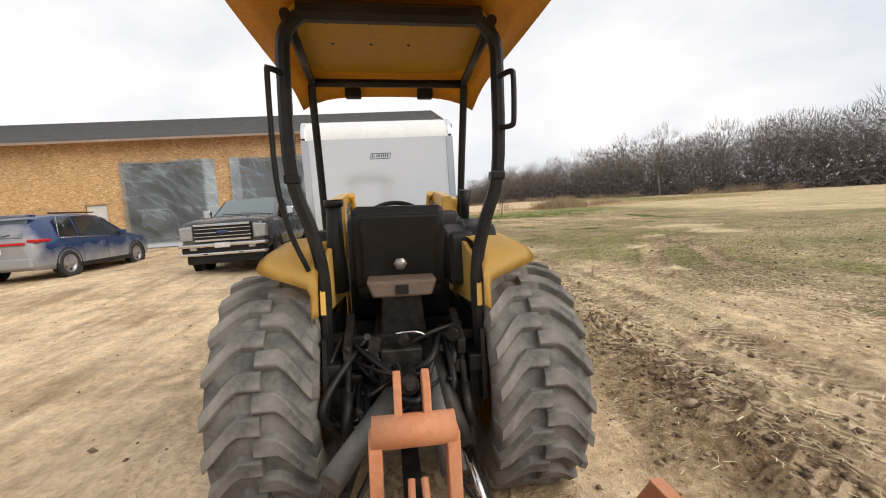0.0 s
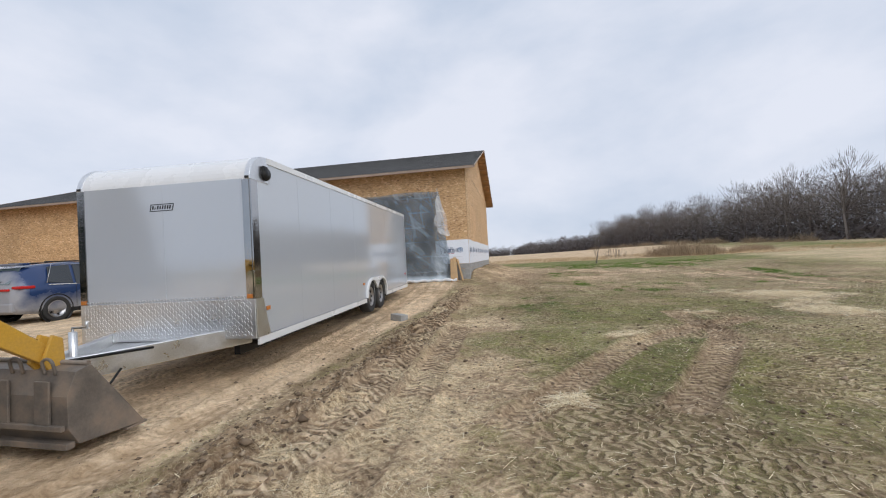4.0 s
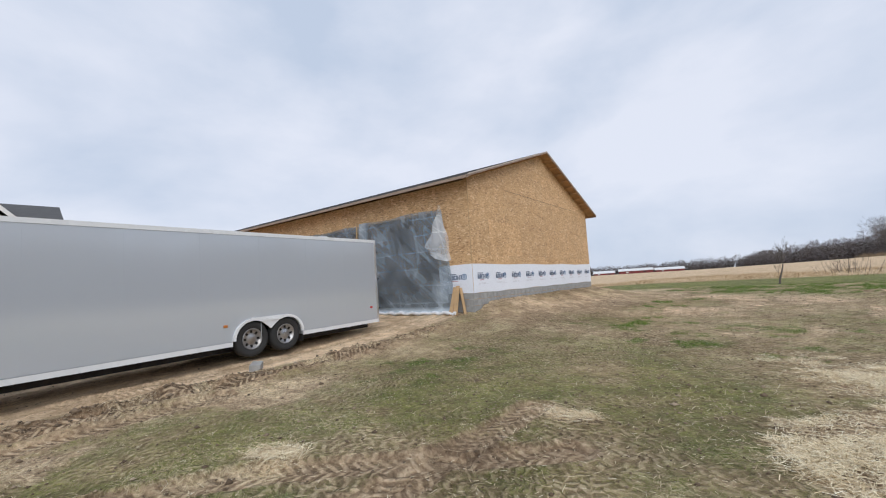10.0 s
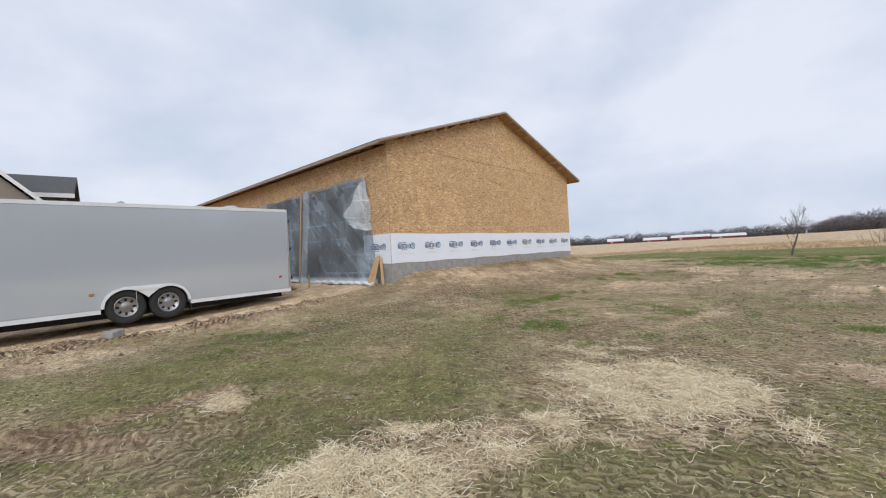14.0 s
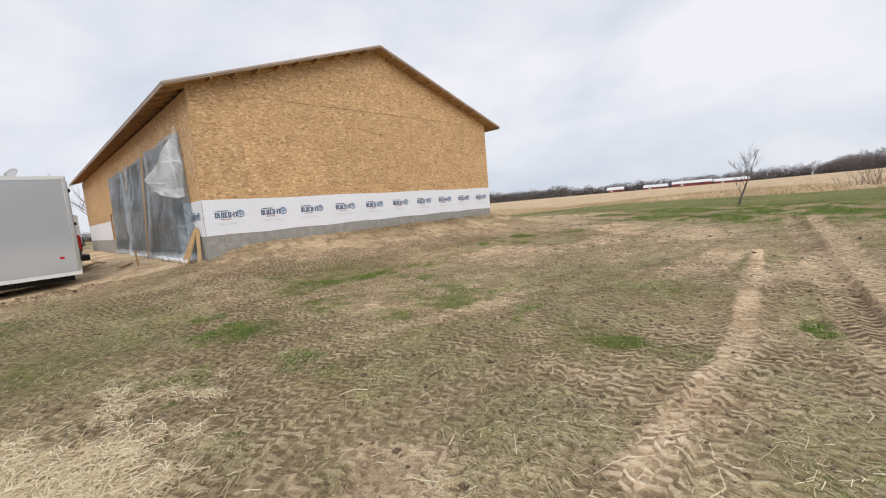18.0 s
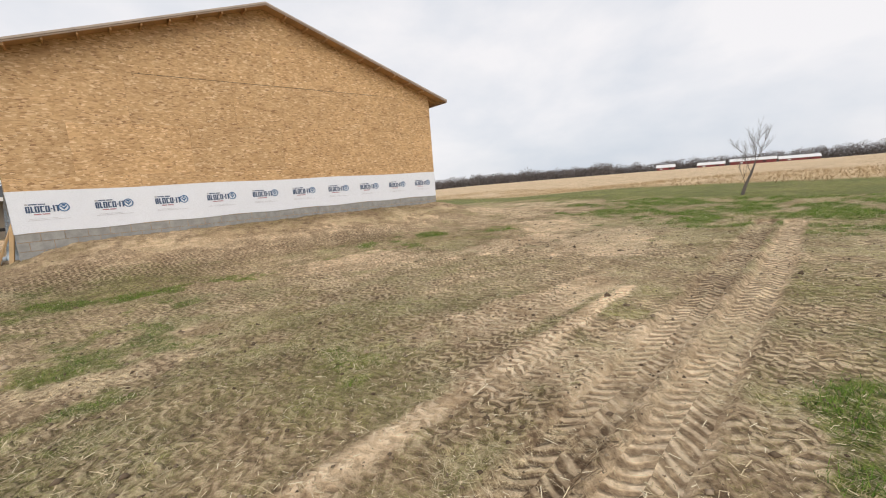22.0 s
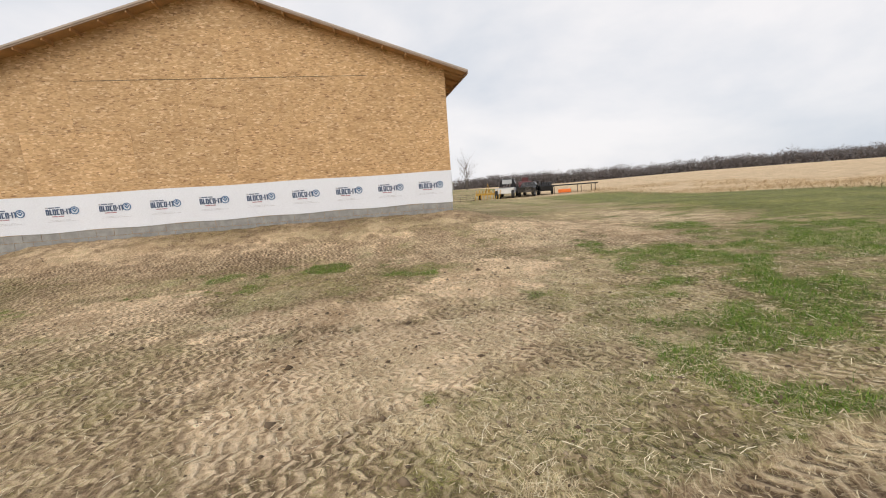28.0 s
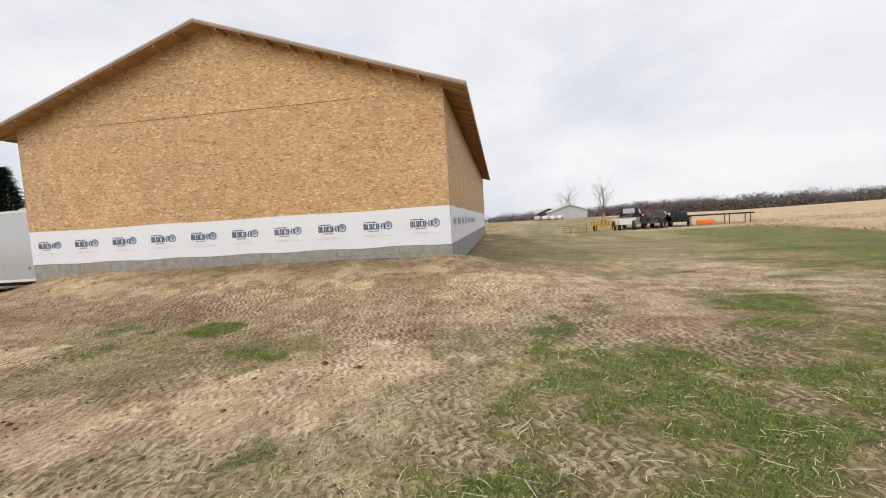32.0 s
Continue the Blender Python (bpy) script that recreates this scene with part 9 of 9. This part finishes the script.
roof_dome = thing("roof_vent_dome", TRAILER @ pose(0.3, 7.4, 3.06, 0, 0, 0), "grey vent hood on the roof of the trailer", "vent")
part("hood", lathe([(0.0, 0.16), (0.12, 0.15), (0.22, 0.1), (0.25, 0.0)], 16, Matrix.Rotation(radians(-90), 4, "Y")), M_GREYT, roof_dome)
part("base", box((-0.2, -0.2, -0.08), (0.2, 0.2, 0.0), 0.01), M_WHITEP, roof_dome)


# ---- loose cover on the ground ----
NR = np.random.RandomState(5)


def scatter(count, area, weight, tries=4):
    """Places in the area (x0, x1, y0, y1), kept by the weight there."""
    x0, x1, y0, y1 = area
    x, y = NR.uniform(x0, x1, count * tries), NR.uniform(y0, y1, count * tries)
    keep = NR.uniform(0, 1, count * tries) < weight(x, y)
    u, v = barn_uv(x, y)
    keep &= ~((u > -0.1) & (u < BARN_W + 0.1) & (v > -0.1) & (v < BARN_L))
    return x[keep][:count], y[keep][:count]


def surface_z(x, y):
    return land(x, y) + relief(x, y)


def strands(x, y, z, length, width, lift, sag, heading, taper=1.0):
    """Bent ribbons: foot at x, y, z, rising by lift at mid length and by lift * sag at the tip."""
    dx, dy = np.cos(heading), np.sin(heading)
    sx, sy = -dy, dx
    roll = NR.uniform(-0.6, 0.6, len(x))
    rows = []
    for f, up, w in ((0.0, 0.0, 1.0), (0.5, 1.0, 0.9 * taper + 0.1), (1.0, None, max(0.12, taper))):
        h = z + (lift if up else (0 if up == 0.0 else lift * sag))
        bend = NR.normal(0, 0.12, len(x)) * length * (f if f else 0)
        cx, cy = x + dx * length * f + sx * bend, y + dy * length * f + sy * bend
        for sgn in (-1, 1):
            rows.append(np.stack([cx + sgn * sx * width * w / 2 * np.cos(roll), cy + sgn * sy * width * w / 2 * np.cos(roll), h + sgn * width * w / 2 * np.sin(roll) + 0.004], 1))
    v = np.stack(rows, 1).reshape(-1, 3)
    base = np.arange(len(x))[:, None] * 6
    f = np.concatenate([base + np.array([[0, 1, 3, 2]]), base + np.array([[2, 3, 5, 4]])])
    return v, f


def near_path(x, y):
    """Denser where the walk passes near."""
    d = np.full(x.shape, 1e9)
    px = np.array([2.5, 6.0, 9.0, 11.0, 12.2, 12.9, 12.4, 11.2, 9.0])
    py = np.array([1.8, 5.0, 8.7, 12.0, 16.5, 20.5, 25.0, 28.9, 32.0])
    for a, b in zip(px, py):
        d = np.minimum(d, np.hypot(x - a, y - b))
    return np.interp(d, [0, 4, 9, 16], [1.0, 0.85, 0.4, 0.12])


def straw_weight(x, y):
    g, s, a, w = cover(x, y)
    return np.clip(0.012 + 1.1 * sstep(0.3, 0.9, s) ** 1.3 + 0.09 * g * sstep(28.5, 30.5, y), 0, 1) * near_path(x, y)


AREA = (0.9, 15.0, 0.6, 38.0)
x, y = scatter(70000, AREA, straw_weight, 11)
n = len(x)
v, f = strands(x, y, surface_z(x, y), NR.gamma(2.2, 0.04, n) + 0.03, NR.uniform(0.002, 0.0045, n), NR.uniform(0.0, 0.022, n), NR.uniform(0, 1.6, n), NR.uniform(0, 6.3, n))
bulk("loose_straw", v, f, M_STRAW, "scattered dry straw strands on trampled soil", "straw")
# heaped straw where bales were broken
xs_, ys_ = [], []
for k in range(8):
    cx, cy, rx, ry = STRAW_SPOTS[k]
    q = int(max(700, 3.2 * rx * ry * 5600))
    x, y = NR.uniform(cx - 1.4 * rx, cx + 1.4 * rx, q * 3), NR.uniform(cy - 1.4 * ry, cy + 1.4 * ry, q * 3)
    keep = NR.uniform(0, 1, q * 3) < spot(x, y, cx, cy, rx, ry, 80 + k) ** 1.5 * (0.12 + 0.88 * sstep(0.42, 0.58, fbm(x * 3, y * 3, 17, 3)))
    xs_.append(x[keep][:q])
    ys_.append(y[keep][:q])
x, y = np.concatenate(xs_), np.concatenate(ys_)
n = len(x)
v, f = strands(x, y, surface_z(x, y) + NR.uniform(0, 0.03, n), NR.gamma(2.2, 0.026, n) + 0.03, NR.uniform(0.002, 0.0042, n), NR.uniform(0.0, 0.028, n), NR.uniform(0, 1.6, n), NR.uniform(0, 6.3, n))
bulk("straw_heap", v, f, M_PALESTRAW, "pale dry straw strewn thickly in patches", "straw")
# short chaff, one flat piece each
x, y = scatter(110000, AREA, lambda x, y: (0.14 + 0.8 * straw_weight(x, y)) * near_path(x, y), 8)
n = len(x)
h_, ln = NR.uniform(0, 6.3, n), NR.gamma(2.0, 0.014, n) + 0.012
w_ = NR.uniform(0.001, 0.0026, n)
z = surface_z(x, y)
dx, dy, tilt = np.cos(h_) * ln, np.sin(h_) * ln, NR.uniform(-0.15, 0.25, n) * ln
ox, oy = -np.sin(h_) * w_, np.cos(h_) * w_
v = np.stack([np.stack([x - ox, y - oy, z + 0.006], 1), np.stack([x + ox, y + oy, z + 0.007], 1), np.stack([x + dx + ox, y + dy + oy, z + 0.009 + tilt], 1), np.stack([x + dx - ox, y + dy - oy, z + 0.008 + tilt], 1)], 1).reshape(-1, 3)
bulk("chaff", v, np.arange(4 * n).reshape(-1, 4), M_STRAW, "short dry chaff trodden into the soil", "straw")
# long stalks lying singly
x, y = scatter(200, AREA, lambda x, y: 0.5 * near_path(x, y))
n = len(x)
v, f = strands(x, y, surface_z(x, y) + 0.01, NR.uniform(0.15, 0.45, n), NR.uniform(0.004, 0.007, n), NR.uniform(0.0, 0.03, n), NR.uniform(0, 1.5, n), NR.uniform(0, 6.3, n))
bulk("straw_stalks", v, f, M_STRAW, "long dry stalks lying across tyre prints", "straw")


def grass_weight(x, y):
    g, s, a, w = cover(x, y)
    return np.clip(1.25 * sstep(0.46, 0.85, g), 0.0, 1) * near_path(x, y)


cx, cy = scatter(22000, AREA, grass_weight, 12)
per = 9
x = np.repeat(cx, per) + NR.normal(0, 0.045, len(cx) * per)
y = np.repeat(cy, per) + NR.normal(0, 0.045, len(cx) * per)
n = len(x)
ln = NR.uniform(0.02, 0.07, n) * np.repeat(NR.uniform(0.5, 1.25, len(cx)), per)
v, f = strands(x, y, surface_z(x, y) - 0.003, ln, NR.uniform(0.003, 0.006, n), ln * NR.uniform(0.35, 0.9, n), NR.uniform(0.9, 1.9, n), NR.uniform(0, 6.3, n), 0.25)
bulk("new_grass", v, f, M_GRASS, "short new grass blades in tufts", "grass")


def clod_weight(x, y):
    g, s, a, w = cover(x, y)
    edge = np.interp(y, [-5, 3, 8, 12, 17, 18.5], [1.2, 1.15, 0.95, 0.6, 0.2, 0.2])
    berm = np.exp(-((x - edge - 0.55) / 0.5) ** 2) * sstep(17.5, 15.5, y)
    drive = sstep(edge, edge - 0.4, x)
    return np.clip(0.12 + 0.55 * berm - 0.1 * drive + 0.15 * w, 0.006, 1)


x, y = scatter(30000, (-6.0, 14.5, 0.4, 33.0), lambda x, y: clod_weight(x, y) * np.maximum(near_path(x, y), 0.15), 10)
n = len(x)
size = NR.gamma(1.5, 0.0045, n) + 0.004
edge = np.interp(y, [-5, 3, 8, 12, 17, 18.5], [1.2, 1.15, 0.95, 0.6, 0.2, 0.2])
size = size * (1 + 0.9 * np.exp(-((x - edge - 0.55) / 0.45) ** 2) * (y < 16) * NR.uniform(0, 1, n))
z = surface_z(x, y)
corner = np.array([[1, 0, 0], [-1, 0, 0], [0, 1, 0], [0, -1, 0], [0, 0, 0.6], [0, 0, -0.6]], float)
pts = corner[None] * NR.uniform(0.45, 1.5, (n, 6, 1)) * size[:, None, None]
ang = NR.uniform(0, 6.3, n)
ca, sa = np.cos(ang)[:, None], np.sin(ang)[:, None]
px_, py_ = pts[..., 0] * ca - pts[..., 1] * sa, pts[..., 0] * sa + pts[..., 1] * ca
v = np.stack([px_ + x[:, None], py_ + y[:, None], pts[..., 2] + z[:, None] + size[:, None] * 0.25], 2).reshape(-1, 3)
tri_ = np.array([[0, 2, 4], [2, 1, 4], [1, 3, 4], [3, 0, 4], [2, 0, 5], [1, 2, 5], [3, 1, 5], [0, 3, 5]])
f = (np.arange(n)[:, None, None] * 6 + tri_[None]).reshape(-1, 3)
bulk("soil_clods", v, f, M_CLOD, "crumbled soil clods along the churned ridge", "soil")

# tall dry weeds and stubble rows beyond the turf
x, y = scatter(20000, (-40, 40, 47, 66), lambda x, y: 0.8 * sstep(0.35, 0.6, fbm(x * 0.3, y * 0.3, 90)), 3)
n = len(x)
ln = NR.uniform(0.06, 0.24, n)
v, f = strands(x, y, land(x, y), ln * 1.6, NR.uniform(0.015, 0.035, n), ln * 0.7, NR.uniform(1.1, 1.8, n), NR.uniform(0, 6.3, n), 0.5)
bulk("dry_weeds", v, f, M_STUBBLE, "dry pale weeds at the edge of the stubble", "weeds")
